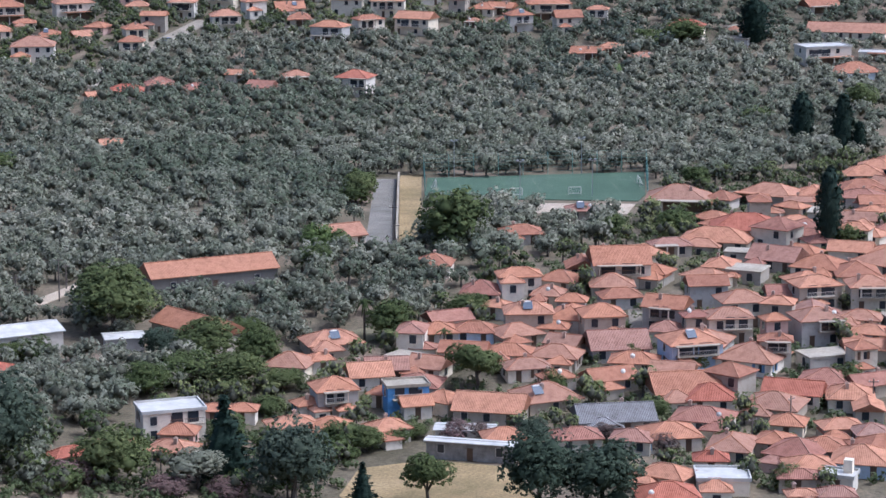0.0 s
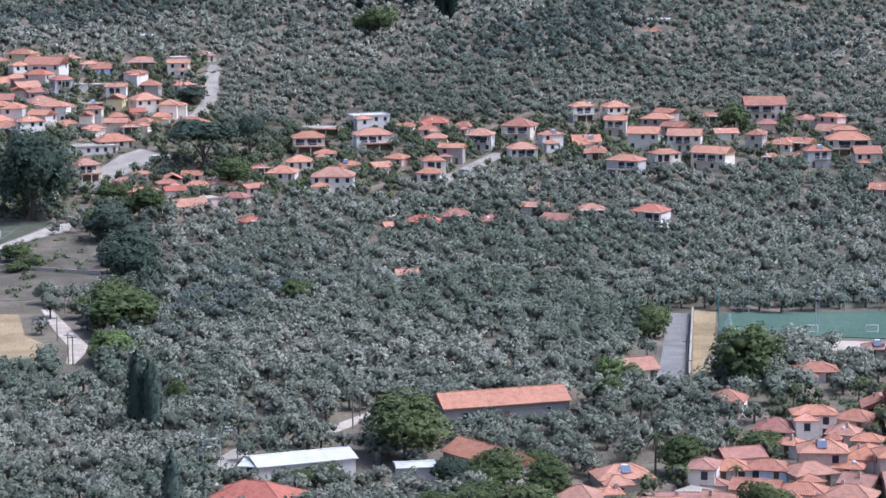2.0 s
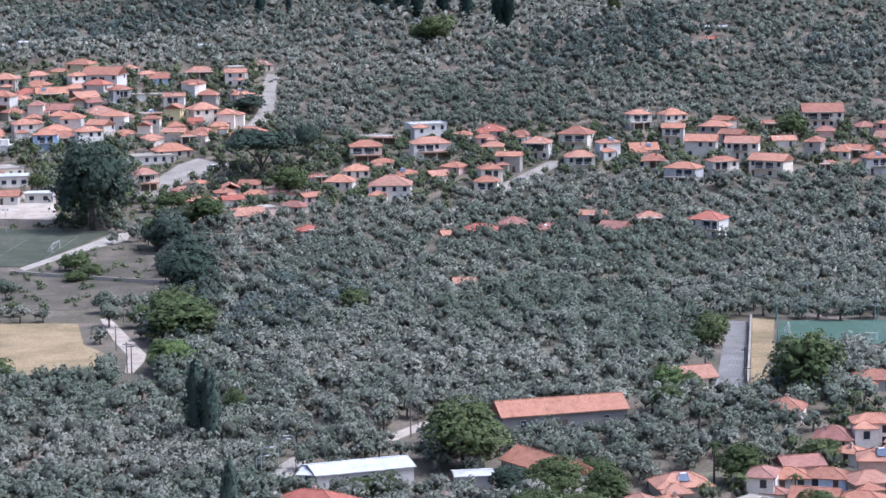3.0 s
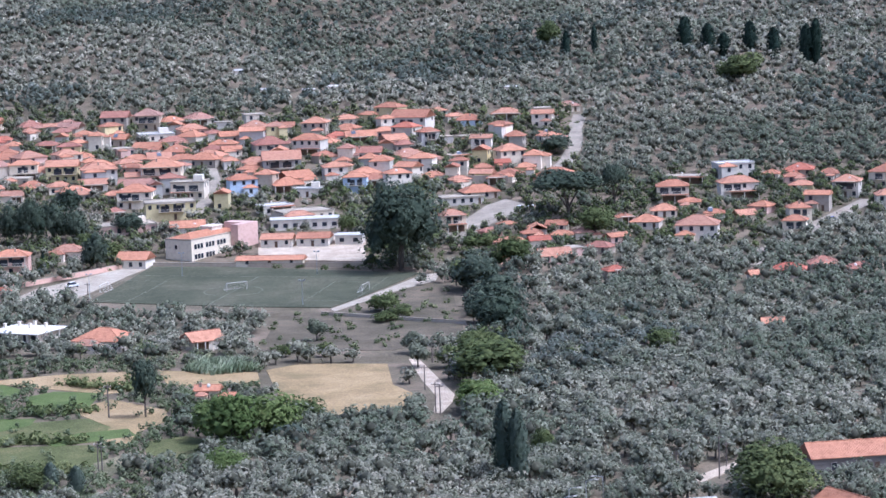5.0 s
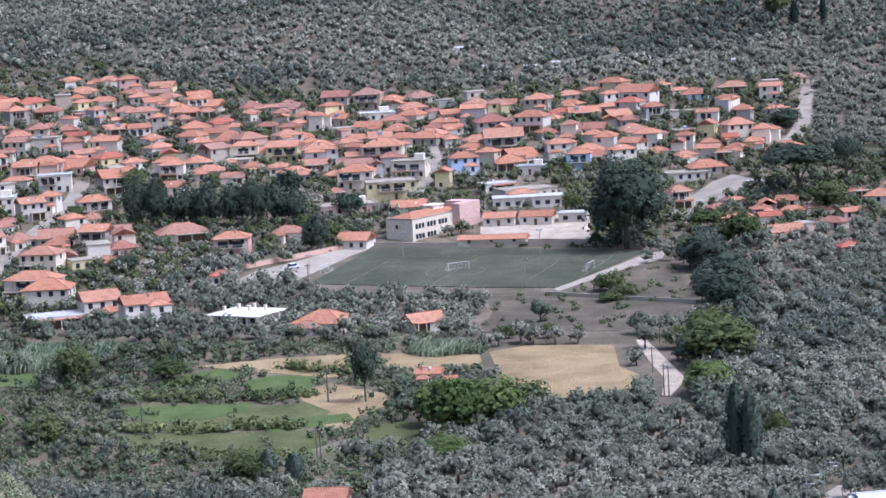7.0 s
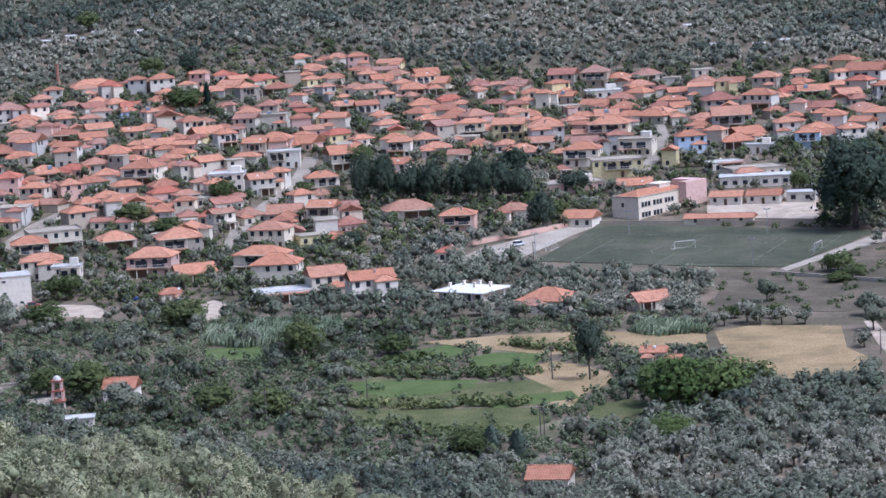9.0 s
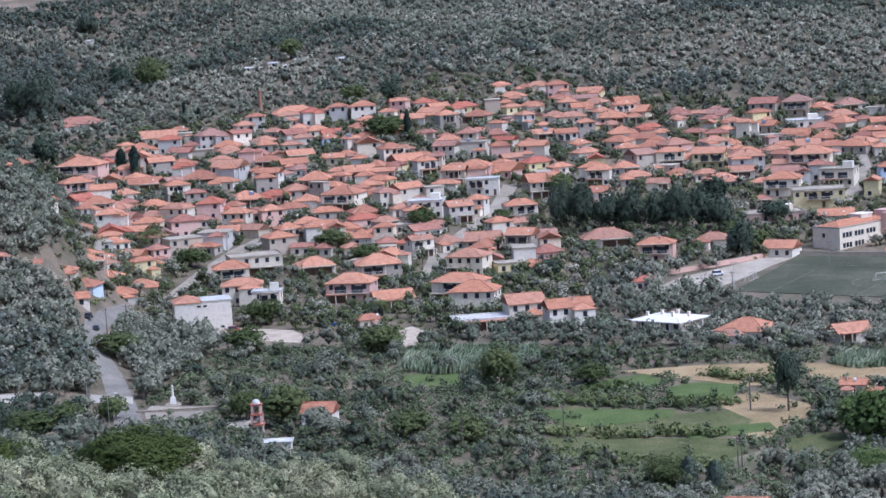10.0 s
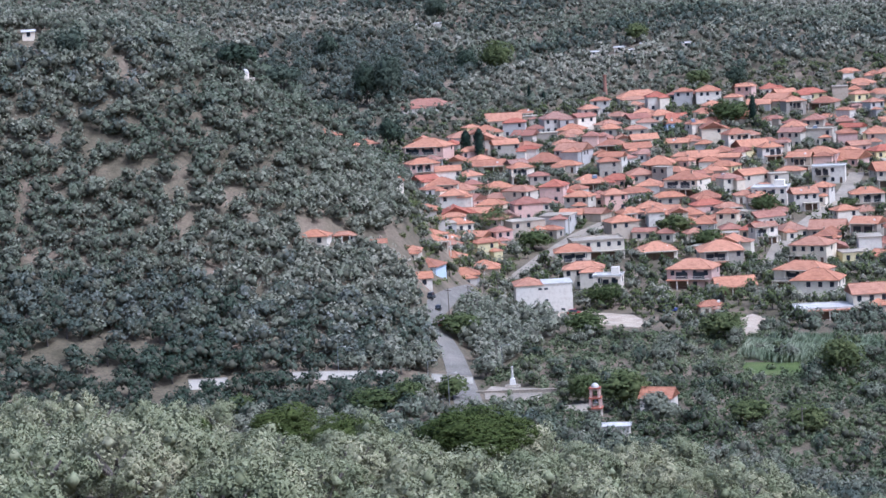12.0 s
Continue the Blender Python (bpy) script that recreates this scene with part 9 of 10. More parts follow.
def tree_meshes(kind, variant):
    key = (kind, variant)
    if key in MADE:
        return MADE[key]
    d = shape_dice
    if kind in SHAPES:
        mat, n, lobes, zc, hz, size = SHAPES[kind]
        if variant >= 10:
            n, size = int(n * 2.6), size * 0.62
        c = crown(d, int(n * 0.5), 0.38, hz * 0.85, zc, lobes, size * 0.66, 5, 0.55, 1.25, 0.3, 1.6, True)
        top = 0.5
    elif kind in ("cypress", "poplar", "fir"):
        mat = {"cypress": M_CYPRESS, "poplar": M_POPLAR, "fir": M_CYPRESS}[kind]
        n = 800
        z = d.random(n) ** (0.8 if kind != "fir" else 1.5)
        r = {"cypress": np.sin(np.clip(z * 0.93 + 0.07, 0, 1) * 3.1415) ** 0.55 * 0.42, "poplar": np.sin(np.clip(z * 0.9 + 0.1, 0, 1) * 3.1415) ** 0.6 * 0.42, "fir": (1 - z) * 0.5 * (0.8 + 0.25 * np.sin(z * 40))}[kind]
        a = d.uniform(0, 6.2832, n)
        rr = r * d.uniform(0.7, 1.1, n)
        p = np.stack([np.cos(a) * rr, np.sin(a) * rr, 0.03 + z * 0.95], -1)
        s = 0.05 * d.uniform(0.6, 1.4, (n, 1))
        u, v = d.normal(size=(n, 3)), d.normal(size=(n, 3))
        u /= np.linalg.norm(u, axis=1)[:, None]
        v /= np.linalg.norm(v, axis=1)[:, None]
        zs = np.array([1.0, 1.0, 0.6 if kind != "fir" else 0.35])
        c = np.stack([p + u * s * 1.4 * zs, p + v * s * 1.4 * zs, p - (u + v) * s * zs], 1)
        ring = []
        zz = np.linspace(0.05, 0.97, 7)
        for z0, z1 in zip(zz, zz[1:]):
            f = (lambda q: 0.3 * math.sin(min(1, q * 0.93 + 0.07) * 3.1415) ** 0.55) if kind != "fir" else (lambda q: 0.34 * (1 - q))
            for k in range(7):
                a0, a1 = 6.2832 * k / 7, 6.2832 * (k + 1) / 7
                P = [np.array((math.cos(a0) * f(z0), math.sin(a0) * f(z0), z0)), np.array((math.cos(a1) * f(z0), math.sin(a1) * f(z0), z0)),
                     np.array((math.cos(a1) * f(z1), math.sin(a1) * f(z1), z1)), np.array((math.cos(a0) * f(z1), math.sin(a0) * f(z1), z1))]
                ring += [[P[0], P[1], P[2]], [P[0], P[2], P[3]]]
        c = np.concatenate([c, np.array(ring)])
        top = 0.2
    else:  # palm
        mat, top, c = M_BROAD, 0.78, []
        for k in range(26):
            a, lift = d.uniform(0, 6.2832), d.uniform(-0.4, 0.9)
            prev = np.array((0, 0, 0.8))
            side = np.array((-math.sin(a), math.cos(a), 0))
            for i in range(1, 6):
                q = i / 5
                nxt = np.array((math.cos(a) * q * 0.5, math.sin(a) * q * 0.5, 0.8 + (lift * q - 1.1 * q * q) * 0.2 + 0.03))
                w0, w1 = 0.05 * (1.1 - (i - 1) / 5), 0.05 * (1.1 - q)
                c += [[prev - side * w0, prev + side * w0, nxt + side * w1], [prev - side * w0, nxt + side * w1, nxt - side * w1]]
                prev = nxt
        c = np.array(c)
    bm = bmesh.new()
    tube(bm, [(0, 0, -0.08), (0.01, 0, 0.1), (-0.01, 0.01, top * 0.6), (0.0, 0.0, top)], [0.055, 0.04, 0.032, 0.02] if kind != "palm" else [0.07, 0.055, 0.05, 0.05], 7)
    if kind in SHAPES:
        for k in range(5):
            a = 6.2832 * k / 5 + 0.4
            tube(bm, [(0, 0, top * 0.55), (0.12 * math.cos(a), 0.12 * math.sin(a), top * 0.95), (0.24 * math.cos(a), 0.24 * math.sin(a), top * 1.25)], [0.022, 0.015, 0.008], 5)
    MADE[key] = (tri_mesh("crown", c, mat), mesh_of(bm, "trunk", M_BARK))
    return MADE[key]


tree_count = [0]


def tree(kind, x, y, h, w):
    tree_count[0] += 1
    cr, tk = tree_meshes(kind, tree_count[0] % 3 + (10 if math.hypot(x, y) < 480 or h > 16 else 0))
    root = thing("tree" if kind not in ("bush", "oleander") else "shrub", x, y, (tree_count[0] * 77) % 360, None, TREE_WORDS[kind], "shrub" if kind in ("bush", "oleander") else "tree", kind.replace("_", " ") + " trees")
    m = Matrix.Diagonal((w * 1.15, w * 1.15, h * 1.05, 1))
    part("crown", cr, None, root).matrix_basis = m
    part("trunk", tk, None, root).matrix_basis = Matrix.Diagonal((min(w, h), min(w, h), h, 1))


tree("broad", 70.8, 426.1, 12.7, 18.4)
tree("bush", 53.5, 406.4, 4.9, 7.6)
tree("broad", 152.0, 471.5, 13.6, 16.4)
tree("broad", 120.9, 413.0, 7.5, 10.2)
tree("round", 128.4, 382.2, 8.9, 10.5)
tree("bush", 94.1, 415.0, 6.6, 7.6)
tree("cypress", 228.7, 448.1, 17.7, 6.1)
tree("cypress", 282.2, 575.2, 14.5, 6.8)
tree("cypress", 286.8, 560.0, 15.8, 6.1)
tree("cypress", 290.3, 557.1, 9.1, 3.9)
tree("cypress", 346.8, 750.3, 15.0, 11.4)
tree("pine", 37.0, 335.3, 14.6, 16.7)
tree("olive", 3.6, 338.7, 5.5, 8.6)
tree("olive", 12.1, 340.9, 5.5, 8.7)
tree("olive", 18.8, 339.9, 5.2, 7.8)
tree("dark", 24.0, 336.8, 6.0, 9.4)
tree("broad", 3.2, 357.2, 6.0, 9.0)
tree("poplar", 22.7, 360.2, 15.7, 3.6)
tree("broad", 30.1, 352.3, 5.4, 8.1)
tree("bush", 17.3, 359.6, 3.6, 7.3)
tree("fir", 73.5, 338.9, 13.2, 10.4)
tree("dark", 81.6, 327.5, 13.0, 13.0)
tree("fir", 91.2, 323.0, 7.0, 5.3)
tree("round", 100.9, 321.3, 7.9, 9.3)
tree("dark", 116.0, 313.2, 12.0, 12.8)
tree("dark", 124.9, 310.4, 10.7, 12.8)
tree("broad", 55.4, 335.0, 9.0, 12.1)
tree("olive", 68.0, 333.3, 6.1, 9.5)
tree("broad", 78.3, 394.4, 6.0, 12.1)
tree("broad", 70.0, 387.6, 5.9, 9.9)
tree("broad", 86.8, 391.4, 6.4, 13.0)
tree("broad", 95.0, 391.5, 4.0, 8.1)
tree("broad", 95.6, 354.2, 5.0, 8.5)
tree("bush", 89.6, 378.2, 3.9, 6.8)
tree("broad", 204.7, 475.7, 6.3, 9.3)
tree("broad", 190.4, 477.0, 5.0, 7.5)
tree("dark", 126.6, 347.6, 4.7, 6.5)
tree("broad", 139.9, 423.3, 4.4, 8.8)
tree("palm", 116.2, 413.8, 9.0, 4.3)
tree("palm", 128.9, 404.1, 4.6, 3.8)
tree("bush", 140.2, 374.9, 4.6, 5.4)
tree("round", 160.2, 387.7, 3.1, 4.2)
tree("bush", 169.0, 379.5, 3.7, 6.2)
tree("bush", 190.0, 360.0, 5.1, 7.1)
tree("bush", 152.6, 357.7, 3.9, 5.9)
tree("bush", 156.1, 334.3, 4.1, 5.2)
tree("bush", 155.6, 311.6, 4.4, 5.3)
tree("bush", 47.0, 330.2, 4.3, 6.8)
tree("bush", 119.3, 463.1, 6.6, 8.2)
tree("bush", 127.3, 475.3, 6.0, 7.2)
tree("round", 148.2, 534.1, 8.1, 8.1)
tree("broad", 232.6, 446.7, 5.7, 7.4)
tree("broad", 232.4, 530.3, 5.6, 7.0)
tree("bush", 311.2, 757.8, 7.8, 11.7)
tree("broad", 323.7, 757.6, 8.6, 15.7)
tree("broad", 287.3, 615.3, 5.5, 9.8)
tree("broad", 325.9, 626.5, 8.5, 10.2)
tree("pine", 5.5, 766.0, 28.6, 27.1)
tree("umbrella", 65.4, 835.7, 18.0, 28.4)
tree("umbrella", 83.0, 847.5, 17.0, 9.3)
tree("broad", 72.7, 811.1, 10.5, 14.4)
tree("round", 31.9, 793.3, 6.8, 11.4)
tree("broad", 40.9, 760.9, 10.9, 14.6)
tree("dark", 27.5, 719.4, 12.1, 15.6)
tree("dark", 31.0, 639.7, 10.8, 13.9)
tree("dark", 26.6, 660.2, 9.6, 11.1)
tree("broad", 24.5, 564.8, 10.7, 18.6)
tree("bright", 20.0, 528.3, 8.0, 11.6)
tree("broad", 48.1, 586.3, 4.9, 7.4)
tree("broad", 70.2, 598.4, 6.4, 9.3)
tree("poplar", 21.9, 449.6, 16.7, 4.5)
tree("poplar", 24.4, 446.9, 15.5, 4.4)
tree("broad", 31.2, 474.1, 6.3, 5.8)
tree("olive", 7.4, 591.2, 6.6, 6.3)
tree("olive", 6.4, 613.0, 5.3, 6.5)
tree("cypress", 149.1, 1159.8, 16.5, 7.7)
tree("cypress", 158.8, 1149.9, 14.2, 7.1)
tree("cypress", 164.8, 1138.4, 11.4, 6.5)
tree("cypress", 179.0, 1149.0, 13.7, 7.7)
tree("cypress", 185.9, 1121.9, 14.5, 7.0)
tree("cypress", 197.7, 1101.5, 18.5, 7.9)
tree("cypress", 201.8, 1100.3, 20.6, 6.9)
tree("cypress", 106.6, 1176.4, 14.5, 3.3)
tree("cypress", 92.9, 1178.0, 12.8, 5.0)
tree("broad", 85.7, 1199.8, 14.2, 11.9)
tree("round", 163.7, 1073.7, 14.9, 20.5)
tree("round", 157.8, 1076.1, 11.8, 12.8)
tree("broad", 256.5, 1120.0, 12.5, 7.0)
tree("broad", 266.8, 862.4, 9.9, 12.9)
tree("dark", 70.0, 952.3, 8.1, 13.6)
tree("broad", 62.6, 632.4, 4.6, 7.7)
tree("round", 150.6, 542.9, 6.8, 7.7)
tree("broad", 146.5, 532.5, 5.4, 8.1)
tree("bright", 123.2, 477.4, 7.3, 8.5)
tree("cedar", -56.6, 538.7, 13.7, 6.0)
tree("bright", -33.4, 494.0, 13.3, 14.5)
tree("bright", -25.2, 499.6, 12.2, 13.4)
tree("broad", -19.8, 523.3, 6.4, 10.2)
tree("bright", -39.1, 508.0, 9.4, 11.2)
tree("bright", -34.2, 467.5, 6.4, 10.3)
tree("broad", -71.8, 459.2, 6.4, 10.3)
tree("poplar", -67.7, 457.3, 6.3, 3.4)
tree("poplar", -62.5, 455.9, 5.6, 3.4)
tree("broad", -92.5, 801.5, 7.7, 9.6)
tree("bush", -100.8, 815.9, 7.8, 11.7)
tree("fir", -112.8, 784.1, 6.8, 4.2)
tree("olive", -19.3, 639.7, 6.2, 6.2)
tree("bush", -0.6, 687.6, 6.6, 9.9)
tree("bush", 4.2, 676.0, 4.2, 8.1)
tree("bush", -0.7, 668.9, 3.2, 8.0)
tree("bush", -26.9, 615.6, 4.2, 4.5)
tree("bush", -16.5, 613.5, 4.4, 5.0)
tree("round", 26.5, 725.1, 10.4, 13.9)
tree("dark", 32.0, 679.3, 11.4, 13.0)
tree("broad", 24.1, 595.4, 8.6, 14.4)
tree("broad", 28.9, 578.0, 8.4, 8.4)
tree("bright", 20.7, 535.0, 6.5, 10.4)
tree("broad", 15.3, 589.1, 5.7, 7.1)
tree("broad", -12.5, 834.2, 7.1, 6.7)
tree("pine", -164.1, 834.1, 17.5, 9.9)
tree("pine", -156.0, 833.6, 16.6, 11.1)
tree("pine", -147.1, 834.7, 14.2, 11.9)
tree("pine", -138.7, 832.0, 15.4, 10.6)
tree("pine", -129.7, 831.4, 13.7, 9.8)
tree("pine", -122.7, 830.9, 16.9, 11.0)
tree("pine", -115.5, 836.1, 13.8, 11.0)
tree("pine", -107.1, 831.0, 11.7, 9.8)
tree("palm", -144.4, 886.8, 7.1, 6.3)
tree("dark", -114.2, 874.8, 10.3, 10.3)
tree("pine", -95.2, 785.3, 13.3, 10.4)
tree("dark", -89.7, 842.3, 7.9, 11.9)
tree("broad", -269.6, 993.5, 10.5, 19.1)
tree("cypress", -258.9, 992.7, 12.4, 3.3)
tree("cypress", -363.2, 929.1, 9.7, 5.1)
tree("cypress", -355.1, 923.0, 12.0, 4.6)
tree("cypress", -372.1, 1032.7, 9.2, 2.0)
tree("cypress", -366.1, 1035.3, 6.1, 2.0)
tree("cypress", -395.5, 1034.2, 5.1, 2.1)
tree("dark", -519.1, 1291.2, 14.8, 14.2)
tree("broad", -302.9, 1066.7, 8.8, 11.8)
tree("dark", -284.9, 1063.8, 10.2, 10.2)
tree("broad", -362.5, 1168.8, 9.7, 12.5)
tree("dark", -434.1, 1115.3, 13.9, 11.1)
tree("broad", -175.2, 889.0, 8.4, 12.7)
tree("round", -187.7, 845.3, 6.1, 8.1)
tree("round", -252.3, 1035.6, 5.0, 7.4)
tree("palm", -189.1, 682.7, 7.6, 7.3)
tree("broad", -130.3, 575.3, 9.7, 11.1)
tree("broad", -174.7, 629.0, 8.6, 12.3)
tree("round", -242.6, 607.7, 7.7, 12.3)
tree("broad", -171.2, 529.4, 9.2, 11.8)
tree("broad", -183.3, 537.1, 8.0, 8.0)
tree("olive", -157.0, 508.8, 7.5, 10.1)
tree("broad", -137.5, 513.3, 6.3, 10.0)
tree("broad", -122.9, 506.0, 7.4, 9.8)
tree("bush", -216.6, 535.7, 6.8, 8.2)
tree("broad", -213.7, 630.2, 7.8, 12.5)
tree("broad", -222.5, 787.2, 7.6, 11.5)
tree("broad", -215.0, 837.8, 8.1, 12.1)
tree("broad", -239.3, 804.6, 7.8, 13.7)
tree("broad", -282.1, 779.8, 7.7, 11.6)
tree("round", -226.0, 684.2, 8.4, 10.1)
tree("broad", -304.1, 801.6, 8.0, 12.0)
tree("broad", -108.4, 578.8, 5.5, 8.3)
tree("dark", -155.9, 764.6, 5.5, 10.9)
tree("bright", -112.5, 783.0, 5.5, 3.7)
tree("umbrella", -331.3, 660.9, 12.0, 13.7)
tree("umbrella", -325.5, 679.6, 10.5, 12.2)
tree("dark", -434.7, 1019.5, 23.2, 15.4)
tree("dark", -445.5, 1018.7, 20.6, 12.9)
tree("cedar", -397.4, 929.3, 13.2, 11.7)
tree("dark", -524.5, 1151.9, 14.7, 11.7)
tree("dark", -368.4, 628.7, 10.1, 10.1)
tree("broad", -420.6, 1123.2, 16.7, 16.7)
tree("broad", -225.8, 508.8, 6.6, 11.8)
tree("broad", -222.7, 521.8, 6.7, 9.4)
tree("broad", -255.7, 498.7, 5.3, 9.2)
tree("oleander", 46.8, 331.6, 4.5, 8)
tree("oleander", 50.8, 333.2, 4, 6.5)
tree("oleander", 63.1, 330.1, 3.5, 8)
tree("oleander", 71.8, 330.5, 3.2, 8)
tree("oleander", 115.4, 354.0, 4, 6)
tree("oleander", 119.0, 352.8, 3.8, 5)
tree("oleander", 124.8, 348.7, 4, 4.5)
tree("oleander", 146.0, 337.5, 3.5, 6)
tree("oleander", 139.6, 346.7, 3.5, 6)
tree("broad", 84.5, 407.5, 7.6, 13.0)
tree("bush", 89.6, 350.9, 2.6, 5)
tree("broad", 100.0, 352.7, 4.5, 6.5)
tree("bush", 105.8, 356.3, 3.2, 7)
tree("bush", 109.8, 358.4, 3, 5)
tree("bush", 84.7, 355.9, 3.5, 6)
tree("bush", 96.3, 349.7, 2.2, 4)
tree("broad", 76.9, 354.7, 5, 7)
tree("bush", 49.2, 406.8, 4, 6)
tree("broad", 93.5, 404.0, 6.5, 10.0)
tree("dark", 76.5, 409.0, 6.0, 8.0)


# ---- poles ----
POLE = mesh_of(tube(bmesh.new(), [(0, 0, -0.06), (0, 0, 1.0)], [0.16, 0.1], 8), "shaft", M_WOODPOLE)
ARM = mesh_of(boxes((-0.9, -0.06, 0, 0.9, 0.06, 0.14)), "crossarm", M_WOODPOLE)
CUP = mesh_of(tube(bmesh.new(), [(0, 0, 0), (0, 0, 0.2)], [0.06, 0.05], 6), "insulator", M_FRAME)


def pole(x, y, h):
    root = thing("utility_pole", x, y, (x * 7) % 60 - 30, None, "weathered wooden utility pole with a crossarm", "utility pole", "utility poles")
    part("shaft", POLE, None, root).matrix_basis = Matrix.Diagonal((1, 1, h, 1))
    part("crossarm", ARM, None, root).matrix_basis = pose(0, -0.12, h - 0.6)
    for u in (-0.75, 0.75):
        part("insulator", CUP, None, root).matrix_basis = pose(u, -0.12, h - 0.46)


pole(-65.3, 540.3, 7.7)
pole(-60.1, 473.1, 7.6)
pole(11.2, 598.4, 5.0)
pole(10.4, 530.7, 7.2)
pole(12.8, 466.3, 5.0)
pole(11.4, 529.1, 7.0)
pole(8.5, 559.7, 6.1)
pole(12.7, 437.2, 5.0)
pole(64.4, 452.2, 8.8)
pole(67.2, 461.7, 5.3)
pole(56.1, 453.3, 5.4)
pole(138.8, 473.3, 11.0)
pole(136.3, 468.7, 5.5)
pole(-249.7, 640.2, 6.8)
pole(-256.0, 662.6, 8.0)
pole(-258.8, 681.9, 8.2)
pole(-122.5, 500.3, 7.3)
pole(-59.7, 476.2, 6.4)
pole(-65.4, 541.7, 7.7)
pole(-105.4, 526.0, 5.0)
pole(-91.2, 724.0, 6.8)
pole(-124.0, 505.7, 5.9)
pole(-219.8, 575.3, 8.7)
pole(-252.8, 626.5, 7.9)
pole(-257.7, 654.2, 6.6)
pole(-275.5, 863.3, 6.8)
pole(141.3, 480.5, 5.5)
pole(150.2, 533.6, 5.7)
pole(182.6, 396.6, 5.0)
pole(168.3, 384.4, 5.0)
pole(142.2, 325.6, 5.0)
pole(171.4, 343.8, 5.8)
pole(160.9, 336.1, 5.0)
pole(190.1, 350.4, 5.0)
pole(55.3, 923.8, 5.5)
pole(119.2, 955.2, 6.8)
pole(-263.5, 873.9, 5.0)


# ---- street lamps by the long shed ----
def street_lamp(x, y, h, turn):
    root = thing("street_lamp", x, y, turn, None, "slim grey steel street lamp with an arm", "street lamp", "street lamps")
    part("post", tube(bmesh.new(), [(0, 0, -0.5), (0, 0, h)], [0.09, 0.06], 8), M_METAL, root)
    part("arm", tube(bmesh.new(), [(0, 0, h), (0.8, 0, h + 0.25), (1.8, 0, h + 0.3)], [0.05, 0.045, 0.04], 6), M_METAL, root)
    part("lamp_head", boxes((1.6, -0.15, h + 0.2, 2.3, 0.15, h + 0.36)), M_FRAME, root)


street_lamp(30.6, 410.6, 6.1, 0)
street_lamp(31.6, 412.0, 7.4, 0)
street_lamp(35.2, 417.9, 7.6, 0)
street_lamp(39.2, 427.9, 6.1, 180)
street_lamp(-222.9, 536.6, 8.2, 10)
street_lamp(-214.8, 529.3, 7.4, 10)
street_lamp(-218.6, 576.2, 7.0, 0)
street_lamp(-247.5, 538.7, 7.4, 0)

# ---- the spur below the viewpoint: big olive trees with leaf sprays ----
near_dice = np.random.default_rng(9)


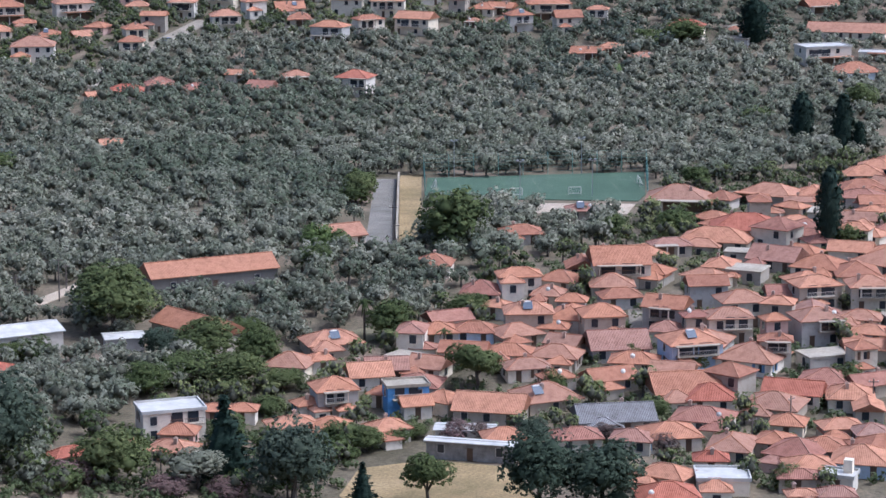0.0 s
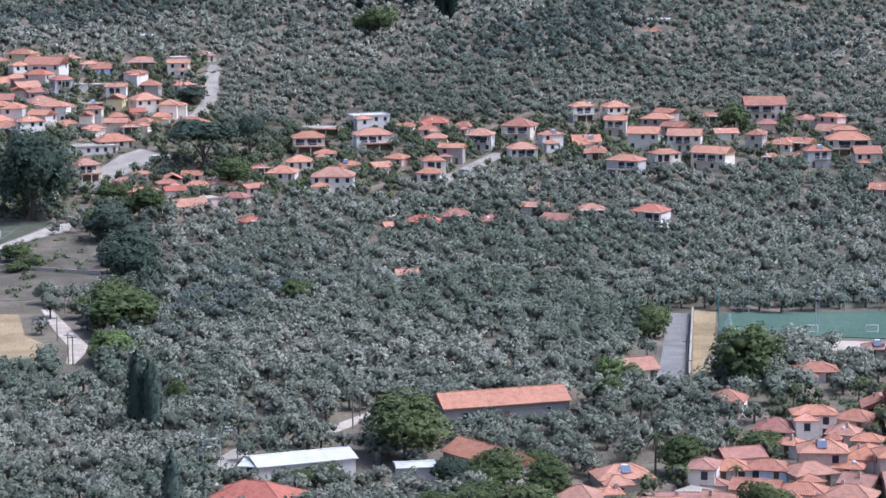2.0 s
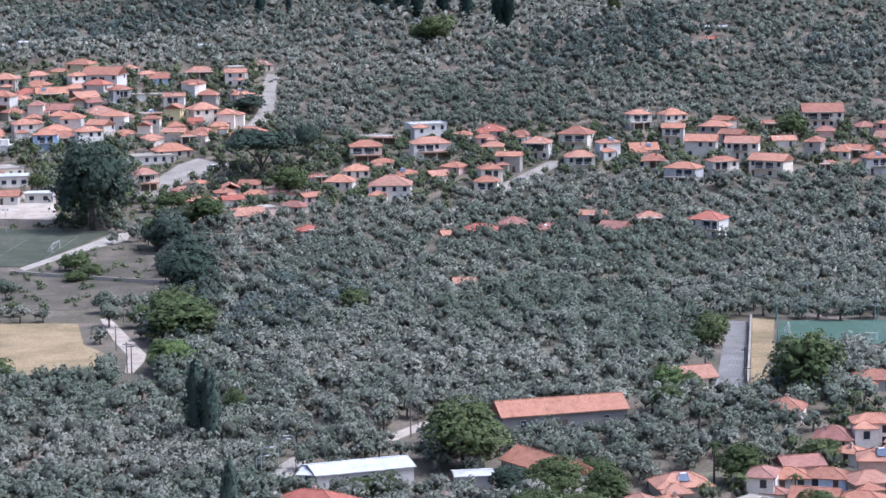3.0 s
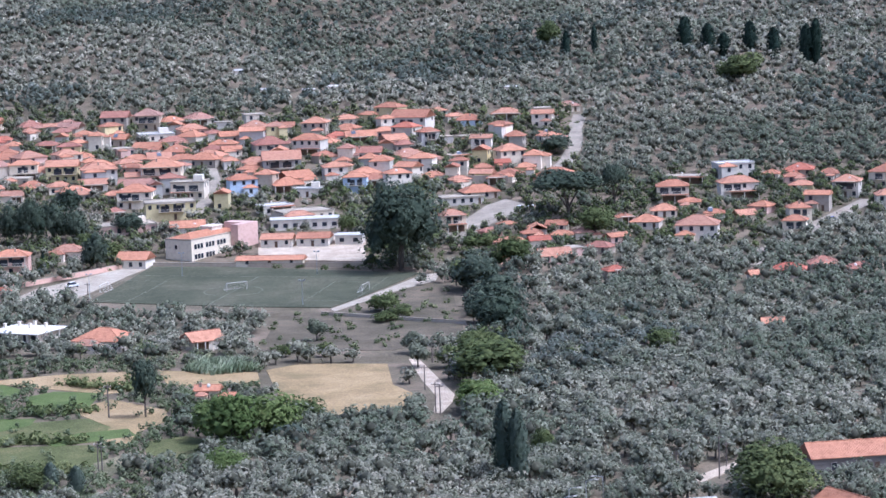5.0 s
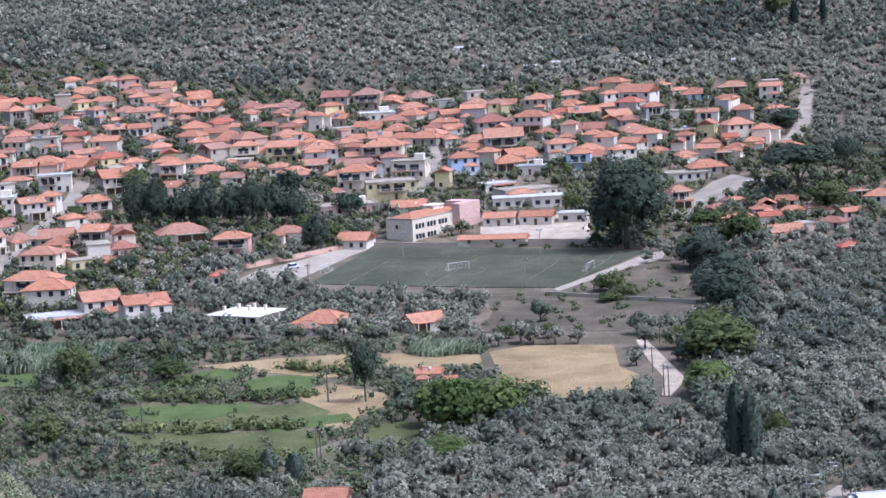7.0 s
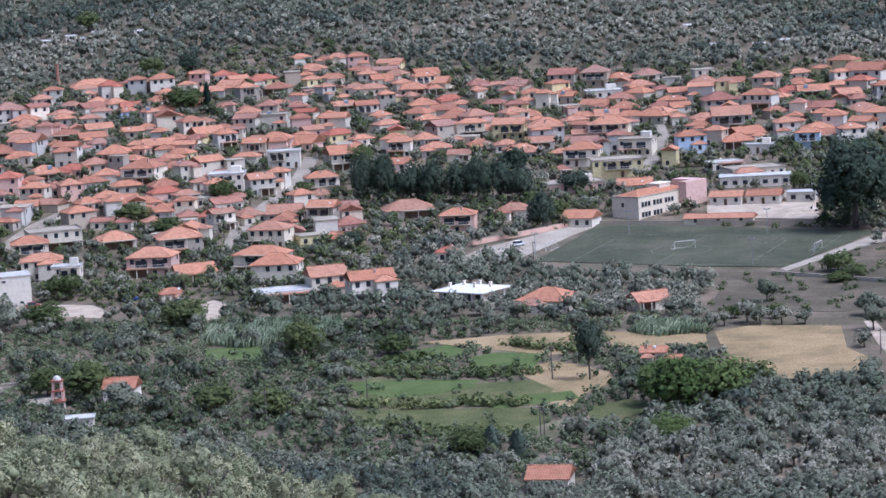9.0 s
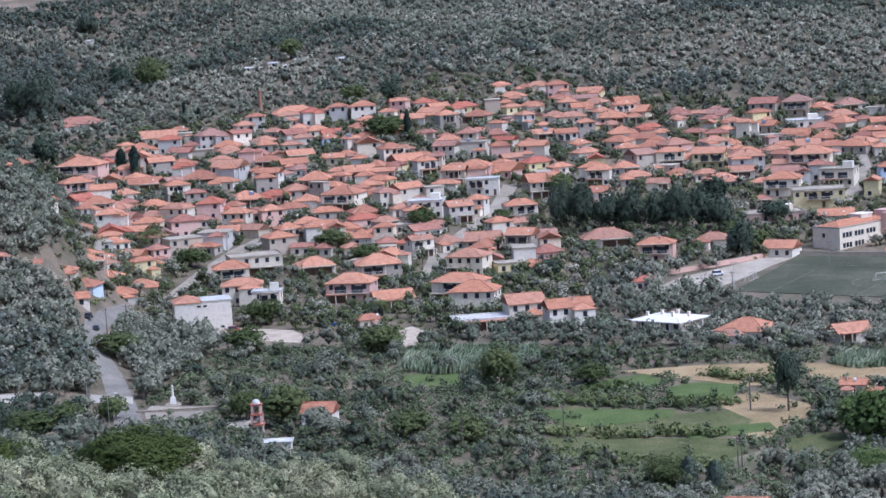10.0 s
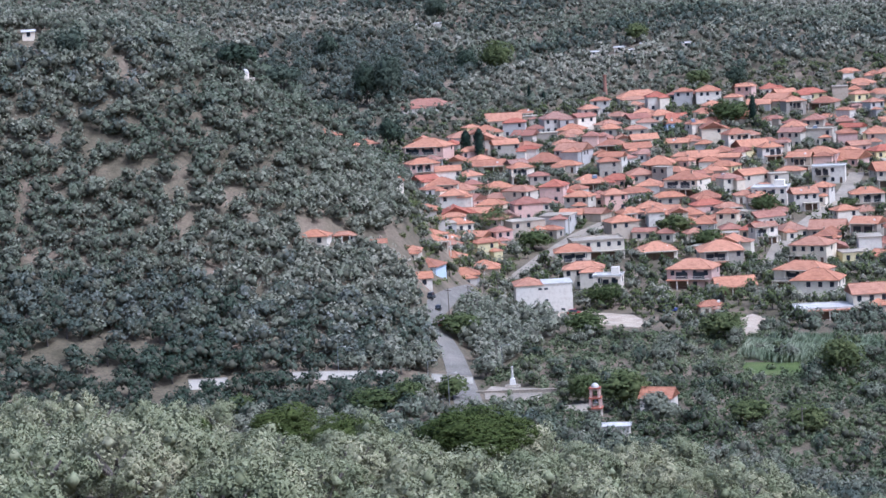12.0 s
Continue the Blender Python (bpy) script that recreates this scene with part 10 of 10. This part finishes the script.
def near_crown(dice):
    """Leafy tufts crowded on rounded boughs round a dark heart."""
    boughs, tufts, per = 10, 110, 38
    g = dice.normal(size=(boughs, 3))
    g[:, 2] = np.abs(g[:, 2]) * 0.9 - 0.3
    g = g / np.linalg.norm(g, axis=1)[:, None] * np.array([1.75, 1.75, 1.4]) * dice.uniform(0.75, 1.15, (boughs, 1))
    r = dice.uniform(0.55, 0.95, boughs)
    w = dice.integers(boughs, size=tufts)
    u = dice.normal(size=(tufts, 3))
    u[:, 2] += 0.4
    u /= np.linalg.norm(u, axis=1)[:, None]
    c = g[w] + u * r[w][:, None]
    k = np.repeat(np.arange(tufts), per)
    n = len(k)
    v = dice.normal(size=(n, 3)) + 0.55 * u[k] + np.array([0, 0, 0.25])
    v /= np.linalg.norm(v, axis=1)[:, None]
    p = c[k] + v * dice.uniform(0.6, 1.05, (n, 1)) * dice.uniform(0.26, 0.55, tufts)[k][:, None]
    out = v + dice.normal(scale=0.3, size=(n, 3))
    out /= np.linalg.norm(out, axis=1)[:, None]
    way = np.cross(out, dice.normal(size=(n, 3)))
    way /= np.linalg.norm(way, axis=1)[:, None]
    side = np.cross(out, way)
    s = dice.uniform(0.055, 0.1, (n, 1))
    t = np.stack([p + way * s * 1.3, p - way * s * 0.7 + side * s * 0.75, p - way * s * 0.7 - side * s * 0.75], 1)
    soft = 0.4 * v + 0.75 * u[k] + 0.15 * p + dice.normal(scale=0.1, size=(n, 3))
    V, F, N, count = [t.reshape(-1, 3)], [np.arange(3 * n).reshape(-1, 3)], [np.repeat(soft, 3, axis=0)], 3 * n
    for i in range(boughs):
        q = OCT[0] * dice.uniform(0.85, 1.1, (6, 1))
        V.append(g[i] + q * r[i] * 0.5)
        N.append(q)
        F.append(OCT[1] + count)
        count += 6
    N = np.concatenate(N)
    return np.concatenate(V) + np.array([0, 0, 1.55]), np.concatenate(F), N / np.linalg.norm(N, axis=1)[:, None], 0


NEAR = []
for v in range(6):
    cr = tri_mesh("crown", near_crown(near_dice), M_OLIVE_NEAR)
    bm = bmesh.new()
    tube(bm, [(0, 0, -0.6), (0.05, 0, 0.5), (-0.1, 0.05, 0.9), (0.1, 0, 1.3)], [0.42, 0.32, 0.27, 0.22], 9)
    for k in range(5):
        a = 6.2832 * k / 5 + v
        tube(bm, [(0.1, 0, 1.2), (0.7 * math.cos(a), 0.7 * math.sin(a), 2.0), (1.2 * math.cos(a), 1.2 * math.sin(a), 2.5)], [0.16, 0.11, 0.05], 6)
    NEAR.append((cr, mesh_of(bm, "trunk", M_BARK)))
X, Y, dice = scatter(31, 5.4, 104, 236, 10, 34.5, 0.45)
keep = np.ones(len(X), bool)
for bx, by, bw, bh in NEAR_PINES:
    r0 = math.hypot(bx, by)
    ahead = r0 - (X * bx + Y * by) / r0
    aside = np.abs(X * by - Y * bx) / r0
    keep &= (np.hypot(X - bx, Y - by) > 0.5 * bw + 1.5) & ~((ahead > 0) & (ahead < 9) & (aside < 0.5 * bw + 0.5))
X, Y = X[keep], Y[keep]
for i in range(len(X)):
    cr, tk = NEAR[int(dice.integers(6))]
    s = dice.uniform(0.6, 1.35)
    root = thing("olive_tree", X[i], Y[i], dice.uniform(0, 360), None, "silvery leafy olive tree on the near slope", "tree", "olive trees on the near slope")
    for nm, me in (("crown", cr), ("trunk", tk)):
        part(nm, me, None, root).matrix_basis = Matrix.Diagonal((s, s, s * dice.uniform(0.9, 1.1), 1))
for bx, by, bw, bh in NEAR_PINES:
    tree("near_pine", bx, by, bh, bw)
